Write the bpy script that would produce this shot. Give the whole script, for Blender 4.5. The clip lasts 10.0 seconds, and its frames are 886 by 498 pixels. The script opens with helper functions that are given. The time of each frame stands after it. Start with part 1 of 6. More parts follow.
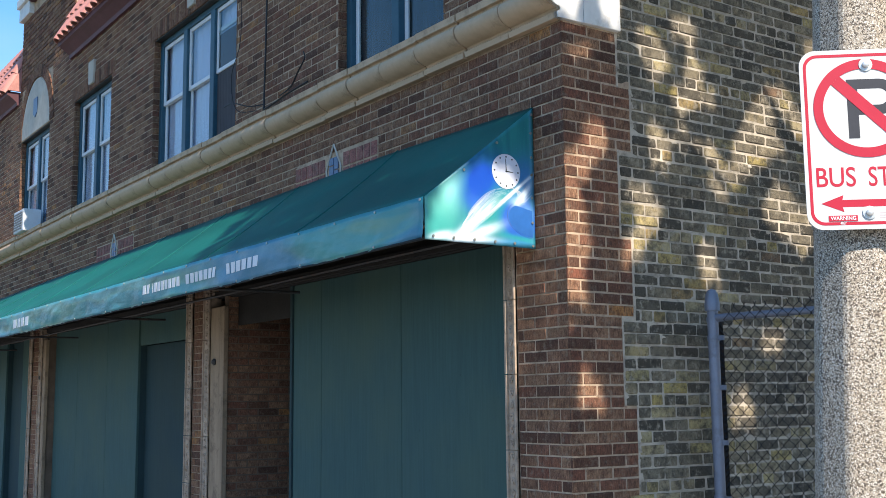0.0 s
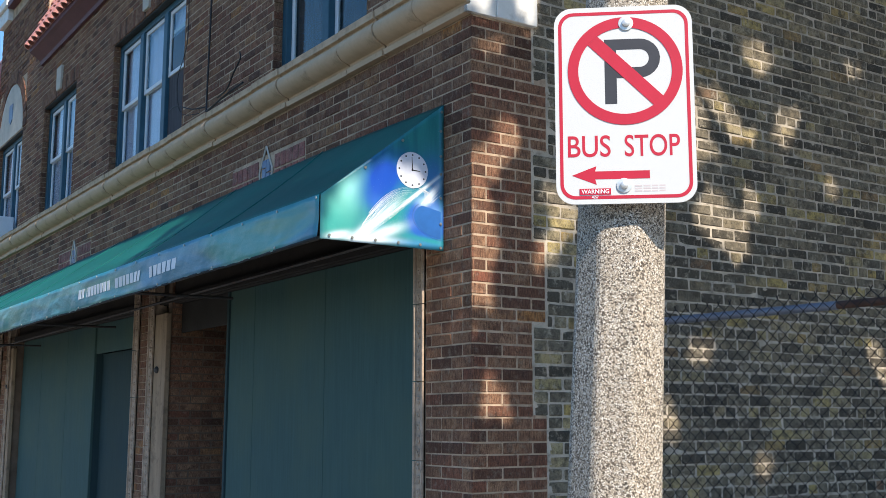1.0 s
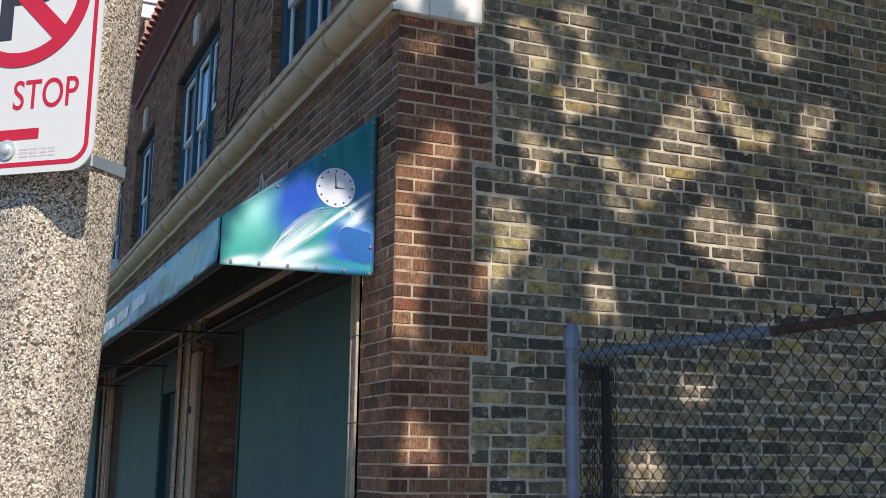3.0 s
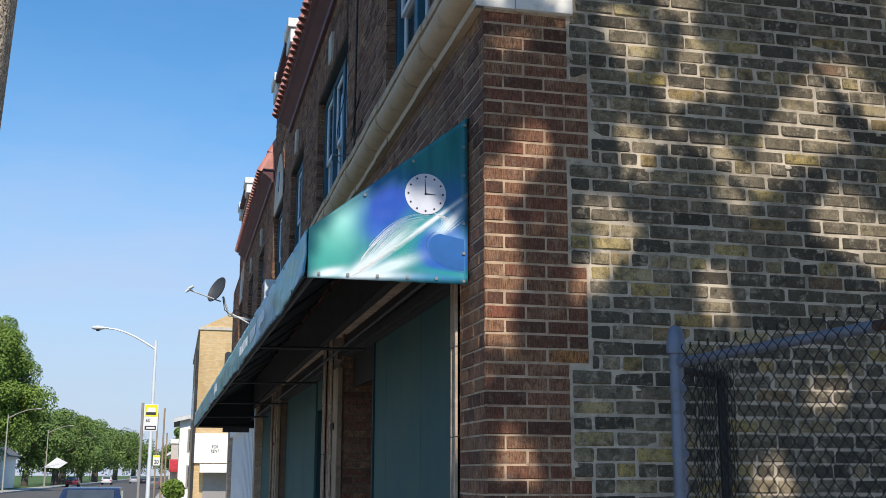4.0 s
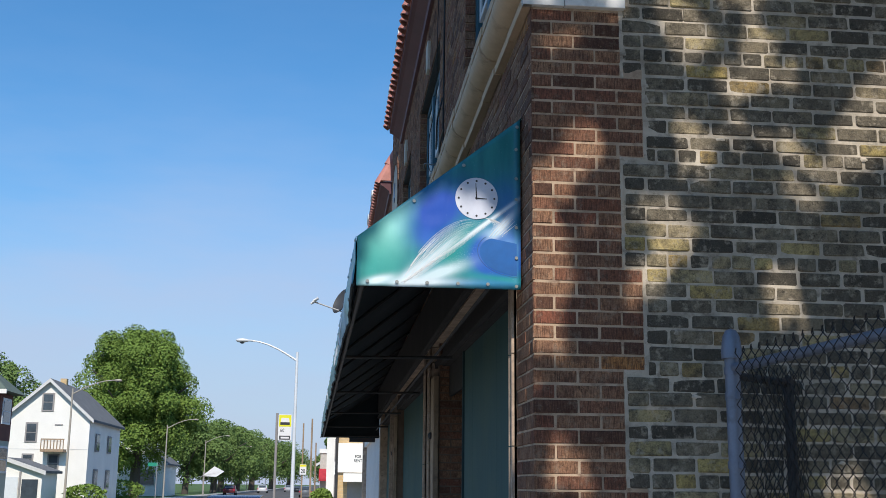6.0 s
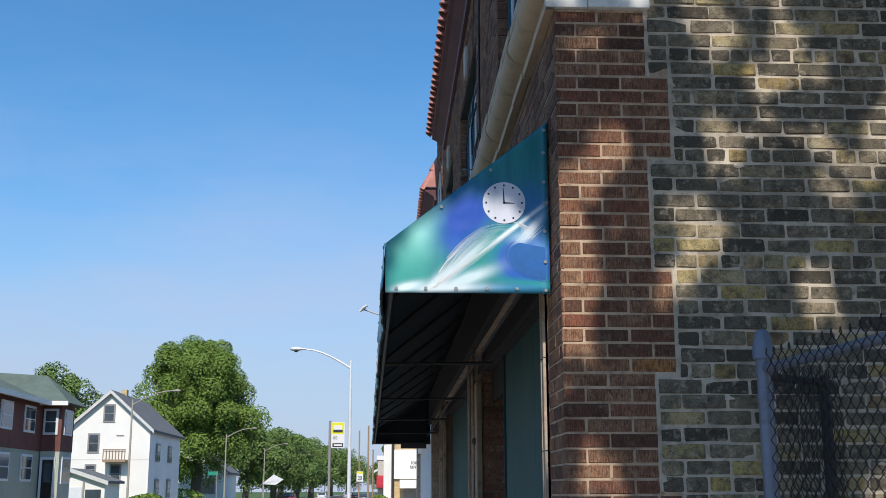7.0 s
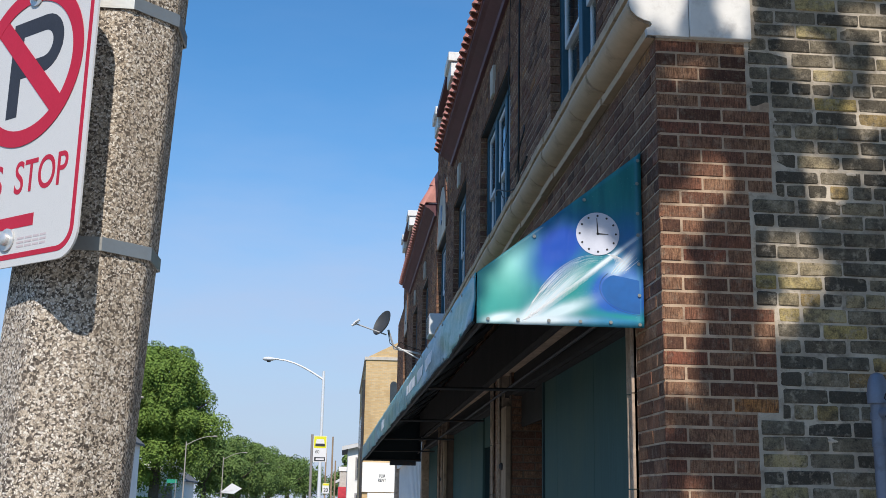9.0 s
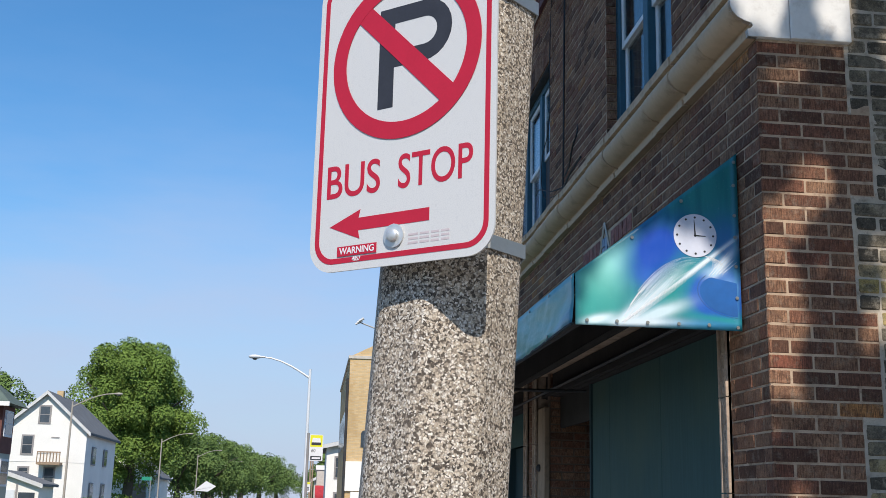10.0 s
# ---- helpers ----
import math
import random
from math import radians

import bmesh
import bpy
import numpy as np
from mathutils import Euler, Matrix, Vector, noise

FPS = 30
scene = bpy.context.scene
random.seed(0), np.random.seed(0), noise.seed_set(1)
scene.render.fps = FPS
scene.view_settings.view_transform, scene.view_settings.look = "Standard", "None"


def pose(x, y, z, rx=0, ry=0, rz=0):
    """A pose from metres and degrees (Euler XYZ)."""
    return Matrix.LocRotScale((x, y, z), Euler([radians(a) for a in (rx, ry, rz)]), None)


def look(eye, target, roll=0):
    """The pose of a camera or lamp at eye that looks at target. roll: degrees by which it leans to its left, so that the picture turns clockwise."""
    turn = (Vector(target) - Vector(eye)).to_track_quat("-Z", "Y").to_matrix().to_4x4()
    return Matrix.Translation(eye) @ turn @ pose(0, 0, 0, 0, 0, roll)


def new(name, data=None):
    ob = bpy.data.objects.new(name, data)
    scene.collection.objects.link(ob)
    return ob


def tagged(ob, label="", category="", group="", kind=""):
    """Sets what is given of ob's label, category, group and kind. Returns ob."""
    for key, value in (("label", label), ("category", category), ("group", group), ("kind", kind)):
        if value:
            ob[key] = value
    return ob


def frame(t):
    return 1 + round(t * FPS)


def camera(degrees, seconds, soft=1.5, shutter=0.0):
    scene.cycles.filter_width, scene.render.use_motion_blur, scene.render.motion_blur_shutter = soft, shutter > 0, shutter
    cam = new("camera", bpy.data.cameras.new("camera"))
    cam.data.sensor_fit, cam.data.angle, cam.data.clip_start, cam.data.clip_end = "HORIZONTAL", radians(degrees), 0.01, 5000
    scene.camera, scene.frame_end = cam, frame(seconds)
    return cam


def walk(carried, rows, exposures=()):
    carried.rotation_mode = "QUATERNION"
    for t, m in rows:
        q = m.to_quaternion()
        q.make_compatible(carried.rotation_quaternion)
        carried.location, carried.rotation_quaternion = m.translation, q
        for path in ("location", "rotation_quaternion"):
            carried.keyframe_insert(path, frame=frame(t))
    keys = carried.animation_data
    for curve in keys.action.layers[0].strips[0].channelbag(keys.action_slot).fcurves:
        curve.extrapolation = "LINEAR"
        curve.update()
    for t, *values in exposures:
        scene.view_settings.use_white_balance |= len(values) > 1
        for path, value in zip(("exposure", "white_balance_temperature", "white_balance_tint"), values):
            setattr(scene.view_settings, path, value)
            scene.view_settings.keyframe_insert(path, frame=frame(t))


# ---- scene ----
cam = camera(43.6, 10.0, soft=0.85)
PATH = [
    (0, (0.004, 0.018, 1.661), (1.134, 1.645, 1.938), -0.6),
    (0.5, (0.369, -0.048, 1.605), (1.486, 1.585, 1.901), -0.3),
    (1, (0.722, -0.153, 1.596), (1.816, 1.492, 1.906), 0.1),
    (1.5, (1.083, -0.167, 1.554), (2.138, 1.497, 1.899), 0.6),
    (2, (1.558, -0.214, 1.546), (2.513, 1.508, 1.898), 0.1),
    (2.2, (1.776, -0.243, 1.565), (2.665, 1.514, 1.916), 0.8),
    (3.3, (2.495, -0.2, 1.636), (3.19, 1.634, 2.028), 0.2),
    (3.5, (2.617, -0.175, 1.628), (3.22, 1.69, 2.024), 0.0),
    (4, (2.864, -0.152, 1.643), (3.318, 1.754, 2.044), 0.2),
    (4.5, (2.993, -0.144, 1.641), (3.363, 1.779, 2.049), 0.1),
    (5, (3.077, -0.119, 1.638), (3.379, 1.815, 2.05), 0.4),
    (6.5, (3.446, -0.136, 1.647), (3.586, 1.814, 2.066), 0.3),
    (7, (3.47, -0.138, 1.647), (3.567, 1.814, 2.073), -0.1),
    (7.5, (3.464, -0.144, 1.657), (3.575, 1.805, 2.091), -0.7),
    (8, (3.403, -0.097, 1.693), (3.535, 1.85, 2.129), -1.5),
    (8.5, (3.136, -0.033, 1.739), (3.254, 1.913, 2.185), -1.3),
    (9, (2.849, 0.032, 1.759), (3.015, 1.974, 2.205), 1.0),
    (9.5, (2.588, 0.13, 1.736), (2.795, 2.069, 2.181), 1.7),
    (10, (2.273, 0.157, 1.762), (2.486, 2.095, 2.208), 1.4),
]
EXPOSURES = [(0.0, 0.70, 6800, 11), (0.5, 0.61, 6800, 11), (1.0, 0.51, 6800, 11), (1.5, 0.40, 6800, 11), (2.2, 0.30, 6800, 11), (3.5, 0.18, 6750, 11), (4.5, 0.0, 6550, 11), (6.5, -0.07, 6450, 11), (10.0, -0.03, 6500, 12)]
walk(cam, [(t, look(eye, target, roll)) for t, eye, target, roll in PATH], EXPOSURES)

# ---- light ----
SUN_UP, SUN_SIDE = 46.0, 3.0      # degrees above the horizon; degrees west of the -y axis
SUN = Vector((-math.sin(radians(SUN_SIDE)) * math.cos(radians(SUN_UP)), -math.cos(radians(SUN_SIDE)) * math.cos(radians(SUN_UP)), math.sin(radians(SUN_UP))))
world = bpy.data.worlds.new("world")
scene.world = world
world.use_nodes = True
wn = world.node_tree.nodes
wl = world.node_tree.links
sky = wn.new("ShaderNodeTexSky")
sky.sky_type = "NISHITA"
sky.sun_disc = False
sky.sun_elevation = radians(SUN_UP)
sky.sun_rotation = radians(180 + SUN_SIDE)
sky.air_density, sky.dust_density, sky.ozone_density = 1.25, 0.25, 4.5
# saturated clear blue, thin cloud veil, pale haze towards the horizon
tc = wn.new("ShaderNodeTexCoord")
mp = wn.new("ShaderNodeMapping")
mp.inputs["Scale"].default_value = (1.3, 1.3, 5.0)
cl = wn.new("ShaderNodeTexNoise")
cl.inputs["Scale"].default_value, cl.inputs["Detail"].default_value, cl.inputs["Roughness"].default_value = 1.7, 6.0, 0.55
cr = wn.new("ShaderNodeMapRange")
cr.inputs["From Min"].default_value, cr.inputs["From Max"].default_value = 0.40, 0.74
cr.inputs["To Min"].default_value, cr.inputs["To Max"].default_value = 0.0, 0.75
up = wn.new("ShaderNodeSeparateXYZ")
hz = wn.new("ShaderNodeMapRange")
hz.interpolation_type = "SMOOTHSTEP"
hz.inputs["From Min"].default_value, hz.inputs["From Max"].default_value = -0.02, 0.33
hz.inputs["To Min"].default_value, hz.inputs["To Max"].default_value = 0.92, 0.0
tint = wn.new("ShaderNodeMix")
tint.data_type, tint.blend_type = "RGBA", "MULTIPLY"
tint.inputs["Factor"].default_value = 1.0
tint.inputs["B"].default_value = (0.52, 0.95, 1.19, 1)
veil = wn.new("ShaderNodeMix")
veil.data_type = "RGBA"
veil.inputs["B"].default_value = (4.2, 4.75, 6.2, 1)
haze = wn.new("ShaderNodeMix")
haze.data_type = "RGBA"
haze.inputs["B"].default_value = (4.1, 4.55, 5.95, 1)
wl.new(tc.outputs["Generated"], mp.inputs["Vector"])
wl.new(mp.outputs["Vector"], cl.inputs["Vector"])
wl.new(cl.outputs["Fac"], cr.inputs["Value"])
wl.new(tc.outputs["Generated"], up.inputs["Vector"])
wl.new(up.outputs["Z"], hz.inputs["Value"])
wl.new(sky.outputs["Color"], tint.inputs["A"])
wl.new(tint.outputs["Result"], veil.inputs["A"])
low = wn.new("ShaderNodeMapRange")
low.interpolation_type = "SMOOTHSTEP"
low.inputs["From Min"].default_value, low.inputs["From Max"].default_value = 0.10, 0.40
low.inputs["To Min"].default_value, low.inputs["To Max"].default_value = 1.0, 0.12
thin = wn.new("ShaderNodeMath")
thin.operation = "MULTIPLY"
wl.new(up.outputs["Z"], low.inputs["Value"])
wl.new(cr.outputs["Result"], thin.inputs[0])
wl.new(low.outputs["Result"], thin.inputs[1])
wl.new(thin.outputs["Value"], veil.inputs["Factor"])
wl.new(veil.outputs["Result"], haze.inputs["A"])
wl.new(hz.outputs["Result"], haze.inputs["Factor"])
wl.new(haze.outputs["Result"], wn["Background"].inputs["Color"])
wn["Background"].inputs["Strength"].default_value = 0.13
sun_data = bpy.data.lights.new("sun", "SUN")
sun_data.energy, sun_data.angle, sun_data.color = 4.8, radians(0.4), (1.0, 0.93, 0.82)
sun_ob = new("sun", sun_data)
sun_ob.matrix_world = look(Vector((0, 0, 30)) + SUN, Vector((0, 0, 30)))

# ---- building helpers ----


class Shape:
    """Collects boxes, prisms and tubes into one mesh."""

    def __init__(self):
        self.v, self.f = [], []

    def add(self, verts, faces):
        n = len(self.v)
        self.v += [tuple(p) for p in verts]
        self.f += [tuple(n + i for i in face) for face in faces]
        return self

    def box(self, x0, x1, y0, y1, z0, z1, m=None):
        vs = [(x, y, z) for z in (z0, z1) for y in (y0, y1) for x in (x0, x1)]
        if m is not None:
            vs = [m @ Vector(p) for p in vs]
        return self.add(vs, [(0, 2, 3, 1), (4, 5, 7, 6), (0, 1, 5, 4), (2, 6, 7, 3), (0, 4, 6, 2), (1, 3, 7, 5)])

    def prism(self, outline, along, m=None):
        """outline: 2D points (a, b) in the plane x = 0 as (y, z); along: x from, to."""
        n = len(outline)
        vs = [Vector((x, a, b)) for x in along for a, b in outline]
        if m is not None:
            vs = [m @ p for p in vs]
        faces = [(i, (i + 1) % n, n + (i + 1) % n, n + i) for i in range(n)]
        return self.add(vs, faces + [tuple(range(n - 1, -1, -1)), tuple(range(n, 2 * n))])

    def tube(self, points, r, sides=8, r1=None, caps=True):
        pts = [Vector(p) for p in points]
        n = len(pts)
        rings = []
        for i, p in enumerate(pts):
            d = (pts[min(i + 1, n - 1)] - pts[max(i - 1, 0)]).normalized()
            a = d.cross(Vector((0, 0, 1)) if abs(d.z) < 0.9 else Vector((1, 0, 0))).normalized()
            b = d.cross(a)
            rr = r if r1 is None else r + (r1 - r) * i / max(n - 1, 1)
            rings += [p + rr * (math.cos(2 * math.pi * k / sides) * a + math.sin(2 * math.pi * k / sides) * b) for k in range(sides)]
        faces = []
        for i in range(n - 1):
            for k in range(sides):
                faces.append((i * sides + k, i * sides + (k + 1) % sides, (i + 1) * sides + (k + 1) % sides, (i + 1) * sides + k))
        if caps:
            faces += [tuple(range(sides - 1, -1, -1)), tuple((n - 1) * sides + k for k in range(sides))]
        return self.add(rings, faces)

    def lathe(self, profile, centre, sides=16, m=None):
        """profile: (radius, height) points, turned round the z axis at centre."""
        vs, faces, n = [], [], len(profile)
        for r, h in profile:
            for k in range(sides):
                p = Vector((r * math.cos(2 * math.pi * k / sides), r * math.sin(2 * math.pi * k / sides), h))
                vs.append((m @ p if m is not None else p) + Vector(centre))
        for i in range(n - 1):
            for k in range(sides):
                faces.append((i * sides + k, i * sides + (k + 1) % sides, (i + 1) * sides + (k + 1) % sides, (i + 1) * sides + k))
        faces += [tuple(range(sides - 1, -1, -1)), tuple((n - 1) * sides + k for k in range(sides))]
        return self.add(vs, faces)

    def mesh(self, name, material, smooth=False, fix=True):
        me = bpy.data.meshes.new(name)
        me.from_pydata(self.v, [], self.f)
        if fix:
            bm = bmesh.new()
            bm.from_mesh(me)
            bmesh.ops.recalc_face_normals(bm, faces=bm.faces)
            bm.to_mesh(me)
            bm.free()
        if smooth:
            me.shade_smooth()
            me.set_sharp_from_angle(angle=radians(40))
        me.materials.append(material)
        return me


def part(name, shape, material, parent, label="", smooth=False):
    """One mesh object under a thing or a part."""
    ob = new(name, shape.mesh(name, material, smooth))
    ob.parent = parent
    ob.matrix_parent_inverse = parent.matrix_world.inverted() if parent.type == "EMPTY" else Matrix()
    return tagged(ob, label)


def thing(name, label, category, group="", kind="", at=(0, 0, 0)):
    ob = new(name)
    ob.empty_display_size = 0.1
    ob.location = at
    bpy.context.view_layer.update()
    return tagged(ob, label, category, group, kind)


def solid(name, shape, material, label="", category="", group="", kind="", smooth=False):
    return tagged(new(name, shape.mesh(name, material, smooth)), label, category, group, kind)


def bevelled(ob, width, segments=2):
    mod = ob.modifiers.new("bevel", "BEVEL")
    mod.width, mod.segments, mod.limit_method, mod.angle_limit = width, segments, "ANGLE", radians(40)
    return ob


def letters(text, name, material, parent, m, size, squeeze=1.0, bold=0.0, thick=0.0006, label="", fill=None):
    """Flat lettering as a mesh, in the plane of m, standing thick proud."""
    cu = bpy.data.curves.new(name, "FONT")
    cu.body, cu.size, cu.offset, cu.extrude, cu.align_x, cu.align_y = text, size, bold, thick, "CENTER", "CENTER"
    cu.resolution_u = 6
    tmp = bpy.data.objects.new(name, cu)
    scene.collection.objects.link(tmp)
    bpy.context.view_layer.update()
    me = bpy.data.meshes.new_from_object(tmp.evaluated_get(bpy.context.evaluated_depsgraph_get()))
    bpy.data.objects.remove(tmp)
    if fill:
        lo = [min(v.co[i] for v in me.vertices) for i in (0, 1)]
        hi = [max(v.co[i] for v in me.vertices) for i in (0, 1)]
        me.transform(Matrix.Diagonal((fill[0] / (hi[0] - lo[0]), fill[1] / (hi[1] - lo[1]), 1, 1)) @ Matrix.Translation((-(lo[0] + hi[0]) / 2, -(lo[1] + hi[1]) / 2, 0)))
    me.transform(m @ Matrix.Diagonal((squeeze, 1, 1, 1)))
    me.materials.clear()
    me.materials.append(material)
    ob = new(name, me)
    ob.parent = parent
    ob.matrix_parent_inverse = parent.matrix_world.inverted() if parent.type == "EMPTY" else Matrix()
    return tagged(ob, label)


# ---- materials ----


class Nodes:
    """Short hand for a node material."""

    def __init__(self, name):
        self.mat = bpy.data.materials.new(name)
        self.mat.use_nodes = True
        self.n, self.l = self.mat.node_tree.nodes, self.mat.node_tree.links
        self.bsdf = self.n["Principled BSDF"]
        self.pos = self.n.new("ShaderNodeTexCoord").outputs["Object"]

    def put(self, socket, value):
        if isinstance(value, bpy.types.NodeSocket):
            self.l.new(value, socket)
        elif isinstance(value, (tuple, list)) and len(value) == 3 and socket.type == "RGBA":
            socket.default_value = (*value, 1)
        else:
            socket.default_value = value

    def noise(self, scale, detail=4, rough=0.55, stretch=None, vec=None):
        node = self.n.new("ShaderNodeTexNoise")
        self.put(node.inputs["Scale"], scale)
        self.put(node.inputs["Detail"], detail)
        self.put(node.inputs["Roughness"], rough)
        src = vec or self.pos
        if stretch:
            mpn = self.n.new("ShaderNodeMapping")
            mpn.inputs["Scale"].default_value = stretch
            self.l.new(src, mpn.inputs["Vector"])
            src = mpn.outputs["Vector"]
        self.l.new(src, node.inputs["Vector"])
        return node.outputs["Fac"]

    def voronoi(self, scale, feature="F1"):
        node = self.n.new("ShaderNodeTexVoronoi")
        node.feature = feature
        self.put(node.inputs["Scale"], scale)
        self.l.new(self.pos, node.inputs["Vector"])
        return node

    def ramp(self, fac, stops, constant=False):
        node = self.n.new("ShaderNodeValToRGB")
        el = node.color_ramp.elements
        while len(el) < len(stops):
            el.new(0.5)
        for e, (p, c) in zip(el, stops):
            e.position = p
            e.color = (*c, 1) if isinstance(c, tuple) else (c, c, c, 1)
        if constant:
            node.color_ramp.interpolation = "CONSTANT"
        self.l.new(fac, node.inputs["Fac"])
        return node.outputs["Color"]

    def mix(self, fac, a, b, blend="MIX"):
        node = self.n.new("ShaderNodeMix")
        node.data_type, node.blend_type = "RGBA", blend
        self.put(node.inputs["Factor"], fac)
        self.put(node.inputs["A"], a)
        self.put(node.inputs["B"], b)
        return node.outputs["Result"]

    def math(self, op, a, b=0.0, c=0.0, clamp=False):
        node = self.n.new("ShaderNodeMath")
        node.operation, node.use_clamp = op, clamp
        for s, v in zip(node.inputs, (a, b, c)):
            self.put(s, v)
        return node.outputs["Value"]

    def split(self):
        node = self.n.new("ShaderNodeSeparateXYZ")
        self.l.new(self.pos, node.inputs["Vector"])
        return node.outputs

    def bump(self, height, strength=0.3, distance=0.005, after=None):
        node = self.n.new("ShaderNodeBump")
        self.put(node.inputs["Strength"], strength)
        self.put(node.inputs["Distance"], distance)
        self.l.new(height, node.inputs["Height"])
        if after is not None:
            self.l.new(after, node.inputs["Normal"])
        return node.outputs["Normal"]

    def done(self, colour, rough=0.8, metal=0.0, normal=None, spec=0.4):
        self.put(self.bsdf.inputs["Base Color"], colour)
        self.put(self.bsdf.inputs["Roughness"], rough)
        self.put(self.bsdf.inputs["Metallic"], metal)
        self.put(self.bsdf.inputs["Specular IOR Level"], spec)
        if normal is not None:
            self.l.new(normal, self.bsdf.inputs["Normal"])
        return self.mat


def surface(name, colour, rough=0.8, metal=0.0, var=0.25, scale=3.0, fine=60.0, bump=0.15, spec=0.4, dirt=None, stretch=None):
    """A worn surface: colour with variation at two scales, and fine relief."""
    k = Nodes(name)
    dark = tuple(c * (1 - var) for c in colour)
    light = tuple(min(1.0, c * (1 + var)) for c in colour)
    big = k.noise(scale, 5, 0.6, stretch)
    small = k.noise(fine, 3, 0.6, stretch)
    c = k.mix(k.ramp(big, [(0.3, 0.0), (0.7, 1.0)]), dark, light)
    c = k.mix(k.math("MULTIPLY", small, 0.35), c, tuple(v * 0.6 for v in colour))
    if dirt:
        c = k.mix(k.ramp(k.noise(scale * 2.3, 6, 0.7), [(0.52, 0.0), (0.68, 0.75)]), c, dirt)
    r = k.math("MULTIPLY_ADD", small, 0.2, rough - 0.1, clamp=True)
    return k.done(c, r, metal, k.bump(small, bump, 0.004), spec)


def brick_material(name, stops, island, soot, bump=0.5, smear=0.35, rug=0.0, sooty=0.8):
    """Brick with blotches of soot, pitted grain, smears of old mortar and, for rug brick, upright scratches."""
    k = Nodes(name)
    if island:
        rnd = k.n.new("ShaderNodeNewGeometry").outputs["Random Per Island"]
    else:
        rnd = k.n.new("ShaderNodeObjectInfo").outputs["Random"]
    base = k.ramp(rnd, stops)
    wp = k.n.new("ShaderNodeNewGeometry").outputs["Position"]
    blotch = k.noise(14.0, 6, 0.7, vec=wp)
    grain = k.noise(140.0, 4, 0.65, vec=wp)
    c = k.mix(k.ramp(blotch, [(0.42, 0.0), (0.62, sooty)]), base, soot)
    c = k.mix(k.ramp(k.noise(1.1, 3, 0.6, vec=wp), [(0.38, 0.0), (0.75, 0.45)]), c, soot)
    c = k.mix(k.ramp(k.noise(2.6, 5, 0.65, (1.0, 1.0, 0.13), vec=wp), [(0.50, 0.0), (0.70, 0.34)]), c, tuple(v * 0.55 for v in soot))
    c = k.mix(k.ramp(grain, [(0.36, 0.4), (0.56, 0.0)]), c, tuple(v * 0.35 for v in soot))
    c = k.mix(k.ramp(grain, [(0.56, 0.0), (0.74, 0.25)]), c, tuple(min(1, v * 3.2) for v in soot))
    c = k.mix(k.ramp(k.noise(38.0, 5, 0.75, vec=wp), [(0.33, 0.7), (0.44, 0.0)]), c, tuple(v * 0.4 for v in soot))
    h = k.math("ADD", grain, k.math("MULTIPLY", blotch, 0.6))
    if rug:
        scratch = k.noise(240.0, 2, 0.5, (1.0, 1.0, 0.1), vec=wp)
        c = k.mix(k.ramp(scratch, [(0.38, rug), (0.55, 0.0)]), c, tuple(v * 0.35 for v in soot))
        h = k.math("ADD", h, k.math("MULTIPLY", scratch, 1.2))
    c = k.mix(k.ramp(k.noise(21.0, 6, 0.72, vec=wp), [(0.53, 0.0), (0.66, smear)]), c, (0.42, 0.36, 0.27))
    return k.done(c, 0.88, 0, k.bump(h, bump, 0.006), 0.25)


RED_STOPS = [(0.0, (0.080, 0.042, 0.029)), (0.12, (0.155, 0.076, 0.047)), (0.22, (0.31, 0.122, 0.071)), (0.35, (0.43, 0.232, 0.132)), (0.5, (0.36, 0.194, 0.112)), (0.75, (0.48, 0.272, 0.157)), (0.88, (0.295, 0.102, 0.062)), (0.965, (0.41, 0.228, 0.133)), (1.0, (0.66, 0.300, 0.095))]
CREAM_STOPS = [(0.0, (0.065, 0.057, 0.045)), (0.18, (0.145, 0.125, 0.093)), (0.45, (0.31, 0.258, 0.178)), (0.62, (0.235, 0.197, 0.139)), (0.78, (0.43, 0.345, 0.215)), (0.90, (0.56, 0.45, 0.235)), (0.96, (0.64, 0.48, 0.165)), (1.0, (0.34, 0.19, 0.12))]
M_RED = brick_material("red brick", RED_STOPS, True, (0.165, 0.082, 0.055), 0.8, 0.24, 0.62, 0.7)
M_RED_PIECE = brick_material("red brick piece", RED_STOPS, False, (0.165, 0.082, 0.055), 0.8, 0.24, 0.62, 0.7)
M_CREAM = brick_material("sooty cream brick", CREAM_STOPS, True, (0.084, 0.072, 0.055), 1.0, 0.7)
M_CREAM_PIECE = brick_material("sooty cream brick piece", CREAM_STOPS, False, (0.084, 0.072, 0.055), 1.0, 0.7)
M_PINK = brick_material("pink face brick", [(0.0, (0.34, 0.12, 0.10)), (0.5, (0.46, 0.19, 0.16)), (1.0, (0.40, 0.155, 0.125))], True, (0.16, 0.08, 0.07), 0.3)
M_MORTAR_RED = surface("mortar grey brown", (0.50, 0.365, 0.255), 0.95, var=0.3, scale=7, fine=150, bump=0.5, dirt=(0.20, 0.125, 0.085))
M_MORTAR_CREAM = surface("mortar pale", (0.52, 0.45, 0.36), 0.95, var=0.4, scale=5.5, fine=70, bump=1.0, dirt=(0.16, 0.135, 0.105))
M_BAND = surface("glazed buff terracotta", (0.57, 0.41, 0.27), 0.75, var=0.22, scale=1.6, fine=30, bump=0.08, dirt=(0.24, 0.165, 0.105), spec=0.25)
M_CAP = surface("white painted terracotta", (0.78, 0.77, 0.74), 0.6, var=0.06, scale=4, fine=40, bump=0.1, dirt=(0.55, 0.53, 0.5))
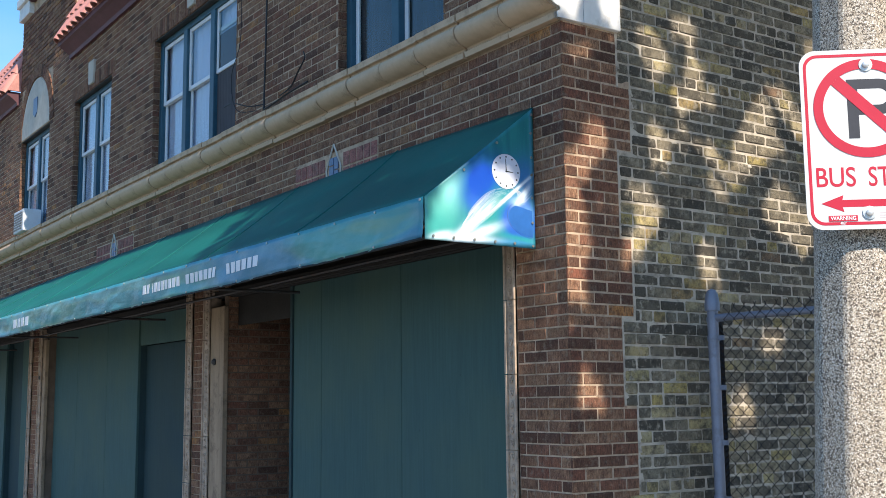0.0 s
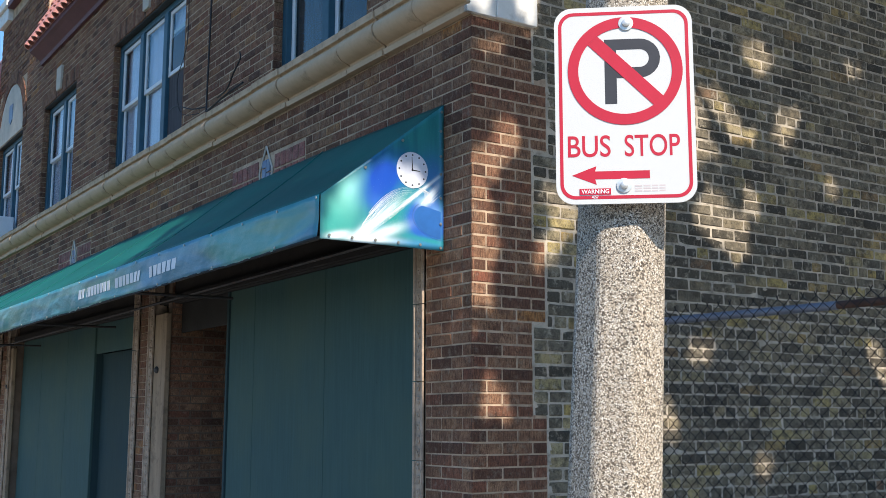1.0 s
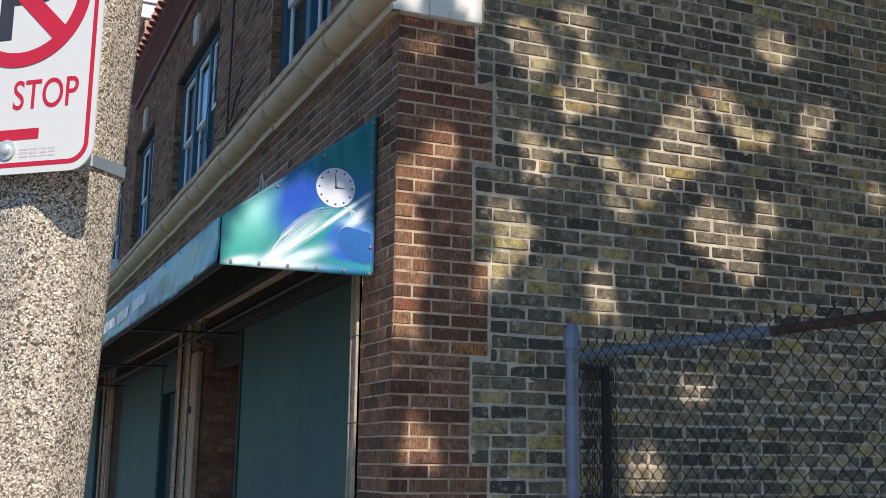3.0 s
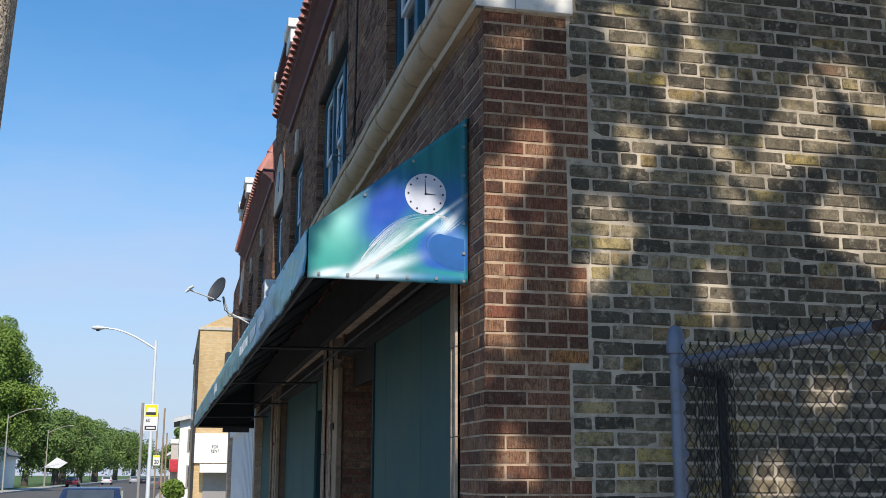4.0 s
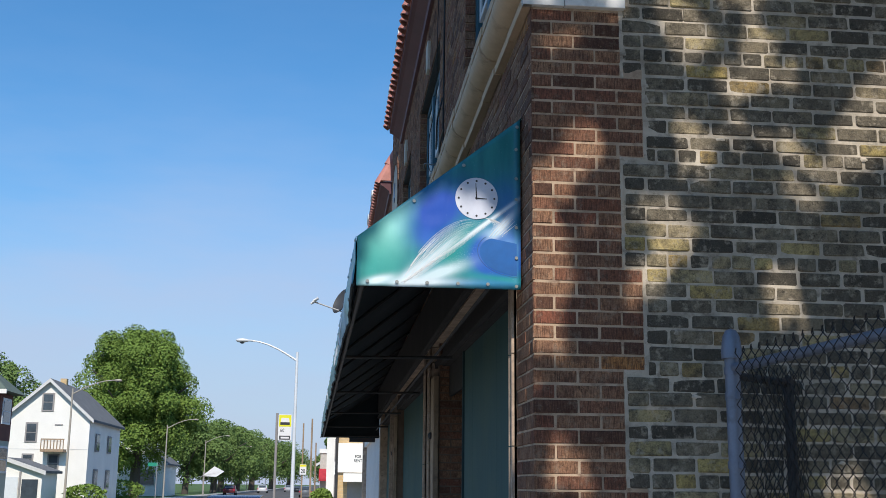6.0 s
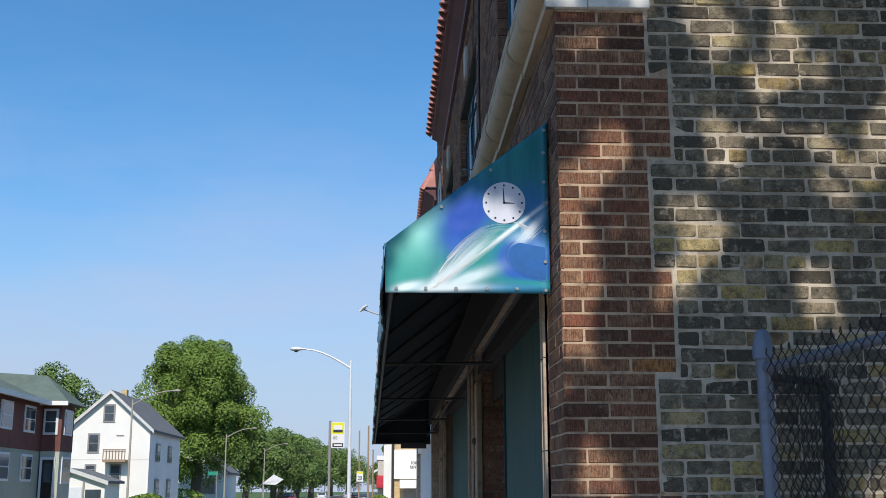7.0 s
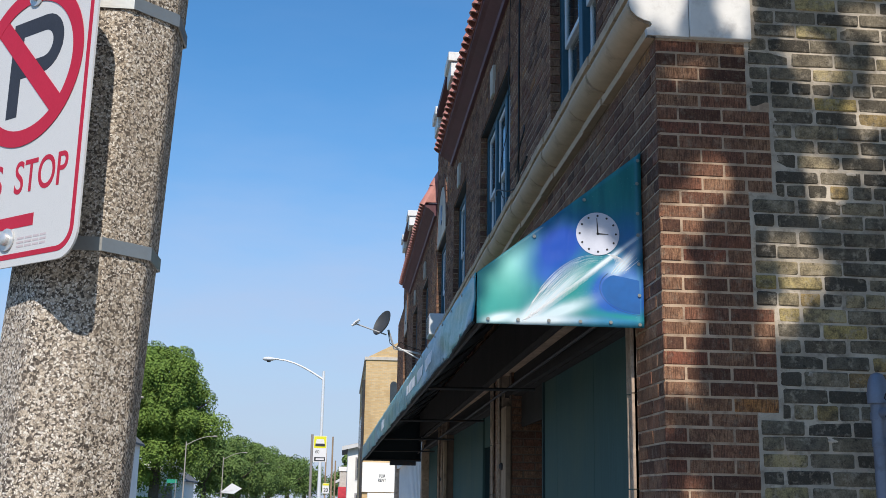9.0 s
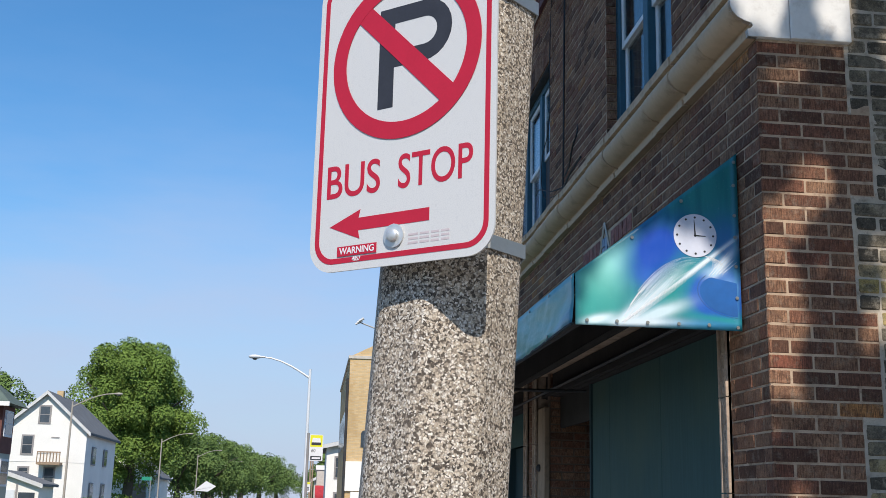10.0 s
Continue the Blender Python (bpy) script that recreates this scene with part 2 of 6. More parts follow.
M_STONE = surface("limestone", (0.55, 0.50, 0.43), 0.85, var=0.15, scale=6, fine=80, bump=0.2)
M_STRIP = surface("relief terracotta", (0.46, 0.35, 0.26), 0.7, var=0.3, scale=9, fine=90, bump=0.4, dirt=(0.2, 0.17, 0.14))
M_BLUEFRAME = surface("blue green window paint", (0.022, 0.085, 0.125), 0.5, var=0.25, scale=4, fine=50, bump=0.1)
M_SASH = surface("white vinyl sash", (0.72, 0.74, 0.76), 0.45, var=0.06, scale=5, fine=60, bump=0.03)
# Near-black paint stands for the darkness of unlit interiors.
M_ROOM = surface("unlit room", (0.035, 0.035, 0.04), 0.9, var=0.2)
M_CURTAIN = surface("pale curtain", (0.76, 0.74, 0.96), 0.9, var=0.15, scale=14, fine=60, bump=0.2, stretch=(1, 3, 0.15))
# Near black: insect screen, and the sheet painting window 1's unlit room.
M_WINDOW_DARK = surface("dark window sheet", (0.075, 0.07, 0.075), 0.9, var=0.3, scale=14, fine=60, bump=0.2, stretch=(1, 3, 0.15))
M_TILE = surface("red clay tile", (0.53, 0.225, 0.185), 0.55, var=0.25, scale=5, fine=70, bump=0.1)
M_EAVE = surface("maroon eave paint", (0.115, 0.036, 0.046), 0.55, var=0.2, scale=3, fine=40, bump=0.1)
# Near black: under-awning shade put into the colour; the hem uses it too.
M_AWNING_DARK = surface("awning shade and hem", (0.012, 0.02, 0.024), 0.8, var=0.3)
M_STEEL_DARK = surface("dark steel", (0.05, 0.05, 0.05), 0.6, 0.3, var=0.3, dirt=(0.09, 0.05, 0.03))
M_WOOD_OLD = surface("weathered board", (0.35, 0.25, 0.165), 0.85, var=0.3, scale=3, fine=50, bump=0.3, dirt=(0.14, 0.10, 0.07), stretch=(4, 4, 0.4))
# Boards under the awning carry its shade in this near-black colour.
M_WOOD_DARK = surface("near black timber", (0.026, 0.022, 0.019), 0.85, var=0.35, scale=3, fine=50, bump=0.3)
M_GALV = surface("painted blue grey pipe", (0.20, 0.225, 0.285), 0.45, 0.25, var=0.15, scale=6, fine=90, bump=0.08, dirt=(0.14, 0.15, 0.18))
M_RUST = surface("rusty pipe", (0.085, 0.045, 0.032), 0.85, var=0.4, scale=12, fine=90, bump=0.3)
M_WIRE = surface("weathered fence wire", (0.022, 0.022, 0.023), 0.6, 0.4, var=0.25, scale=20, fine=100, bump=0.05, dirt=(0.10, 0.06, 0.04))
M_BAND_STEEL = surface("stainless band", (0.42, 0.42, 0.39), 0.4, 0.75, var=0.08, scale=10, fine=120, bump=0.03)
M_BOLT = surface("zinc bolt", (0.72, 0.72, 0.70), 0.4, 0.6, var=0.1, scale=60, fine=200, bump=0.05)
M_CABLE = surface("black cable", (0.012, 0.012, 0.013), 0.5, var=0.2)
M_SIGN_RED = surface("red sign ink", (0.52, 0.014, 0.040), 0.45, var=0.06, scale=20, fine=300, bump=0.02)
M_SIGN_BLACK = surface("faded black sign ink", (0.035, 0.036, 0.045), 0.5, var=0.15, scale=30, fine=300, bump=0.02)
M_SIGN_GREY = surface("small print grey", (0.58, 0.50, 0.51), 0.6, var=0.05)
M_PRINT_WHITE = surface("white print", (0.80, 0.82, 0.84), 0.5, var=0.04, scale=20)
M_WHITE_PAINT = surface("white siding paint", (0.86, 0.83, 0.77), 0.7, var=0.05, scale=0.6, fine=12, bump=0.05)
M_GREY_TRIM = surface("grey trim paint", (0.30, 0.28, 0.27), 0.7, var=0.1)
M_ROOF_GREY = surface("grey shingle roof", (0.15, 0.155, 0.16), 0.95, var=0.2, scale=1.5, fine=14, bump=0.3)
M_ROOF_GREEN = surface("grey green shingle roof", (0.115, 0.15, 0.125), 0.95, var=0.2, scale=1.5, fine=14, bump=0.3)
M_SHINGLE = surface("red brown shingle siding", (0.17, 0.07, 0.055), 0.9, var=0.2, scale=1.2, fine=16, bump=0.3)
M_SAGE = surface("sage siding", (0.45, 0.47, 0.39), 0.8, var=0.1, scale=0.8, fine=12, bump=0.1)
M_PANE = surface("far window pane", (0.06, 0.075, 0.09), 0.08, var=0.2, spec=0.8, bump=0.0)


def coursed_brick(name, a, b, joint):
    """Far brickwork: courses by a brick pattern in metres."""
    k = Nodes(name)
    xyz = k.split()
    comb = k.n.new("ShaderNodeCombineXYZ")
    k.l.new(k.math("ADD", xyz["X"], xyz["Y"]), comb.inputs["X"])
    k.l.new(xyz["Z"], comb.inputs["Y"])
    br = k.n.new("ShaderNodeTexBrick")
    br.inputs["Scale"].default_value = 1.0
    br.inputs["Brick Width"].default_value, br.inputs["Row Height"].default_value, br.inputs["Mortar Size"].default_value = 0.21, 0.07, 0.006
    br.inputs["Color1"].default_value, br.inputs["Color2"].default_value, br.inputs["Mortar"].default_value = (*a, 1), (*b, 1), (*joint, 1)
    k.l.new(comb.outputs["Vector"], br.inputs["Vector"])
    c = k.mix(k.ramp(k.noise(0.7, 5, 0.65), [(0.45, 0.0), (0.7, 0.5)]), br.outputs["Color"], tuple(v * 0.55 for v in a))
    return k.done(c, 0.9, 0, k.bump(br.outputs["Fac"], -0.3, 0.006), 0.2)


M_YELLOW_BRICK = coursed_brick("tan brick", (0.56, 0.37, 0.17), (0.64, 0.46, 0.25), (0.45, 0.38, 0.28))
M_RECESS_MORTAR = surface("dark recess mortar", (0.17, 0.12, 0.085), 0.95, var=0.3, scale=6, fine=120, bump=0.4)

M_LAMP = surface("aluminium pole", (0.72, 0.73, 0.74), 0.5, 0.15, var=0.06, scale=4, fine=40, bump=0.03)
M_LAMP_DULL = surface("dull tan pole", (0.40, 0.36, 0.30), 0.7, 0.1, var=0.12, scale=4, fine=40, bump=0.03)
# Tone lifted so the road bounces more warm light onto the front.
M_ASPHALT = surface("warm grey asphalt", (0.105, 0.10, 0.093), 0.9, var=0.2, scale=0.5, fine=40, bump=0.3)
M_CONCRETE = surface("pavement concrete", (0.42, 0.40, 0.37), 0.9, var=0.12, scale=0.8, fine=60, bump=0.2)
M_GRASS = surface("grass", (0.075, 0.13, 0.03), 0.95, var=0.35, scale=0.6, fine=30, bump=0.6)
# Pale warm ground chosen to reflect light up onto the side wall.
M_LOT_BOUNCE = surface("pale lot bounce ground", (0.44, 0.37, 0.28), 0.95, var=0.25, scale=0.8, fine=45, bump=0.6, dirt=(0.25, 0.21, 0.15))
M_BARK = surface("bark", (0.085, 0.07, 0.055), 0.95, var=0.35, scale=6, fine=40, bump=0.6)
M_RUBBER = surface("tyre rubber", (0.02, 0.02, 0.02), 0.8, var=0.2)
M_DISH = surface("grey dish enamel", (0.05, 0.053, 0.057), 0.5, var=0.1)
M_AC = surface("white enamel casing", (0.70, 0.71, 0.72), 0.5, var=0.05)
M_YELLOW = surface("yellow sign sheet", (0.78, 0.75, 0.03), 0.5, var=0.04)
M_WHITE_SIGN = surface("white sign sheet", (0.78, 0.78, 0.78), 0.45, var=0.03)
M_GREEN_SIGN = surface("green sign sheet", (0.02, 0.27, 0.17), 0.5, var=0.05)
M_BLUE_TILE = surface("blue glazed tile", (0.07, 0.14, 0.25), 0.35, var=0.2, scale=20)


def leaf_material(name, a, b):
    k = Nodes(name)
    rnd = k.n.new("ShaderNodeNewGeometry").outputs["Random Per Island"]
    c = k.ramp(rnd, [(0, a), (0.6, tuple((p + q) / 2 for p, q in zip(a, b))), (1, b)])
    c = k.mix(k.ramp(k.noise(0.35, 4), [(0.35, 0.0), (0.7, 0.5)]), c, tuple(v * 0.7 for v in a))
    return k.done(c, 0.7, 0, None, 0.12)


M_LEAF = leaf_material("maple leaf", (0.135, 0.210, 0.042), (0.195, 0.285, 0.062))
M_LEAF_FAR = leaf_material("far leaf", (0.130, 0.200, 0.058), (0.175, 0.255, 0.078))


def pole_material():
    """Exposed aggregate: small tan, white and dark pebbles in grey cement."""
    k = Nodes("exposed aggregate concrete")
    v = k.voronoi(320.0)
    warp = k.n.new("ShaderNodeVectorMath")
    warp.operation = "MULTIPLY_ADD"
    nz = k.n.new("ShaderNodeTexNoise")
    nz.inputs["Scale"].default_value = 160.0
    k.l.new(k.pos, nz.inputs["Vector"])
    k.l.new(nz.outputs["Color"], warp.inputs[0])
    warp.inputs[1].default_value = (0.008, 0.008, 0.008)
    k.l.new(k.pos, warp.inputs[2])
    k.l.new(warp.outputs["Vector"], v.inputs["Vector"])
    pick = k.n.new("ShaderNodeSeparateColor")
    k.l.new(v.outputs["Color"], pick.inputs["Color"])
    c = k.ramp(pick.outputs["Red"], [(0.0, (0.035, 0.03, 0.027)), (0.22, (0.09, 0.075, 0.062)), (0.34, (0.46, 0.40, 0.33)), (0.62, (0.58, 0.52, 0.44)), (0.85, (0.74, 0.72, 0.68)), (1.0, (0.88, 0.87, 0.84))])
    gap = k.ramp(v.outputs["Distance"], [(0.42, 0.0), (0.72, 1.0)])
    c = k.mix(k.math("MULTIPLY", gap, 0.7), c, (0.13, 0.11, 0.095))
    c = k.mix(k.ramp(k.noise(3.0, 4), [(0.4, 0.0), (0.75, 0.3)]), c, (0.30, 0.26, 0.21))
    c = k.mix(k.ramp(k.noise(420.0, 3, 0.7), [(0.3, 0.6), (0.5, 0.0)]), c, (0.10, 0.08, 0.065))
    c = k.mix(1.0, c, (1.0, 0.945, 0.87), "MULTIPLY")
    h = k.math("SUBTRACT", 1.0, v.outputs["Distance"])
    return k.done(c, 0.75, 0, k.bump(h, 0.16, 0.002), 0.35)


def glass_material():
    k = Nodes("window glass")
    clear = k.n.new("ShaderNodeBsdfTransparent")
    clear.inputs["Color"].default_value = (0.86, 0.9, 0.9, 1)
    gloss = k.n.new("ShaderNodeBsdfGlossy")
    gloss.inputs["Roughness"].default_value = 0.02
    k.l.new(k.bump(k.noise(1.4, 2), 0.12, 0.02), gloss.inputs["Normal"])
    facing = k.n.new("ShaderNodeLayerWeight").outputs["Facing"]
    fres = k.math("MULTIPLY_ADD", k.math("POWER", facing, 5.0), 0.85, 0.04, clamp=True)
    mixer = k.n.new("ShaderNodeMixShader")
    k.l.new(fres, mixer.inputs["Fac"])
    k.l.new(clear.outputs["BSDF"], mixer.inputs[1])
    k.l.new(gloss.outputs["BSDF"], mixer.inputs[2])
    k.l.new(mixer.outputs["Shader"], k.n["Material Output"].inputs["Surface"])
    return k.mat


def plywood_material(name, colour):
    """Painted plywood: faint vertical grain, patches of older paint."""
    k = Nodes(name)
    grain = k.noise(7.0, 6, 0.7, (3, 6, 0.35))
    fine = k.noise(40.0, 3, 0.6, (3, 4, 0.2))
    c = k.mix(k.ramp(grain, [(0.35, 0.0), (0.7, 1.0)]), tuple(v * 0.88 for v in colour), tuple(v * 1.1 for v in colour))
    c = k.mix(k.ramp(k.noise(1.3, 3), [(0.4, 0.0), (0.65, 0.5)]), c, (colour[0] * 1.5, colour[1] * 1.15, colour[2] * 0.9))
    c = k.mix(k.ramp(k.noise(22.0, 4, 0.7), [(0.68, 0.0), (0.76, 0.5)]), c, tuple(v * 0.35 for v in colour))
    return k.done(c, 0.75, 0, k.bump(k.math("ADD", grain, fine), 0.08, 0.003), 0.15)


def vinyl_material(name, a, b, swirl):
    """Awning vinyl: soft folds; the valance is printed with pale swirls."""
    k = Nodes(name)
    big = k.noise(1.2, 1, 0.4, (1, 0.6, 2.2))
    c = k.mix(k.ramp(big, [(0.35, 0.0), (0.65, 1.0)]), a, b)
    if swirl:
        streak = k.noise(1.0, 1, 0.4, (1.0, 0.7, 5.0))
        c = k.mix(k.ramp(streak, [(0.47, 0.0), (0.53, 0.55), (0.6, 0.0)]), c, (0.16, 0.32, 0.20))
        c = k.mix(k.ramp(k.noise(0.8, 1, 0.4, (1, 0.8, 4.5)), [(0.5, 0.0), (0.62, 0.7)]), c, (0.035, 0.19, 0.33))
    fine = k.noise(300.0, 2)
    fold = k.noise(2.2, 1.5, 0.45, (1.0, 1.0, 1.6))
    if swirl:
        fold = k.math("MULTIPLY_ADD", k.noise(7.0, 2, 0.5, (1.0, 0.6, 1.3)), 0.3, fold)
    return k.done(c, 0.33 if swirl else 0.5, 0, k.bump(k.math("MULTIPLY_ADD", fine, 0.02, fold), 0.7 if swirl else 0.3, 0.06), 0.55 if swirl else 0.2)


M_POLE = pole_material()
M_GLASS = glass_material()
M_PLY = plywood_material("dark green painted plywood", (0.054, 0.112, 0.110))
M_PLY_DARK = plywood_material("darker green painted board", (0.030, 0.062, 0.070))
M_VINYL = vinyl_material("green awning vinyl", (0.003, 0.095, 0.082), (0.006, 0.128, 0.108), False)
M_VALANCE = vinyl_material("blue green printed valance vinyl", (0.016, 0.20, 0.27), (0.030, 0.29, 0.29), True)


def banner_material():
    """Printed vinyl end panel: teal ground, mint and blue clouds of colour, a foaming wave; sun glare and bright
    streaks painted over it.
    """
    k = Nodes("printed wave banner")
    xyz = k.split()
    x, z = xyz["X"], xyz["Z"]

    def blob(x0, z0, rx, rz, turn=0.0, power=1.0):
        c, s = math.cos(radians(turn)), math.sin(radians(turn))
        dx, dz = k.math("SUBTRACT", x, x0), k.math("SUBTRACT", z, z0)
        u = k.math("DIVIDE", k.math("ADD", k.math("MULTIPLY", dx, c), k.math("MULTIPLY", dz, s)), rx)
        w = k.math("DIVIDE", k.math("SUBTRACT", k.math("MULTIPLY", dz, c), k.math("MULTIPLY", dx, s)), rz)
        d = k.math("ADD", k.math("MULTIPLY", u, u), k.math("MULTIPLY", w, w))
        d = k.math("MULTIPLY_ADD", k.noise(7.0, 3), 0.7, k.math("SUBTRACT", d, 0.35))
        return k.math("MULTIPLY", k.math("POWER", 2.718, k.math("MULTIPLY", d, -1.0)), power, clamp=True)

    c = k.mix(k.ramp(k.noise(5.0, 3, 0.5, (4, 1, 0.5)), [(0.35, 0.0), (0.7, 1.0)]), (0.010, 0.15, 0.16), (0.022, 0.24, 0.22))
    c = k.mix(blob(3.60, 2.84, 0.13, 0.20, -20, 0.95), c, (0.15, 0.55, 0.42))
    c = k.mix(blob(3.64, 2.90, 0.06, 0.11, -25, 0.7), c, (0.33, 0.72, 0.60))
    c = k.mix(blob(3.54, 2.68, 0.13, 0.10, 0, 0.6), c, (0.04, 0.38, 0.31))
    c = k.mix(blob(4.05, 3.00, 0.23, 0.10, 8, 0.85), c, (0.02, 0.15, 0.34))
    c = k.mix(blob(3.84, 2.96, 0.11, 0.16, -35, 1.5), c, (0.006, 0.070, 0.40))
    c = k.mix(blob(3.79, 2.83, 0.05, 0.06, 0, 0.8), c, (0.03, 0.12, 0.50))
    c = k.mix(blob(4.18, 2.98, 0.09, 0.15, 0, 0.9), c, (0.05, 0.20, 0.46))
    c = k.mix(blob(3.87, 2.73, 0.22, 0.07, 38, 1.1), c, (0.05, 0.34, 0.40))
    c = k.mix(blob(3.98, 2.80, 0.15, 0.075, 45, 1.5), c, (0.014, 0.30, 0.25))
    c = k.mix(blob(4.05, 2.67, 0.13, 0.05, -10, 1.2), c, (0.02, 0.28, 0.27))
    c = k.mix(blob(4.145, 2.755, 0.105, 0.095, 0, 4.0), c, (0.025, 0.125, 0.46))
    c = k.mix(blob(4.20, 2.80, 0.045, 0.05, 0, 1.0), c, (0.16, 0.34, 0.62))
    c = k.mix(blob(4.16, 2.635, 0.16, 0.018, -6, 1.0), c, (0.02, 0.30, 0.28))
    c = k.mix(blob(4.02, 2.61, 0.26, 0.02, 0, 0.9), c, (0.05, 0.27, 0.46))
    c = k.mix(blob(3.72, 2.65, 0.13, 0.028, 43, 1.3), c, (0.70, 0.80, 0.80))
    c = k.mix(blob(3.82, 2.73, 0.17, 0.018, 43, 1.0), c, (0.68, 0.79, 0.80))
    c = k.mix(blob(3.85, 2.655, 0.13, 0.028, 20, 1.3), c, (0.66, 0.79, 0.78))
    c = k.mix(blob(3.76, 2.61, 0.16, 0.022, 2, 1.3), c, (0.72, 0.80, 0.80))
    # Straight white streaks over the wave.
    c = k.mix(blob(4.08, 2.91, 0.20, 0.010, 38, 1.2), c, (0.80, 0.87, 0.88))
    c = k.mix(blob(4.165, 2.90, 0.085, 0.020, 50, 1.3), c, (0.80, 0.87, 0.9))
    c = k.mix(blob(4.12, 2.865, 0.06, 0.028, 10, 0.7), c, (0.45, 0.66, 0.74))
    # Glare along the lower left edge, painted as a pale smear.
    c = k.mix(blob(3.56, 2.615, 0.07, 0.02, 14, 1.2), c, (0.75, 0.87, 0.86))
    spray = k.math("MULTIPLY", blob(3.93, 2.71, 0.11, 0.05, 45, 0.9), k.ramp(k.noise(260.0, 2), [(0.58, 0.0), (0.68, 0.6)]))
    c = k.mix(spray, c, (0.7, 0.88, 0.84))
    c = k.mix(blob(4.236, 3.1, 0.012, 0.8, 0, 0.45), c, (0.10, 0.33, 0.42))
    c = k.mix(k.ramp(k.noise(130.0, 2), [(0.7, 0.0), (0.76, 0.2)]), c, (0.5, 0.75, 0.72))
    c = k.mix(1.0, c, (0.95, 1.0, 1.08), "MULTIPLY")
    return k.done(c, 0.38, 0, k.bump(k.math("ADD", k.noise(3.5, 2), k.math("MULTIPLY", k.noise(2.6, 3, 0.5, (4.0, 1.0, 0.8)), 0.5)), 0.34, 0.03), 0.5)


M_BANNER = banner_material()


def sheet_material():
    """Retro-reflective white sheeting with a faint honeycomb."""
    k = Nodes("white reflective sheeting")
    v = k.voronoi(330.0, "DISTANCE_TO_EDGE")
    c = k.mix(k.ramp(v.outputs["Distance"], [(0.02, 0.5), (0.10, 0.0)]), (0.63, 0.625, 0.61), (0.52, 0.52, 0.52))
    c = k.mix(k.ramp(k.noise(16.0, 5, 0.7), [(0.62, 0.0), (0.72, 0.3)]), c, (0.5, 0.5, 0.51))
    return k.done(c, 0.4, 0, None, 0.5)


M_SHEET = sheet_material()

# ---- ground and street ----
FX, SY = 4.27, 4.885               # street face and side face of the corner building
ground = solid("ground", Shape().box(-1500, 1500, -1500, 1500, -0.6, -0.15), M_GRASS, "grassy ground reaching the horizon", "ground", kind="structure")
road = solid("road", Shape().box(-12.2, 1.68, -120, 900, -0.148, -0.12), M_ASPHALT, "grey asphalt road along the shops", "road", kind="structure")
solid("pavement", Shape().box(1.84, 5.2, -60, 300, -0.148, 0.0), M_CONCRETE, "pale concrete pavement before the shops", "pavement", kind="structure")
solid("pavement", Shape().box(-14.6, -12.36, -120, 600, -0.148, 0.0), M_CONCRETE, "pale concrete pavement across the road", "pavement", kind="structure")
solid("kerb", Shape().box(1.68, 1.837, -60, 300, -0.148, 0.01), M_CONCRETE, "concrete kerb stone", "kerb", kind="structure")
solid("kerb", Shape().box(-12.357, -12.2, -120, 600, -0.148, 0.01), M_CONCRETE, "concrete kerb stone", "kerb", kind="structure")
solid("lawn", Shape().box(-120, -14.603, -120, 600, -0.148, -0.01), M_GRASS, "green lawn before the houses", "lawn", kind="structure")
# The lot's surface is unseen; its pale tone serves as a reflector.
solid("vacant_lot", Shape().box(5.203, 60, -60, 4.9, -0.148, -0.01), M_LOT_BOUNCE, "unseen pale lot ground bouncing warm light", "ground", kind="structure")

# ---- corner building: shell ----
END = 31.0
WINDOWS = [(6.11, 7.62, 2), (9.61, 11.88, 3), (13.36, 14.93, 2), (16.12, 17.73, 2), (19.7, 21.1, 2), (22.6, 24.0, 2), (26.3, 27.7, 2)]
WZ0, WZ1 = 4.25, 5.79
EAVE = 6.64
SHOP = (5.47, 20.3)


def free_cells(u0, u1, z0, z1, holes):
    """Rectangles that fill u0..u1, z0..z1 but for the holes."""
    us = sorted({u0, u1, *(min(max(h[i], u0), u1) for h in holes for i in (0, 1))})
    for a, b in zip(us, us[1:]):
        cuts = sorted((h[2], h[3]) for h in holes if h[0] < (a + b) / 2 < h[1])
        z = z0
        for lo, hi in cuts:
            if lo > z:
                yield a, b, z, lo
            z = max(z, hi)
        if z < z1:
            yield a, b, z, z1


HOLES = [(a, b, WZ0, WZ1) for a, b, _ in WINDOWS]
facade = Shape()
for a, b, lo, hi in free_cells(SY + 0.015, END, 0.0, EAVE, HOLES + [(*SHOP, 0.0, 2.9), (20.6, 30.4, 0.0, 2.9)]):
    facade.box(FX + 0.003, FX + 0.31, a, b, lo, hi)
TOWERS = ((15.06, 17.9, 8.0), (25.3, 28.3, 8.32))
for a, b, top in TOWERS:
    facade.box(FX + 0.01, FX + 0.31, a, b, EAVE, top)
wall_street = solid("wall_street", facade, M_MORTAR_RED, "red brown brick front wall of the two storey shop building", "wall", kind="structure")
wall_side = solid("wall_side", Shape().box(FX + 0.012, 14.0, SY + 0.003, SY + 0.31, 0, 6.9), M_MORTAR_CREAM, "sooty cream brick side wall with patchy mortar", "wall", kind="structure")
solid("wall_back", Shape().box(13.7, 14.0, SY + 0.312, END, 0, 6.9), M_MORTAR_CREAM, "plain back wall of the shop building", "wall", kind="structure")
solid("wall_far", Shape().box(FX + 0.312, 13.69, END - 0.3, END, 0, 6.9), M_MORTAR_CREAM, "plain far end wall of the shop building", "wall", kind="structure")
# Ceiling, floor and inner wall are near black in place of unlit rooms.
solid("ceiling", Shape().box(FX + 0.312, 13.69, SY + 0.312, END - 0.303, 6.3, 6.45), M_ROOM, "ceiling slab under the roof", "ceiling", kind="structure")
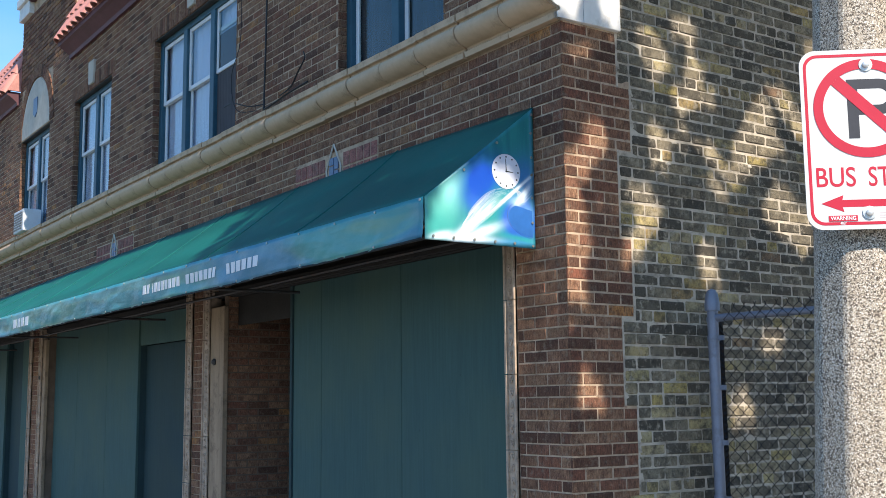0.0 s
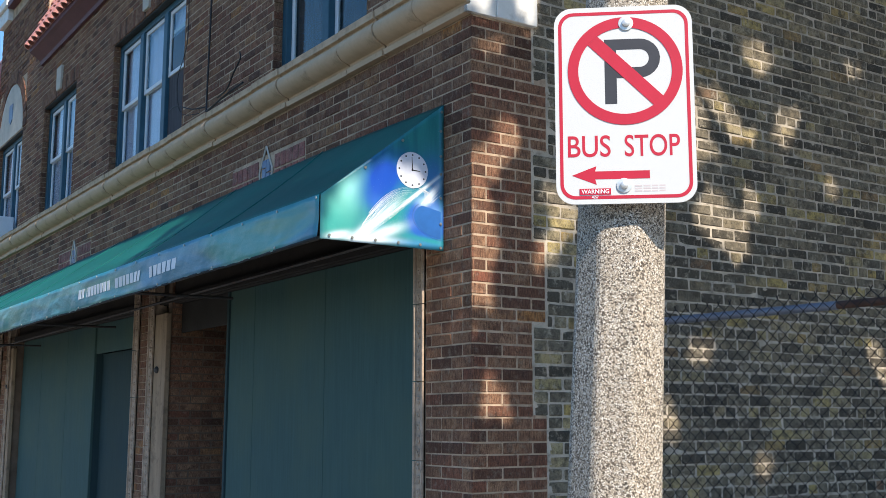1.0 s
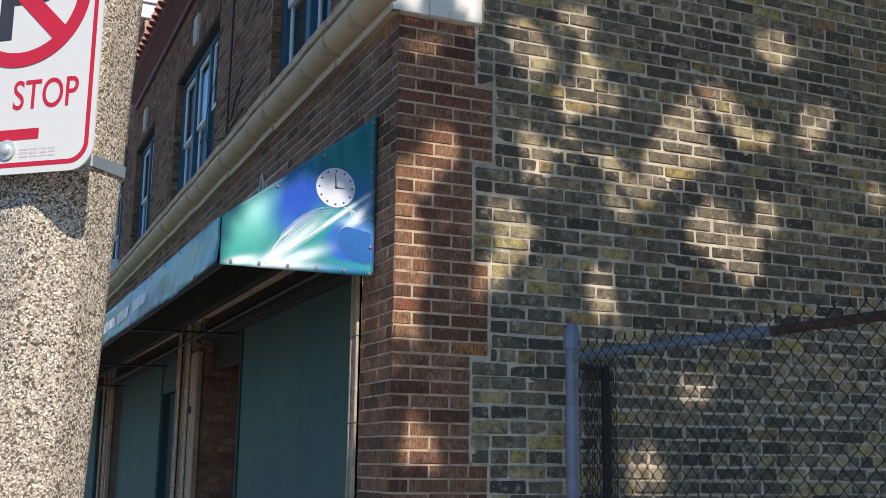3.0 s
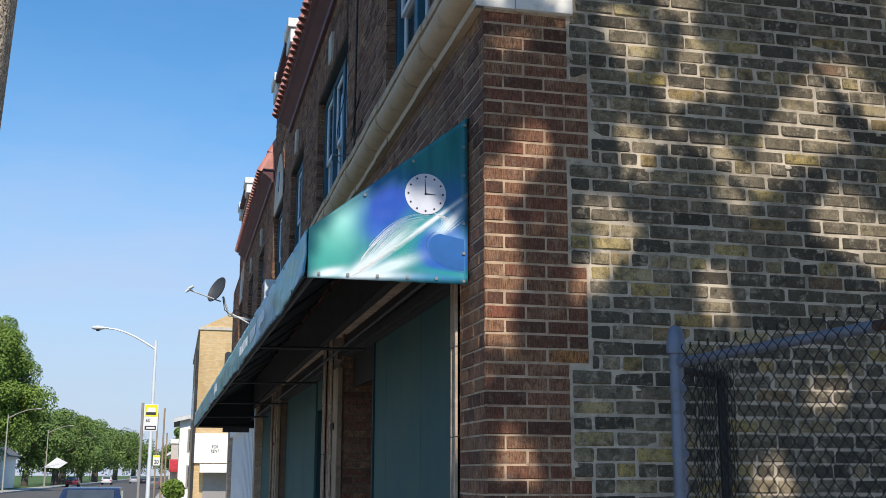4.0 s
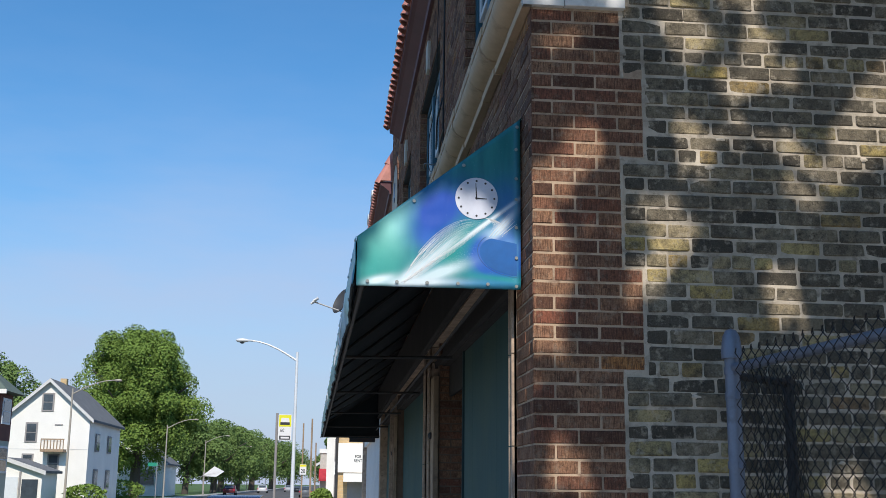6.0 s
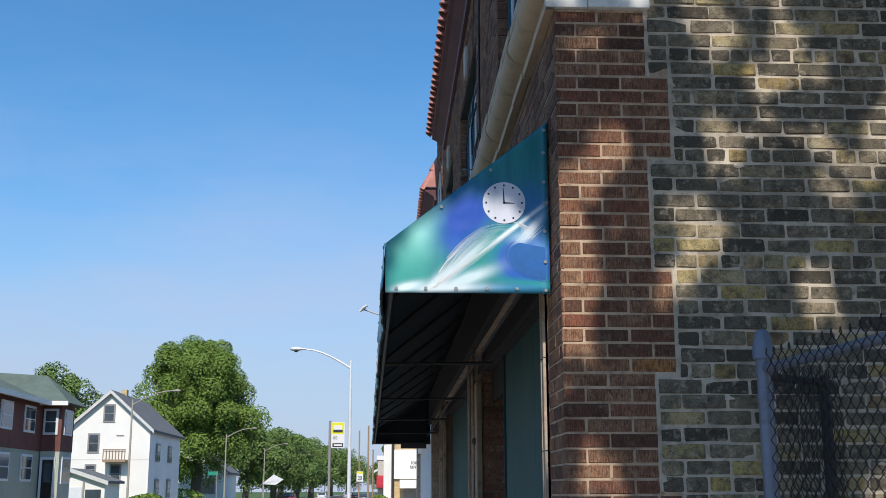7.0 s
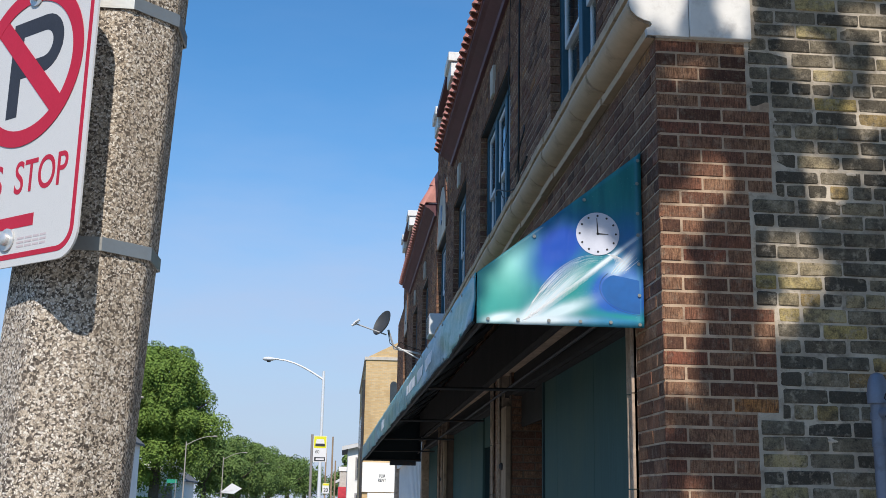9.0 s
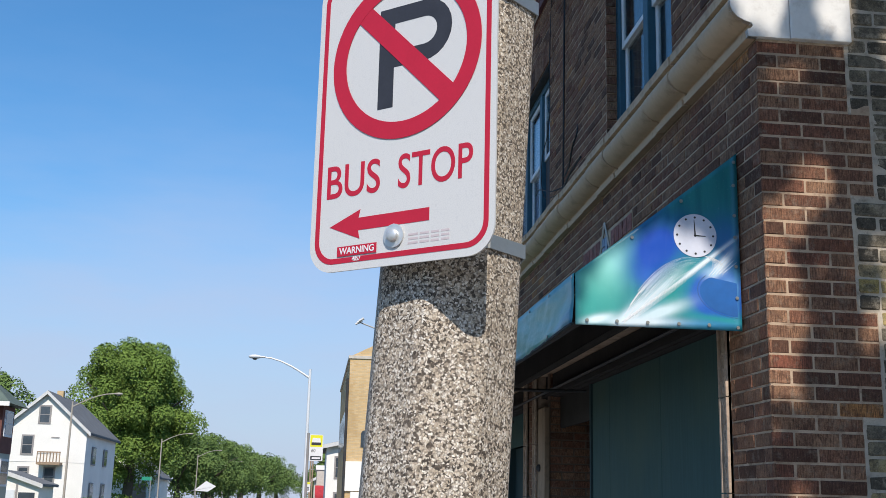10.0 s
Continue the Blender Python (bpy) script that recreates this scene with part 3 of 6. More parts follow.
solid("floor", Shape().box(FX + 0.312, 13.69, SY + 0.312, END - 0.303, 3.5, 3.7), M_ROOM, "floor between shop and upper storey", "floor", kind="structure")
solid("wall_inner", Shape().box(6.2, 6.3, SY + 0.312, END - 0.303, 0, 6.29), M_ROOM, "near black wall standing for the unlit rooms", "wall", kind="structure")

# ---- windows ----


def window(n, y0, y1, z0, z1, count, curtain):
    w = tagged(new(f"window_{n}"), "blue framed double hung windows with white sashes", "window", "upper storey windows", "structure")
    x = FX + 0.075
    fr = Shape()
    e = 0.078
    fr.box(x, x + 0.09, y0, y0 + e, z0, z1 - 0.013).box(x, x + 0.09, y1 - e, y1, z0, z1 - 0.013)
    fr.box(x, x + 0.09, y0 + e, y1 - e, z1 - e, z1 - 0.013).box(x, x + 0.09, y0 + e, y1 - e, z0, z0 + 0.05)
    step = (y1 - y0 - 2 * e + 0.105) / count
    for i in range(1, count):
        yy = y0 + e + i * step - 0.105
        fr.box(x - 0.008, x + 0.09, yy, yy + 0.105, z0 + 0.05, z1 - e)
    bevelled(part("window_frame", fr, M_BLUEFRAME, w, "dark blue green painted frame"), 0.006)
    # Added thin strip covers the pale head soffit; its dark colour stands for shade.
    part("head_strip", Shape().box(FX + 0.006, x + 0.1, y0 + 0.003, y1 - 0.003, z1 - 0.012, z1 - 0.003), M_STEEL_DARK, w, "dark strip standing for shade under the window head")
    part("window_sill", Shape().box(FX - 0.02, x + 0.02, y0 + 0.003, y1 - 0.003, z0 - 0.03, z0 + 0.012), M_SASH, w)
    for i in range(count):
        a = y0 + e + i * step
        b = a + step - 0.105
        mid = (z0 + z1) / 2 + 0.02
        for lo, hi, dx, opened in ((mid - 0.02, z1 - e, 0.02, False), (z0 + 0.05, mid + 0.02, 0.045, n == 2 and i == 0)):
            if opened:
                hi, lo = hi + 0.45, lo + 0.45
            s = Shape()
            t = 0.042
            s.box(x + dx, x + dx + 0.024, a, a + t, lo, hi).box(x + dx, x + dx + 0.024, b - t, b, lo, hi)
            s.box(x + dx, x + dx + 0.024, a + t, b - t, hi - t, hi).box(x + dx, x + dx + 0.024, a + t, b - t, lo, lo + t)
            sash = bevelled(part("sash", s, M_SASH, w, "white sash"), 0.004)
            pane = part("pane", Shape().box(x + dx + 0.009, x + dx + 0.014, a + t, b - t, lo + t, hi - t), M_GLASS, sash, "sky reflecting glass")
            pane.visible_shadow = False
    if curtain:
        c = Shape()
        m = 24
        for i in range(count):
            a = y0 + e + i * step - 0.045
            b = a + step + (0.04 if i == count - 1 else 0)
            a -= 0.04 if i == 0 else 0
            lo = z0 - 0.02 if not (n == 2 and i == 0) else (z0 + z1) / 2 + 0.05
            c.add([(x + 0.082 + 0.006 * math.sin(q * 1.3) + 0.004 * math.sin(q * 0.41), a + (b - a) * q / m, z) for z in (lo, z1) for q in range(m + 1)], [(q, q + 1, m + 2 + q, m + 1 + q) for q in range(m)])
        # In window 1 a near-black sheet puts the dark interior into its colour.
        cu = solid("curtain", c, M_CURTAIN if curtain == 1 else M_WINDOW_DARK, "pale curtain hanging behind the window" if curtain == 1 else "near black sheet standing for the unlit room", "curtain", "window curtains")
        so = cu.modifiers.new("cloth", "SOLIDIFY")
        so.thickness = 0.004
    if n == 2:
        part("insect_screen", Shape().box(x + 0.034, x + 0.036, y0 + e + 0.003, y0 + e + step - 0.108, z0 + 0.052, (z0 + z1) / 2 + 0.4), M_WINDOW_DARK, w, "dark insect screen")
    return w


for n, (a, b, count) in enumerate(WINDOWS):
    window(n + 1, a, b, WZ0, WZ1, count, 2 if n == 0 else 1)

# ---- keystones, arches ----
for a, b, _ in WINDOWS[:3] + WINDOWS[4:6]:
    m = (a + b) / 2
    k = Shape().prism([(m - 0.09, WZ1 + 0.06), (m + 0.09, WZ1 + 0.06), (m + 0.115, WZ1 + 0.37), (m - 0.115, WZ1 + 0.37)], (FX - 0.035, FX + 0.015))
    bevelled(solid("keystone", k, M_STONE, "pale limestone keystone over a window", "keystone", "keystones", "structure"), 0.008)
for a, b, _ in (WINDOWS[3], WINDOWS[6]):
    m, r = (a + b) / 2, (b - a) / 2 - 0.03
    arc = [(m + r * math.cos(math.pi * i / 24), WZ1 + 0.01 + 0.82 * math.sin(math.pi * i / 24)) for i in range(25)]
    tym = solid("tympanum", Shape().prism(arc, (FX - 0.008, FX + 0.02)), M_STONE, "weathered stone tympanum over an arched window", "stone panel", kind="structure")
    part("shield", Shape().prism([(m - 0.1, 6.08), (m, 6.02), (m + 0.1, 6.08), (m + 0.1, 6.32), (m - 0.1, 6.32)], (FX - 0.02, FX - 0.004)), M_BLUE_TILE, tym, "blue glazed shield")
    ring = Shape()
    for i in range(27):
        t0, t1 = math.pi * (i + 0.06) / 27, math.pi * (i + 0.94) / 27
        pts = [(m + q * math.cos(t), WZ1 + 0.01 + (0.82 + q - r) * math.sin(t)) for q, t in ((r + 0.02, t0), (r + 0.2, t0), (r + 0.2, t1), (r + 0.02, t1))]
        ring.prism(pts, (FX - 0.014, FX + 0.01))
    part("arch", ring, M_RED, tym, "ring of red arch bricks")

# ---- buff terracotta band course ----
PROFILE = [(0.0, 3.955), (-0.045, 3.955), (-0.05, 3.99), (-0.03, 3.997), (-0.022, 4.012), (-0.03, 4.025), (-0.06, 4.032), (-0.095, 4.05), (-0.12, 4.078), (-0.132, 4.108), (-0.13, 4.138), (-0.115, 4.162), (-0.092, 4.172), (-0.092, 4.19), (-0.118, 4.194), (-0.12, 4.243), (0.0, 4.285)]
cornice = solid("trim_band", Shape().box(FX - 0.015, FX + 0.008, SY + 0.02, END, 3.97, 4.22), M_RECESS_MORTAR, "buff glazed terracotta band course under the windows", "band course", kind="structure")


def band_block(length):
    s = Shape()
    n = len(PROFILE)
    for y in (0.0, length):
        s.v += [(dx, y, z) for dx, z in PROFILE]
    s.f += [(i, i + 1, n + i + 1, n + i) for i in range(n - 1)] + [tuple(range(n)), tuple(range(2 * n - 1, n - 1, -1))]
    return s.mesh("block", M_BAND, True)


BLOCK = 0.481
block_mesh = band_block(BLOCK - 0.011)
y = SY - 0.018
i = 0
while y < END - BLOCK:
    ob = new("block", block_mesh)
    ob.parent = cornice
    ob.location = (FX + 0.004 * math.sin(i * 2.1), y, 0.003 * math.sin(i * 1.7))
    y += BLOCK
    i += 1
outline = [(dx, z) for dx, z in PROFILE]
n = len(outline)
face = Shape().add([(FX + dx, SY - 0.024, z) for dx, z in outline] + [(FX, SY - 0.024, 4.42), (4.428, SY - 0.024, 4.42), (4.428, SY - 0.024, 3.955)] + [(FX + dx, SY + 0.01, z) for dx, z in outline] + [(FX, SY + 0.01, 4.42), (4.428, SY + 0.01, 4.42), (4.428, SY + 0.01, 3.955)],
                   [tuple(range(n + 3)), tuple(range(2 * n + 5, n + 2, -1))] + [(i, (i + 1) % (n + 3), n + 3 + (i + 1) % (n + 3), n + 3 + i) for i in range(n + 3)])
end_stone = tagged(new("corner_cap"), "white painted terracotta end block at the building corner", "end block", kind="structure")
part("end_face", face, M_CAP, end_stone)
bevelled(part("slab", Shape().box(4.432, 4.735, SY - 0.03, SY + 0.01, 3.955, 4.42), M_CAP, end_stone), 0.004)

# ---- tiled roofs ----


def tile_mesh(length, r=0.085, name="tile"):
    """A barrel tile: half a tapered pipe with thickness, along +y, hollow below."""
    s = Shape()
    k = 8
    for yy, rr in ((0.0, r), (length, r * 0.86)):
        for q in (1.0, 0.8):
            s.v += [(rr * q * math.cos(math.pi * i / k), yy, rr * q * math.sin(math.pi * i / k)) for i in range(k + 1)]
    m = k + 1
    for i in range(k):
        s.f += [(i, i + 1, 2 * m + i + 1, 2 * m + i), (m + i, 3 * m + i, 3 * m + i + 1, m + i + 1), (i, m + i, m + i + 1, i + 1)]
    s.f += [(0, 2 * m, 3 * m, m), (k, m + k, 3 * m + k, 2 * m + k)]
    return s.mesh(name, M_TILE, True)


TILE = tile_mesh(0.42, 0.088)


def tiled_roof(y0, y1):
    roof = tagged(new("roof"), "steep red barrel tile roof over a maroon eave", "roof", kind="structure")
    eave = Shape()
    prof = [(FX + 0.005, EAVE - 0.2), (FX - 0.04, EAVE - 0.2), (FX - 0.05, EAVE - 0.15), (FX - 0.1, EAVE - 0.11), (FX - 0.15, EAVE - 0.07), (FX - 0.195, EAVE - 0.05), (FX - 0.20, EAVE + 0.01), (FX + 0.005, EAVE + 0.01)]
    k = len(prof)
    eave.add([(x, yy, z) for yy in (y0, y1) for x, z in prof], [(i, (i + 1) % k, k + (i + 1) % k, k + i) for i in range(k)] + [tuple(range(k)), tuple(range(2 * k - 1, k - 1, -1))])
    part("eave", eave, M_EAVE, roof, "maroon painted eave moulding")
    a, b = Vector((FX - 0.205, 0, EAVE + 0.014)), Vector((FX + 0.32, 0, EAVE + 1.0))
    d = (b - a).normalized()
    nrm = Vector((-d.z, 0, d.x))
    deck = Shape().add([(p.x + o.x, yy, p.z + o.z) for yy in (y0, y1) for o in (Vector(), nrm * -0.05) for p in (a, b)], [(0, 1, 5, 4), (2, 6, 7, 3), (0, 2, 3, 1), (4, 5, 7, 6), (0, 4, 6, 2), (1, 3, 7, 5)])
    part("deck", deck, M_TILE, roof)
    rot = Matrix(((0.0, d.x, nrm.x, 0), (1.0, 0.0, 0.0, 0), (0.0, d.z, nrm.z, 0), (0, 0, 0, 1)))
    y = y0 + 0.1
    while y < y1 - 0.05:
        for row in range(3):
            p = a + d * (row * 0.37 - 0.03) + nrm * (0.012 * row)
            ob = new("tile", TILE)
            ob.parent = roof
            ob.matrix_basis = Matrix.Translation((p.x, y + random.uniform(-0.008, 0.008), p.z + random.uniform(-0.006, 0.006))) @ rot
        y += 0.205
    return roof


tiled_roof(5.3, 15.12)
tiled_roof(17.95, 25.2)
for y0 in (17.95,):
    hip = Shape().add([(FX - 0.20, y0 - 0.01, EAVE + 0.02), (FX + 0.32, y0 - 0.01, EAVE + 1.0), (FX + 0.32, y0 - 0.01, EAVE + 0.02), (FX - 0.20, y0 - 0.04, EAVE + 0.02), (FX + 0.32, y0 - 0.04, EAVE + 1.0), (FX + 0.32, y0 - 0.04, EAVE + 0.02)], [(0, 1, 2), (3, 5, 4), (0, 3, 4, 1), (1, 4, 5, 2), (0, 2, 5, 3)])
    solid("roof_end", hip, M_TILE, "red sheet closing the tiled roof end", "roof end", kind="structure")
for a, b, top in TOWERS:
    for yy in (a, b - 0.55):
        c = tagged(new("coping"), "white stone coping block on the parapet corner", "coping", "parapet copings", "structure")
        bevelled(part("slab", Shape().box(FX - 0.11, FX + 0.4, yy - 0.06, yy + 0.6, top + 0.002, top + 0.14), M_CAP, c), 0.01)
        bevelled(part("base", Shape().box(FX - 0.07, FX + 0.36, yy - 0.03, yy + 0.57, top - 0.22, top), M_CAP, c), 0.01)
    solid("coping", Shape().box(FX - 0.09, FX + 0.34, a + 0.61, b - 0.61, top - 0.05, top + 0.05), M_EAVE, "dark coping along the parapet", "coping", "parapet copings", "structure")

# ---- boarded shop front under the awning ----
front = tagged(new("shopfront"), "boarded shop front painted dark green", "shop front", kind="structure")


def board(y0, y1, z0, z1, x=4.40, mat=None, name="panel"):
    return bevelled(part(name, Shape().box(x, x + 0.03, y0, y1, z0, z1), mat or M_PLY, front), 0.003, 1)


SEAM = 0.006
for a, b in ((5.475, 6.9), (6.9, 8.12), (8.12, 8.62)):
    board(a + SEAM / 2, b - SEAM / 2, 0, 2.69)
part("trim", Shape().box(4.385, 4.44, 8.622, 8.66, 0, 2.69), M_PLY_DARK, front)
part("return", Shape().box(4.44, 5.3, 8.60, 8.64, 0, 2.69), M_PLY_DARK, front)
# Transom goes near black for the awning's shadow over the recess.
board(8.665, 9.77, 2.42, 2.69, mat=M_WOOD_DARK, name="transom")
part("door", Shape().box(5.2, 5.26, 8.66, 9.76, 0, 2.42), M_PLY_DARK, front)
board(10.70, 12.5, 2.36, 2.69, 4.42)
board(10.70, 12.5, 0, 2.36, 4.5, M_PLY_DARK)
part("return", Shape().box(4.432, 4.6, 12.506, 12.53, 0, 2.69), M_PLY_DARK, front)
part("return", Shape().box(4.432, 4.6, 17.57, 17.594, 0, 2.69), M_PLY_DARK, front)
part("return", Shape().box(4.432, 4.6, 18.606, 18.63, 0, 2.69), M_PLY_DARK, front)
for a, b in ((12.5, 13.6), (13.6, 14.8), (14.8, 15.84)):
    board(a + SEAM / 2, b - SEAM / 2, 0, 2.69)
for a, b, m in ((16.67, 17.6, M_PLY), (17.6, 18.6, M_PLY_DARK), (18.6, 19.5, M_PLY), (19.5, 20.3, M_PLY)):
    board(a + SEAM / 2, b - SEAM / 2, 0, 2.69, 4.40 if m is M_PLY else 4.5, m)
# Header, fascia and moulding: awning shade painted in as near-black timber.
part("header", Shape().box(4.34, 4.52, 5.475, 20.3, 2.693, 2.895), M_WOOD_DARK, front, "near black timber header")
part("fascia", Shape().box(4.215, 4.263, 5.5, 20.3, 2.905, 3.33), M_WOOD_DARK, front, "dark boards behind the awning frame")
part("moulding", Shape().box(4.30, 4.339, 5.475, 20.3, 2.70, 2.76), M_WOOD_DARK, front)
# Backing is coloured near black as the darkness inside the shop.
back = Shape().box(4.6, 4.64, 5.47, 8.59, 0, 2.9).box(4.8, 4.84, 10.2, 20.3, 0, 2.9)
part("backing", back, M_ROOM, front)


def rope_strip(y0, y1, z0, z1, parent):
    """A terracotta strip cast with a running scroll relief, in lengths."""
    z = z0
    k = 0
    while z < z1 - 0.05:
        top = min(z + 0.46, z1)
        s = Shape().box(FX - 0.012, FX + 0.1, y0, y1, z, top - 0.006)
        m, half = (y0 + y1) / 2, (y1 - y0) / 2
        s.box(FX - 0.026, FX - 0.0, y0, y0 + 0.016, z, top - 0.006).box(FX - 0.026, FX, y1 - 0.016, y1, z, top - 0.006)
        n = max(2, int((top - z) / 0.066))
        for i in range(n):
            c = z + (i + 0.5) * (top - z) / n
            sgn = 1 if (i + k) % 2 else -1
            pts = [(FX - 0.014, m + sgn * (half - 0.03) * 0.75 * math.cos(t) * (1 - 0.055 * q), c + 0.028 * math.sin(t) * (1 - 0.055 * q)) for q, t in ((j, 0.55 * j) for j in range(14))]
            s.tube(pts, 0.008, 5)
        part("strip", s, M_STRIP, parent, "scrolled terracotta strip", smooth=False)
        z = top
        k += 1


rope_strip(5.365, 5.468, 0.0, 2.9, front)


def pilaster(y0, y1, board_width):
    p = tagged(new("pilaster"), "narrow brick pilaster between scrolled terracotta strips", "pilaster", "shop front pilasters", "structure")
    yb = y0 + board_width
    rope_strip(yb + 0.002, yb + 0.15, 0.0, 2.9, p)
    rope_strip(y1 - 0.15, y1, 0.0, 2.9, p)
    part("core", Shape().box(FX + 0.012, FX + 0.35, yb + 0.152, y1 - 0.152, 0, 2.9), M_MORTAR_RED, p)
    bevelled(part("board", Shape().box(FX - 0.006, FX + 0.04, y0, yb, 0, 2.6), M_WOOD_OLD, p, "weathered pale board"), 0.004)
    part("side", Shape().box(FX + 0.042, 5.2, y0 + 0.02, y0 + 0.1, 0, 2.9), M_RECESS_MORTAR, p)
    knob = Shape().lathe([(0.03, 0), (0.034, 0.012), (0.018, 0.03), (0.0, 0.034)], (FX - 0.006, y0 + 0.2, 2.08), 12, Matrix.Rotation(radians(-90), 4, "Y"))
    part("rosette", knob, M_STEEL_DARK, p)
    return p, yb + 0.152, y1 - 0.152


PILASTERS = [pilaster(9.79, 10.69, 0.31), pilaster(15.85, 16.66, 0.14)]
# slatted blue white shop front past the awning
slats = tagged(new("slatted_front"), "pale blue slatted shop front with white battens", "shop front", kind="structure")
part("sheet", Shape().box(4.42, 4.46, 20.6, 30.4, 0, 2.9), surface("pale blue sheet", (0.25, 0.34, 0.48), 0.6, var=0.15), slats)
for i in range(22):
    part("batten", Shape().box(4.36, 4.418, 20.7 + i * 0.44, 20.86 + i * 0.44, 0, 2.62), M_WHITE_PAINT, slats)
part("fascia", Shape().box(4.30, 4.415, 20.6, 30.4, 2.62, 2.9), M_WHITE_PAINT, slats)
box_sign = thing("box_sign", "small dark box sign hanging under the awning end", "sign", at=(3.95, 21.0, 2.6))
part("case", Shape().box(3.72, 4.2, 20.95, 21.1, 2.42, 2.72), M_STEEL_DARK, box_sign)
part("bracket", Shape().tube([(3.95, 21.02, 2.72), (3.95, 21.02, 2.9), (4.3, 21.02, 2.9)], 0.015), M_STEEL_DARK, box_sign)

# ---- frieze ornaments in the brickwork ----


def ornament(yc, zc):
    o = tagged(new("brick_ornament"), "pink stacked brick panel round a blue tile lozenge", "ornament", "frieze ornaments", "structure")
    pink = Shape()
    for sgn, cols in ((-1, 5), (1, 5)):
        for i in range(cols):
            for j in range(2):
                a = yc + sgn * (0.15 + i * 0.105)
                b = a + sgn * 0.095
                pink.box(FX - 0.010, FX + 0.005, min(a, b) + 0.004, max(a, b) - 0.002, zc - 0.15 + j * 0.125, zc - 0.042 + j * 0.125)
    part("panel", pink, M_PINK, o, "pink stacked bricks")
    part("bed", Shape().box(FX - 0.004, FX + 0.006, yc - 0.675, yc + 0.675, zc - 0.16, zc + 0.1), M_MORTAR_RED, o, "pale mortar bed")
    r = Shape()
    pts = [(yc - 0.12, zc - 0.02), (yc, zc + 0.18), (yc + 0.12, zc - 0.02), (yc + 0.085, zc - 0.2), (yc - 0.085, zc - 0.2)]
    for (a0, b0), (a1, b1) in zip(pts, pts[1:] + pts[:1]):
        r.tube([(FX - 0.012, a0, b0), (FX - 0.012, a1, b1)], 0.009, 4)
    part("lozenge", r, M_STONE, o, "pale stone lozenge outline")
    t = Shape()
    for a, b, c, d in ((-0.07, -0.01, -0.14, -0.04), (-0.07, -0.01, -0.03, 0.07), (0.0, 0.07, -0.14, -0.09), (0.0, 0.07, -0.08, 0.0), (0.0, 0.07, 0.01, 0.07)):
        t.box(FX - 0.014, FX + 0.005, yc + a, yc + b, zc + c, zc + d)
    part("tiles", t, M_BLUE_TILE, o, "blue glazed tiles")


ORNAMENTS = [(7.67, 3.56), (13.06, 3.54)]
for yc, zc in ORNAMENTS:
    ornament(yc, zc)

# ---- awning ----
AY0, AY1 = 5.165, 20.5
awning = thing("awning", "long green vinyl shop awning with a printed blue valance", "awning", at=(FX, AY0, 3.46))


def awn(y):
    """Front x, front top z, front bottom z and wall z of the awning at y."""
    q = (y - AY0) / (AY1 - AY0)
    return 3.452 - 0.245 * q, 2.83 - 0.10 * q, 2.585 - 0.11 * q, 3.47 + 0.05 * math.sin(min(1, q * 6) * math.pi / 2) - 0.13 * q


def grid(rows, cols, f):
    s = Shape()
    s.v = [tuple(f(i / rows, j / cols)) for i in range(rows + 1) for j in range(cols + 1)]
    s.f = [(i * (cols + 1) + j, i * (cols + 1) + j + 1, (i + 1) * (cols + 1) + j + 1, (i + 1) * (cols + 1) + j) for i in range(rows) for j in range(cols)]
    return s


def cover_point(u, v):
    y = AY0 + (AY1 - AY0) * u
    fx, ft, fb, wz = awn(y)
    sag = 0.035 * math.sin(math.pi * v) * (0.6 + 0.4 * math.cos(2 * math.pi * (y - AY0) / 1.7))
    ripple = 0.012 * math.sin(math.pi * v) * noise.noise(Vector((y * 1.5 + v * 2.5, v * 1.2, 3.1)))
    return Vector((fx + (FX - 0.004 - fx) * v, y, ft + (wz - ft) * v - sag + ripple))


def valance_point(u, v):
    y = AY0 + (AY1 - AY0) * u
    fx, ft, fb, wz = awn(y)
    fold = 0.022 * noise.noise(Vector((y * 2.3 + v * 1.3, v * 1.5, 0.3))) + 0.012 * noise.noise(Vector((y * 6.0 - v * 2.0, v * 2, 7.0)))
    edge = 0.012 * noise.noise(Vector((y * 1.1, 0, 9.0))) * v
    return Vector((fx - 0.008 + fold * (0.25 + v * 0.75), y, ft + (fb - ft) * v + edge))


def end_point(y):
    def f(u, v):
        fx, ft, fb, wz = awn(y)
        x = fx + (FX - 0.012 - fx) * u
        top = ft + (wz - 0.008 - ft) * u
        puff = 0.008 * math.sin(math.pi * u) * math.sin(math.pi * v)
        return Vector((x, y - 0.004 - puff, fb + (top - fb) * v))
    return f


def cloth(name, shape, mat, label, thick=0.003):
    ob = part(name, shape, mat, awning, label, smooth=True)
    so = ob.modifiers.new("cloth", "SOLIDIFY")
    so.thickness, so.offset = thick, 0
    return ob


# Extra dark layer below the cover, coloured as the shade beneath it.
cloth("shade_lining", grid(60, 4, lambda u, v: cover_point(u, v) - Vector((0, 0, 0.012))), M_AWNING_DARK, "near black sheet painting the shade under the awning")
cover = cloth("cover", grid(180, 14, cover_point), M_VINYL, "green vinyl cover")
valance = cloth("valance", grid(300, 8, valance_point), M_VALANCE, "blue green printed valance")
end_panel = cloth("end_panel", grid(30, 24, end_point(AY0)), M_BANNER, "end panel printed with a wave and a clock")
# The far end is coloured near black to hold the same shade.
cloth("far_panel", grid(10, 10, end_point(AY1)), M_AWNING_DARK, "far end panel painted dark with shade")
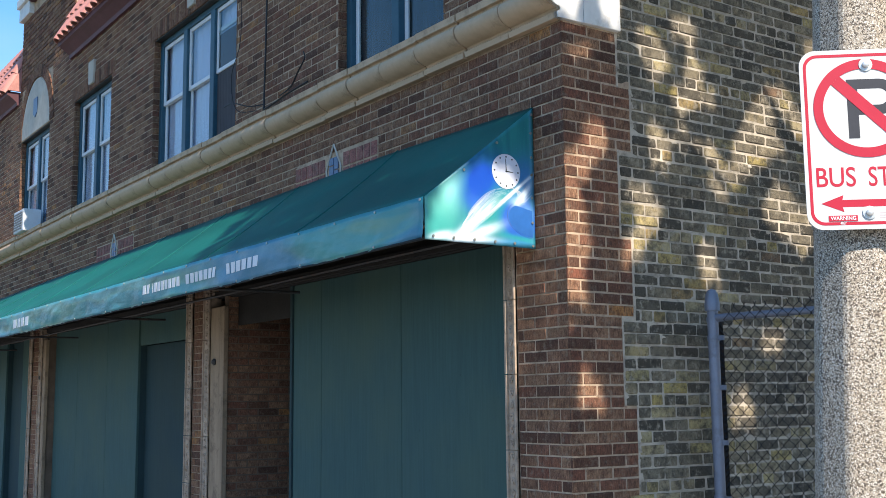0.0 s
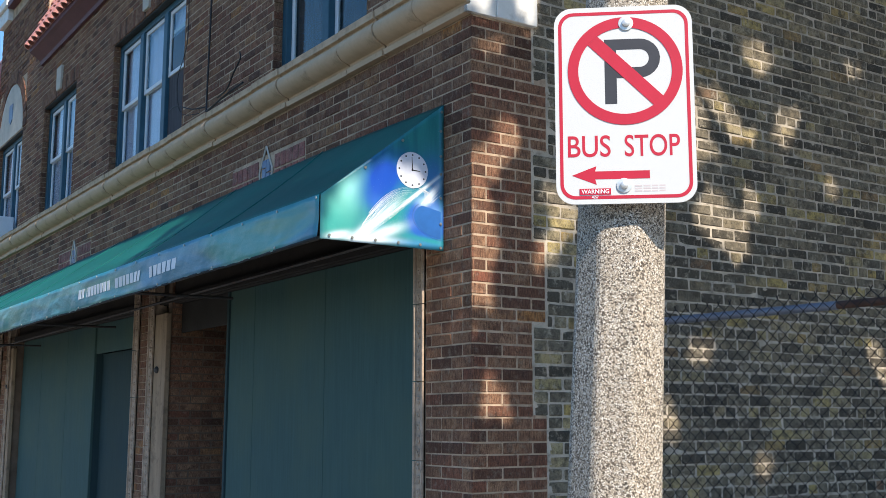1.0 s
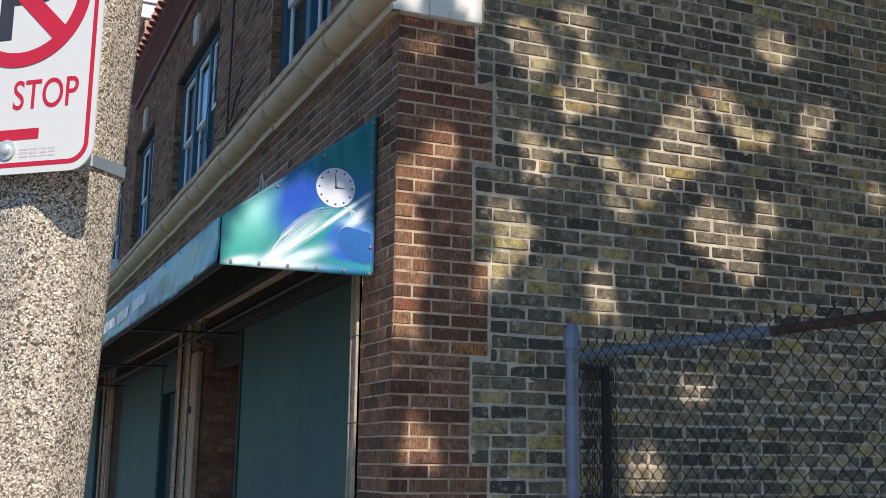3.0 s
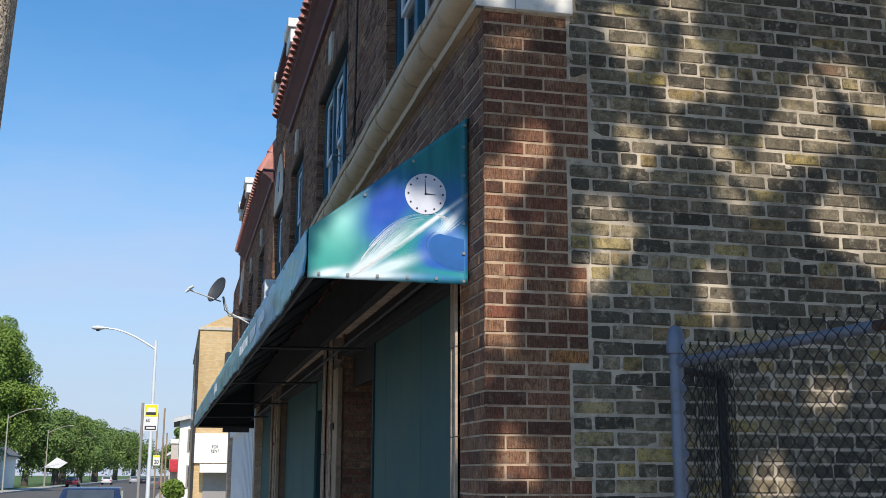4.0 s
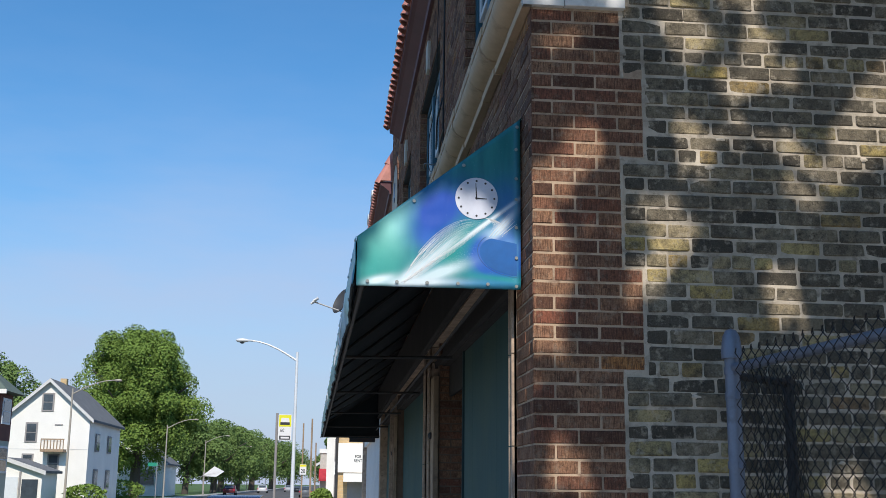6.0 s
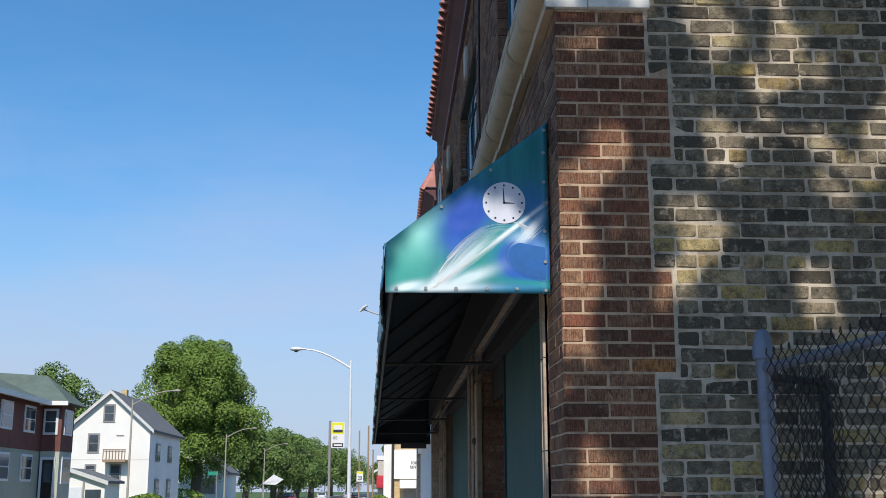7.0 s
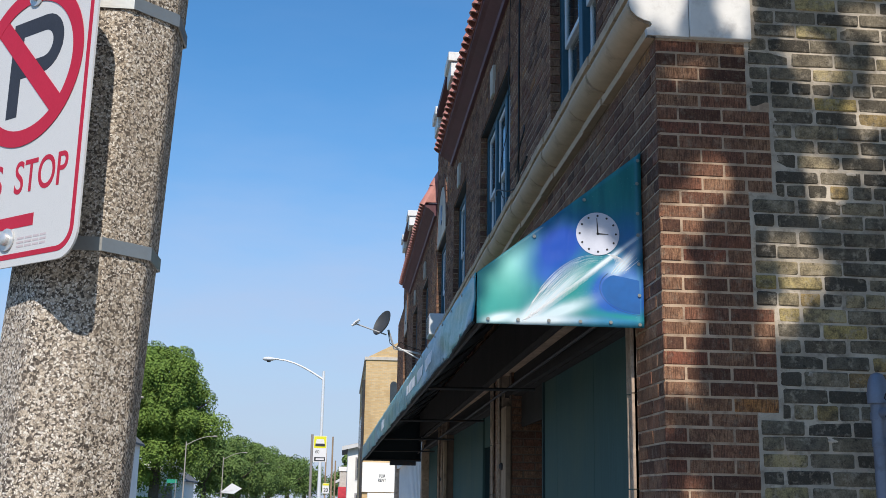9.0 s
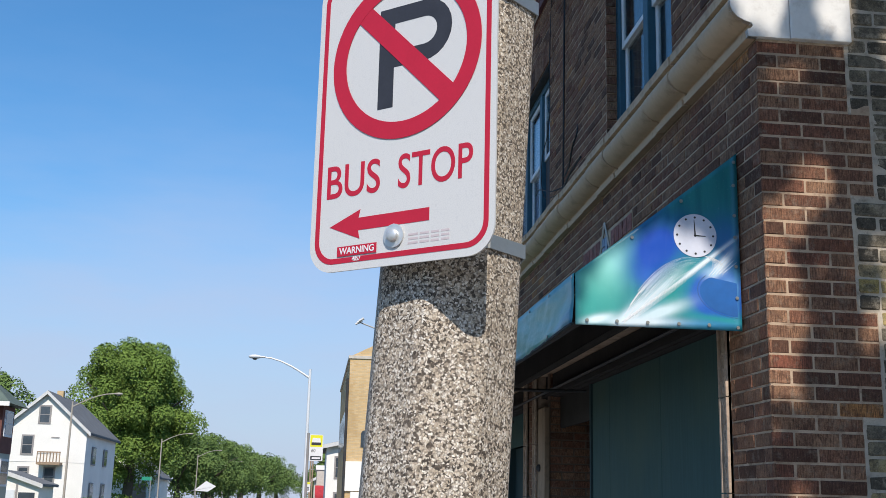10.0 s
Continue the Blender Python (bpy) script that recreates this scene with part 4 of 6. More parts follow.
for i in range(11):
    y = AY0 + 0.03 + (AY1 - AY0 - 0.06) * i / 10
    fx, ft, fb, wz = awn(y)
    part("rib", Shape().tube([(FX - 0.02, y, wz - 0.05), (fx + 0.03, y, ft - 0.03), (fx + 0.03, y, fb + 0.02)], 0.014, 6), M_STEEL_DARK, awning)
    if i % 2 == 0:
        part("strut", Shape().tube([(fx + 0.03, y, fb + 0.02), (FX - 0.01, y, fb + 0.03)], 0.013, 6), M_STEEL_DARK, awning)
    if 0 < i < 10:
        hem = [tuple(cover_point((y - AY0) / (AY1 - AY0), j / 14) + Vector((0, 0, 0.004))) for j in range(15)]
        part("seam", Shape().tube(hem, 0.005, 4), M_VINYL, cover)
for name, dx, pick in (("front_rail", 0.03, 2), ("top_rail", 0.03, 1)):
    part(name, Shape().tube([(awn(y)[0] + dx, y, awn(y)[pick] + (0.02 if pick == 2 else -0.03)) for y in (AY0 + 0.02, 10, 15, AY1 - 0.02)], 0.016, 6), M_STEEL_DARK, awning)
part("wall_rail", Shape().tube([(FX - 0.03, AY0 + 0.05, 2.93), (FX - 0.03, AY1, 2.85)], 0.03, 6), M_WOOD_DARK, awning)
part("conduit", Shape().tube([(4.2, 5.5, 2.72), (4.2, AY1, 2.62)], 0.012, 6), M_STEEL_DARK, awning)
hemline = Shape().tube([tuple(valance_point(u / 150, 1.0) + Vector((0.004, 0, 0.002))) for u in range(151)], 0.008, 5)
part("hem", hemline, M_AWNING_DARK, valance, "dark bottom hem")


def grommet(p, axis, parent):
    m = Matrix.Rotation(radians(90), 4, axis)
    s = Shape().lathe([(0.003, -0.003), (0.008, -0.003), (0.009, 0.0), (0.008, 0.003), (0.003, 0.003)], p, 12, m)
    part("grommet", s, M_BAND_STEEL, parent)


fx, ft, fb, wz = awn(AY0)
for q in (0.335, 0.635, 0.965):
    grommet((fx + (FX - fx) * q, AY0 - 0.012, ft + (wz - ft) * q - 0.03), "X", end_panel)
for z in (3.30, 3.148, 3.04, 2.896, 2.742, 2.60):
    grommet((FX - 0.034, AY0 - 0.010, z), "X", end_panel)
for q in (0.065, 0.24, 0.42, 0.605, 0.785):
    grommet((fx + (FX - fx) * q, AY0 - 0.012, fb + 0.022), "X", end_panel)
for i in range(32):
    y = AY0 + 0.03 + i * 0.48
    for v in (0.06, 0.93):
        if v < 0.5 or i % 2:
            p = valance_point((y - AY0) / (AY1 - AY0), v)
            grommet((p.x - 0.004, p.y, p.z), "Y", valance)

# printed clock and wave lines on the end panel


def panel_y(x, z):
    """The y of the end panel's face at x, z."""
    fx, ft, fb, wz = awn(AY0)
    u = (x - fx) / (FX - 0.012 - fx)
    v = (z - fb) / (ft + (wz - 0.008 - ft) * u - fb)
    return AY0 - 0.0055 - 0.008 * math.sin(math.pi * u) * math.sin(math.pi * min(1, max(0, v)))


CLK = Vector((4.036, panel_y(4.036, 3.038) - 0.0008, 3.038))
disc = Shape().lathe([(0.0, 0.0), (0.106, 0.0), (0.106, 0.003), (0.0, 0.003)], CLK, 40, Matrix.Rotation(radians(90), 4, "X"))
clock = part("clock_print", disc, surface("pale lilac print", (0.70, 0.73, 0.84), 0.4, var=0.05, scale=8, bump=0.02), end_panel, "pale printed clock face")
for i in range(12):
    t = math.pi * i / 6
    mark = Shape().lathe([(0.0, 0.0), (0.0055, 0.0), (0.0055, 0.002), (0.0, 0.002)], CLK + Vector((0.089 * math.sin(t), -0.003, 0.089 * math.cos(t))), 8, Matrix.Rotation(radians(90), 4, "X"))
    part("hour_mark", mark, M_SIGN_BLACK, clock)
for t, ln in ((-3, 0.078), (92, 0.052)):
    rot = Matrix.Translation(CLK + Vector((0, -0.0035, 0))) @ Matrix.Rotation(radians(t), 4, "Y")
    part("hand_print", Shape().add([rot @ Vector(p) for p in ((-0.004, 0, -0.006), (0.004, 0, -0.006), (0.0015, 0, ln), (-0.0015, 0, ln), (-0.004, -0.001, -0.006), (0.004, -0.001, -0.006), (0.0015, -0.001, ln), (-0.0015, -0.001, ln))], [(0, 1, 2, 3), (7, 6, 5, 4), (0, 4, 5, 1), (2, 6, 7, 3), (1, 5, 6, 2), (0, 3, 7, 4)]), M_SIGN_BLACK, clock)


def bezier(pts, n=24):
    a, b, c, d = (Vector(p) for p in pts)
    return [((1 - t) ** 3) * a + 3 * t * (1 - t) ** 2 * b + 3 * t * t * (1 - t) * c + t ** 3 * d for t in (i / n for i in range(n + 1))]


wave_lines = Shape()
rnd = random.Random(5)


def printed(pts, r0, r1=0.0002):
    wave_lines.tube([(p.x, panel_y(p.x, p.z), p.z) for p in pts], r0, 4, r1)


for i in range(30):
    q = (i + rnd.uniform(-0.5, 0.5)) / 29
    w = rnd.uniform(-0.008, 0.008)
    pts = bezier(((3.66 + 0.05 * q, 0, 2.60), (3.77 + 0.10 * q, 0, 2.83 - 0.09 * q + w), (3.93 + 0.03 * q, 0, 2.965 - 0.09 * q), (4.07, 0, 2.925 - 0.05 * q)), 36)
    a = int(rnd.uniform(0, 12))
    printed(pts[a:int(rnd.uniform(24, 37))], 0.0006 + 0.0010 * rnd.random() * (1 - q * 0.4))
for i in range(20):
    q = (i + rnd.uniform(-0.4, 0.4)) / 19
    pts = bezier(((3.99 + 0.05 * q, 0, 2.945 - 0.01 * q), (4.09 + 0.05 * q, 0, 2.955), (4.17 + 0.03 * q, 0, 2.92 - 0.02 * q), (4.085 + 0.11 * q, 0, 2.845 - 0.012 * q)))
    printed(pts[:int(rnd.uniform(16, 25))], 0.0007, 0.0004)
# Two sets of straight white streaks crossing the wave.
for i in range(7):
    a, b = Vector((3.67 + 0.012 * i, 0, 2.605 + 0.004 * i)), Vector((4.235 - 0.05 * i, 0, 3.022 - 0.042 * i))
    printed([a + (b - a) * (j / 20) for j in range(21)], 0.0008 + 0.0012 * (i < 3), 0.0005)
for i in range(5):
    a, b = Vector((4.10 + 0.018 * i, 0, 2.845 + 0.004 * i)), Vector((4.20 + 0.01 * i, 0, 2.965 - 0.012 * i))
    printed([a + (b - a) * (j / 10) for j in range(11)], 0.0018, 0.0006)
tagged(part("foam", wave_lines, M_PRINT_WHITE, end_panel, "white foam lines and straight streaks"), kind="stuff")
curl = Shape()
curl.tube([(p.x, panel_y(p.x, p.z), p.z) for p in bezier(((4.085, 0, 2.845), (4.005, 0, 2.80), (4.03, 0, 2.665), (4.24, 0, 2.645)), 20)], 0.0016, 4, 0.0008)
part("curl_line", curl, M_BLUE_TILE, end_panel, "dark blue line under the wave")
eye_line = [Vector(p) for p in bezier(((4.10, 0, 2.835), (4.015, 0, 2.80), (4.035, 0, 2.672), (4.238, 0, 2.652)), 20)] + [Vector((4.238, 0, 2.652 + 0.018 * i)) for i in range(1, 10)]
eye_line += [Vector((4.238 - 0.014 * i, 0, 2.815 + 0.0025 * i)) for i in range(1, 10)]
n = len(eye_line)
M_EYE = surface("deep blue print", (0.030, 0.145, 0.44), 0.35, var=0.2, scale=5, fine=30, bump=0.02, spec=0.5)
eye = Shape().add([(p.x, panel_y(p.x, p.z) - o, p.z) for o in (0.0, 0.0007) for p in eye_line], [tuple(range(n)), tuple(range(2 * n - 1, n - 1, -1))] + [(i, (i + 1) % n, n + (i + 1) % n, n + i) for i in range(n)])
part("wave_eye", eye, M_EYE, end_panel, "blue hollow under the wave crest")
# lettering on the valance stands as plain pale bars
for a, b in ((7.24, 7.78), (7.98, 8.58), (8.70, 9.28), (9.36, 9.50)):
    y = a
    while y < b:
        w = rnd.uniform(0.05, 0.085)
        u0, u1 = (y - AY0) / (AY1 - AY0), (min(y + w, b) - AY0) / (AY1 - AY0)
        pq = [valance_point(u, v) for v in (0.34, 0.66) for u in (u0, u1)]
        bar = Shape().add([p + Vector((o, 0, 0)) for o in (-0.006, -0.004) for p in pq], [(0, 1, 3, 2), (4, 6, 7, 5), (0, 4, 5, 1), (2, 3, 7, 6), (0, 2, 6, 4), (1, 5, 7, 3)])
        part("lettering_bar", bar, M_PRINT_WHITE, valance)
        y += w + 0.025
for i in range(4):
    u0, u1 = (13.1 + i * 0.17 - AY0) / (AY1 - AY0), (13.21 + i * 0.17 - AY0) / (AY1 - AY0)
    pq = [valance_point(u, v) for v in (0.3, 0.7) for u in (u0, u1)]
    bar = Shape().add([p + Vector((o, 0, 0)) for o in (-0.006, -0.004) for p in pq], [(0, 1, 3, 2), (4, 6, 7, 5), (0, 4, 5, 1), (2, 3, 7, 6), (0, 2, 6, 4), (1, 5, 7, 3)])
    part("lettering_bar", bar, M_PRINT_WHITE, valance)

# ---- concrete pole and parking sign ----
PX, PY = 2.454, 1.705


def pole_r(z):
    return (0.1105 - 0.0058 * z) / math.cos(radians(22.5))


pole = thing("light_pole", "tapered octagonal exposed aggregate concrete pole", "pole", at=(PX, PY, 0))
oct_turn = Matrix.Rotation(radians(22.5), 4, "Z")
LX, LY, LZ = 0.05, -0.015, 2.1      # the pole leans away from the road
LEAN = Matrix(((1, 0, LX, -LX * LZ), (0, 1, LY, -LY * LZ), (0, 0, 1, 0), (0, 0, 0, 1)))
bevelled(part("shaft", Shape().lathe([(pole_r(0), 0.0), (pole_r(2), 2.0), (pole_r(4), 4.0), (pole_r(8), 8.0)], (PX, PY, 0), 8, oct_turn), M_POLE, pole), 0.012, 2).data.transform(LEAN)
SR, SN = Vector((0.7638, -0.6455, 0)), Vector((-0.6455, -0.7638, 0))
SM = Matrix(((SR.x, 0, SN.x, 2.3703), (SR.y, 0, SN.y, 1.6011), (0, 1, 0, 2.2945), (0, 0, 0, 1)))
sign = thing("parking_sign", "white no parking bus stop sign strapped to the concrete pole", "sign", at=(2.3703, 1.6011, 2.07))


def rounded(w, h, r, n=8):
    pts = []
    for cx, cy, a0 in ((w / 2 - r, h / 2 - r, 0), (-w / 2 + r, h / 2 - r, 90), (-w / 2 + r, -h / 2 + r, 180), (w / 2 - r, -h / 2 + r, 270)):
        pts += [(cx + r * math.cos(radians(a0 + 90 * i / n)), cy + r * math.sin(radians(a0 + 90 * i / n))) for i in range(n + 1)]
    return pts


def slab(outline, z0, z1, m):
    n = len(outline)
    vs = [m @ Vector((a, b, z)) for z in (z0, z1) for a, b in outline]
    return Shape().add(vs, [tuple(range(n - 1, -1, -1)), tuple(range(n, 2 * n))] + [(i, (i + 1) % n, n + (i + 1) % n, n + i) for i in range(n)])


def loop(outer, inner, z0, z1, m):
    n = len(outer)
    vs = [m @ Vector((a, b, z)) for z in (z0, z1) for some in (outer, inner) for a, b in some]
    f = []
    for i in range(n):
        j = (i + 1) % n
        f += [(2 * n + i, 2 * n + j, 3 * n + j, 3 * n + i), (i, n + i, n + j, j), (i, j, 2 * n + j, 2 * n + i), (n + i, 3 * n + i, 3 * n + j, n + j)]
    return Shape().add(vs, f)


plate = part("plate", slab(rounded(0.305, 0.450, 0.040), -0.0015, 0.0015, SM), M_SHEET, sign, "white reflective plate")
part("border", loop(rounded(0.287, 0.428, 0.033), rounded(0.272, 0.413, 0.027), 0.0014, 0.0020, SM), M_SIGN_RED, plate, "red border line")
circ = [(math.cos(2 * math.pi * i / 64), math.sin(2 * math.pi * i / 64)) for i in range(64)]
RX, RC = 0.0028, 0.076
part("ring", loop([(RX + 0.1263 * a, RC + 0.124 * b) for a, b in circ], [(RX + 0.103 * a, RC + 0.0995 * b) for a, b in circ], 0.0022, 0.0028, SM), M_SIGN_RED, plate, "red prohibition ring")
part("slash", slab([(-0.0785, 0.1375), (-0.0575, 0.158), (0.0865, 0.0147), (0.0655, -0.0063)], 0.0020, 0.0026, SM), M_SIGN_RED, plate, "red diagonal slash")
stem = [(-0.0419, 0.0), (-0.0155, 0.0), (-0.0155, 0.149), (-0.0419, 0.149)]
part("letter_stem", slab(stem, 0.0014, 0.0018, SM), M_SIGN_BLACK, plate, "black letter P")
outer = [(-0.0155, 0.149), (0.0355, 0.149)] + [(0.0355 + 0.0452 * math.sin(t), 0.1039 + 0.0452 * math.cos(t)) for t in (math.pi * i / 12 for i in range(1, 12))] + [(0.0355, 0.0587), (-0.0155, 0.0587)]
inner = [(-0.0155, 0.1243), (0.0357, 0.1243)] + [(0.0357 + 0.0204 * math.sin(t), 0.1039 + 0.0204 * math.cos(t)) for t in (math.pi * i / 12 for i in range(1, 12))] + [(0.0357, 0.0834), (-0.0155, 0.0834)]
part("letter_bowl", loop(outer, inner, 0.0014, 0.0018, SM), M_SIGN_BLACK, plate, "black letter P")
letters("BUS", "lettering", M_SIGN_RED, plate, SM @ Matrix.Translation((-0.079, -0.0951, 0.0016)), 0.066, 1.0, 0.0005, 0.0004, "red words", (0.0935, 0.049))
letters("STOP", "lettering", M_SIGN_RED, plate, SM @ Matrix.Translation((0.0583, -0.0955, 0.0016)), 0.066, 1.0, 0.0005, 0.0004, "red words", (0.120, 0.049))
part("arrow", slab([(-0.1178, -0.1605), (-0.0642, -0.1402), (-0.0672, -0.152), (0.0514, -0.152), (0.0514, -0.1698), (-0.0672, -0.1698), (-0.0642, -0.182)], 0.0014, 0.0020, SM), M_SIGN_RED, plate, "red arrow")
part("warning_box", slab([(-0.1018, -0.2045), (-0.0336, -0.2045), (-0.0336, -0.1906), (-0.1018, -0.1906)], 0.0024, 0.0028, SM), M_SIGN_RED, plate)
letters("WARNING", "lettering", M_PRINT_WHITE, plate, SM @ Matrix.Translation((-0.0677, -0.1972, 0.0030)), 0.0135, 1.0, 0.0002, 0.0002, "white word", (0.060, 0.0095))
letters("4057", "lettering", M_PRINT_WHITE, plate, SM @ Matrix.Translation((-0.068, -0.2098, 0.0023)), 0.009, 0.8, 0.0001, 0.0003)
small = Shape()
for j in range(3):
    for a, b in ((0.018, 0.034), (0.037, 0.052), (0.055, 0.068), (0.071, 0.084)):
        q = slab([(a, -0.1875 - j * 0.0058), (b, -0.1875 - j * 0.0058), (b, -0.1845 - j * 0.0058), (a, -0.1845 - j * 0.0058)], 0.0014, 0.0018, SM)
        small.add(q.v, q.f)
part("small_print", small, M_SIGN_GREY, plate, "grey bars of small print")
for u, v in ((-0.005, -0.185), (0.007, 0.185)):
    b = Shape().lathe([(0.0, 0.0), (0.0165, 0.0), (0.0165, 0.002), (0.009, 0.0026), (0.009, 0.0028), (0.0085, 0.0075), (0.006, 0.009), (0.0, 0.0092)], SM @ Vector((u, v, 0.0022)), 16, SM.to_3x3().to_4x4())
    part("bolt", b, M_BOLT, sign, "zinc bolt with a wide washer", smooth=True)
    z = 2.2945 + v
    r0 = pole_r(z)
    ring = Shape()
    for rr, h in ((r0 + 0.0035, 0.010), (r0 + 0.0035, -0.010), (r0 + 0.0005, -0.010), (r0 + 0.0005, 0.010)):
        ring.v += [(PX + LX * (z - LZ) + rr * math.cos(radians(22.5 + 45 * k)), PY + LY * (z - LZ) + rr * math.sin(radians(22.5 + 45 * k)), z + h) for k in range(8)]
    ring.f = [(8 * i + k, 8 * i + (k + 1) % 8, 8 * ((i + 1) % 4) + (k + 1) % 8, 8 * ((i + 1) % 4) + k) for i in range(4) for k in range(8)]
    part("strap", ring, M_BAND_STEEL, sign, "shiny steel strap")
    part("bracket", Shape().box(-0.022, 0.022, v - 0.014, v + 0.014, -0.037, -0.0016, SM), M_BAND_STEEL, sign)

# ---- chain link fence ----
F0, F1 = Vector((5.07, 4.51, 0)), Vector((5.44, 4.80, 0))
FD = Vector((0.08, -1.0, 0)).normalized()
FLEN = 4.6
fence = thing("chain_link_fence", "tall chain link fence with a blue grey pipe frame", "fence", at=F0)
cap_prof = [(0.036, 2.10), (0.036, 2.19), (0.044, 2.192), (0.045, 2.235), (0.042, 2.245), (0.041, 2.262), (0.036, 2.29), (0.024, 2.315), (0.0, 2.325)]
part("corner_post", Shape().lathe([(0.0325, 0.0), (0.0325, 2.2)], F0, 16), M_GALV, fence, "blue grey corner post", smooth=True)
part("post_cap", Shape().lathe(cap_prof[2:], F0, 20), M_GALV, fence, "domed post cap", smooth=True)
for z in (2.03, 1.74, 1.42, 1.1, 0.7, 0.3, 2.14):
    s = Shape().lathe([(0.032, -0.016), (0.0365, -0.016), (0.0365, 0.016), (0.032, 0.016)], F0 + Vector((0, 0, z)), 16)
    s.box(0.03, 0.075, -0.006, 0.006, -0.014, 0.014, Matrix.Translation(F0 + Vector((0, 0, z))) @ Matrix.Rotation(math.atan2(FD.y, FD.x), 4, "Z"))
    part("clamp", s, M_GALV, fence, smooth=True)
part("wall_post", Shape().lathe([(0.024, 0.0), (0.024, 2.14), (0.0, 2.16)], F1, 12), M_STEEL_DARK, fence, smooth=True)
RZ = 2.15
CUT = 1.35
part("top_rail", Shape().tube([F0 + Vector((0, 0, RZ)), F0 + FD * CUT + Vector((0, 0, RZ))], 0.0215, 12), M_GALV, fence, "blue grey top rail", smooth=True)
part("top_rail", Shape().tube([F0 + FD * CUT + Vector((0, 0, RZ)), F0 + FD * FLEN + Vector((0, 0, RZ + 0.01))], 0.0195, 12), M_RUST, fence, "rusty top rail", smooth=True)
part("return_rail", Shape().tube([F0 + Vector((0, 0, 2.12)), F1 + Vector((0, 0, 2.12))], 0.018, 8), M_STEEL_DARK, fence)
part("line_post", Shape().lathe([(0.028, 0.0), (0.028, 2.13)], F0 + FD * 3.1, 12), M_GALV, fence, smooth=True)


def wire_mesh(start, way, length, top):
    s = Shape()
    side = Vector((-way.y, way.x, 0))
    pitch, half = 0.036, 0.036
    n = int(length / pitch)
    r = random.Random(3)
    for i in range(n):
        base = start + way * (0.10 + pitch * (i + 0.5)) + side * -0.027
        z, k, pts = top + 0.055, 0, []
        while z > 0.95:
            sg = 1 if (k + i) % 2 else -1
            pts.append(base + way * (sg * pitch * 0.53) + side * (0.004 * sg) + Vector((0, 0, z + r.uniform(-0.0015, 0.0015))))
            z -= half
            k += 1
        s.tube(pts, 0.0028, 3, caps=False)
        tip = pts[0]
        s.tube([tip, tip + way * (-0.012 if i % 2 else 0.012) + Vector((0, 0, 0.02))], 0.0030, 3)
    return s


tagged(part("wire_mesh", wire_mesh(F0, FD, FLEN, RZ), M_WIRE, fence, "weathered diamond wire mesh"), kind="stuff")
tagged(part("wire_mesh", wire_mesh(F0, (F1 - F0).normalized(), (F1 - F0).length, 2.1), M_WIRE, fence, "weathered diamond wire mesh"), kind="stuff")

# ---- small things on the facade ----
dish = thing("satellite_dish", "grey satellite dish on a bracket on the brick front", "satellite dish", at=(FX, 21.2, 4.9))
dm = Matrix.Translation((3.55, 20.9, 5.03)) @ Vector((-0.74, -0.52, 0.42)).to_track_quat("Z", "Y").to_matrix().to_4x4()
part("bowl", Shape().lathe([(0.0, -0.0), (0.15, 0.012), (0.28, 0.05), (0.36, 0.09), (0.365, 0.08), (0.28, 0.036), (0.15, -0.004), (0.0, -0.014)], (0, 0, 0), 24, Matrix.Diagonal((0.6, 0.74, 1, 1))), M_DISH, dish, "grey dish bowl", smooth=True).data.transform(dm)
part("mast", Shape().tube([(FX, 21.3, 4.55), (3.75, 21.15, 4.62), (3.62, 21.0, 4.95)], 0.022), M_LAMP, dish)
part("brace", Shape().tube([(FX, 21.1, 4.4), (3.78, 21.12, 4.66)], 0.012), M_LAMP, dish)
part("arm", Shape().tube([(3.58, 20.95, 4.85), (3.0, 20.55, 4.98)], 0.014), M_LAMP, dish)
for k in (-0.07, 0.0, 0.07):
    part("receiver", Shape().lathe([(0.0, -0.05), (0.02, -0.05), (0.024, 0.03), (0.034, 0.05), (0.0, 0.052)], (0, 0, 0), 10), M_LAMP, dish, smooth=True).data.transform(Matrix.Translation((2.99 + k * 0.4, 20.54 - k, 5.0 + k * 0.3)) @ Matrix.Rotation(radians(60), 4, "Y"))
part("coax", Shape().tube([(3.62, 21.0, 4.9), (3.66, 21.02, 4.7), (3.78, 21.08, 4.62), (3.86, 21.1, 4.74), (3.98, 21.14, 4.68), (FX - 0.005, 21.2, 4.6)], 0.008, 5), M_CABLE, dish)
ac = thing("air_conditioner", "white window air conditioner in the arched window", "air conditioner", at=(4.1, 16.7, 4.28))
bevelled(part("case", Shape().box(4.08, 4.34, 16.66, 17.2, 4.24, 4.57), M_AC, ac), 0.015)
for i in range(7):
    part("louvre", Shape().box(4.072, 4.082, 16.70, 17.16, 4.28 + i * 0.038, 4.298 + i * 0.038), M_GREY_TRIM, ac)


def cable(points, r=0.006, label="black cable clipped to the brick front"):
    s = Shape()
    pts = [Vector(p) for p in points]
    fine = []
    for i in range(len(pts) - 1):
        p0, p1, p2, p3 = pts[max(i - 1, 0)], pts[i], pts[i + 1], pts[min(i + 2, len(pts) - 1)]
        for k in range(8):
            t = k / 8
            fine.append(0.5 * ((2 * p1) + (p2 - p0) * t + (2 * p0 - 5 * p1 + 4 * p2 - p3) * t * t + (3 * p1 - p0 - 3 * p2 + p3) * t ** 3))
    s.tube(fine + [pts[-1]], r, 5)
    return solid("cable", s, M_CABLE, label, "cable", "facade cables")


cable([(4.24, 8.86, 6.5), (4.235, 8.88, 5.6), (4.235, 8.9, 4.9), (4.235, 8.92, 4.36), (4.2, 8.8, 4.29), (4.15, 8.3, 4.29), (4.14, 7.9, 4.30)], 0.009)
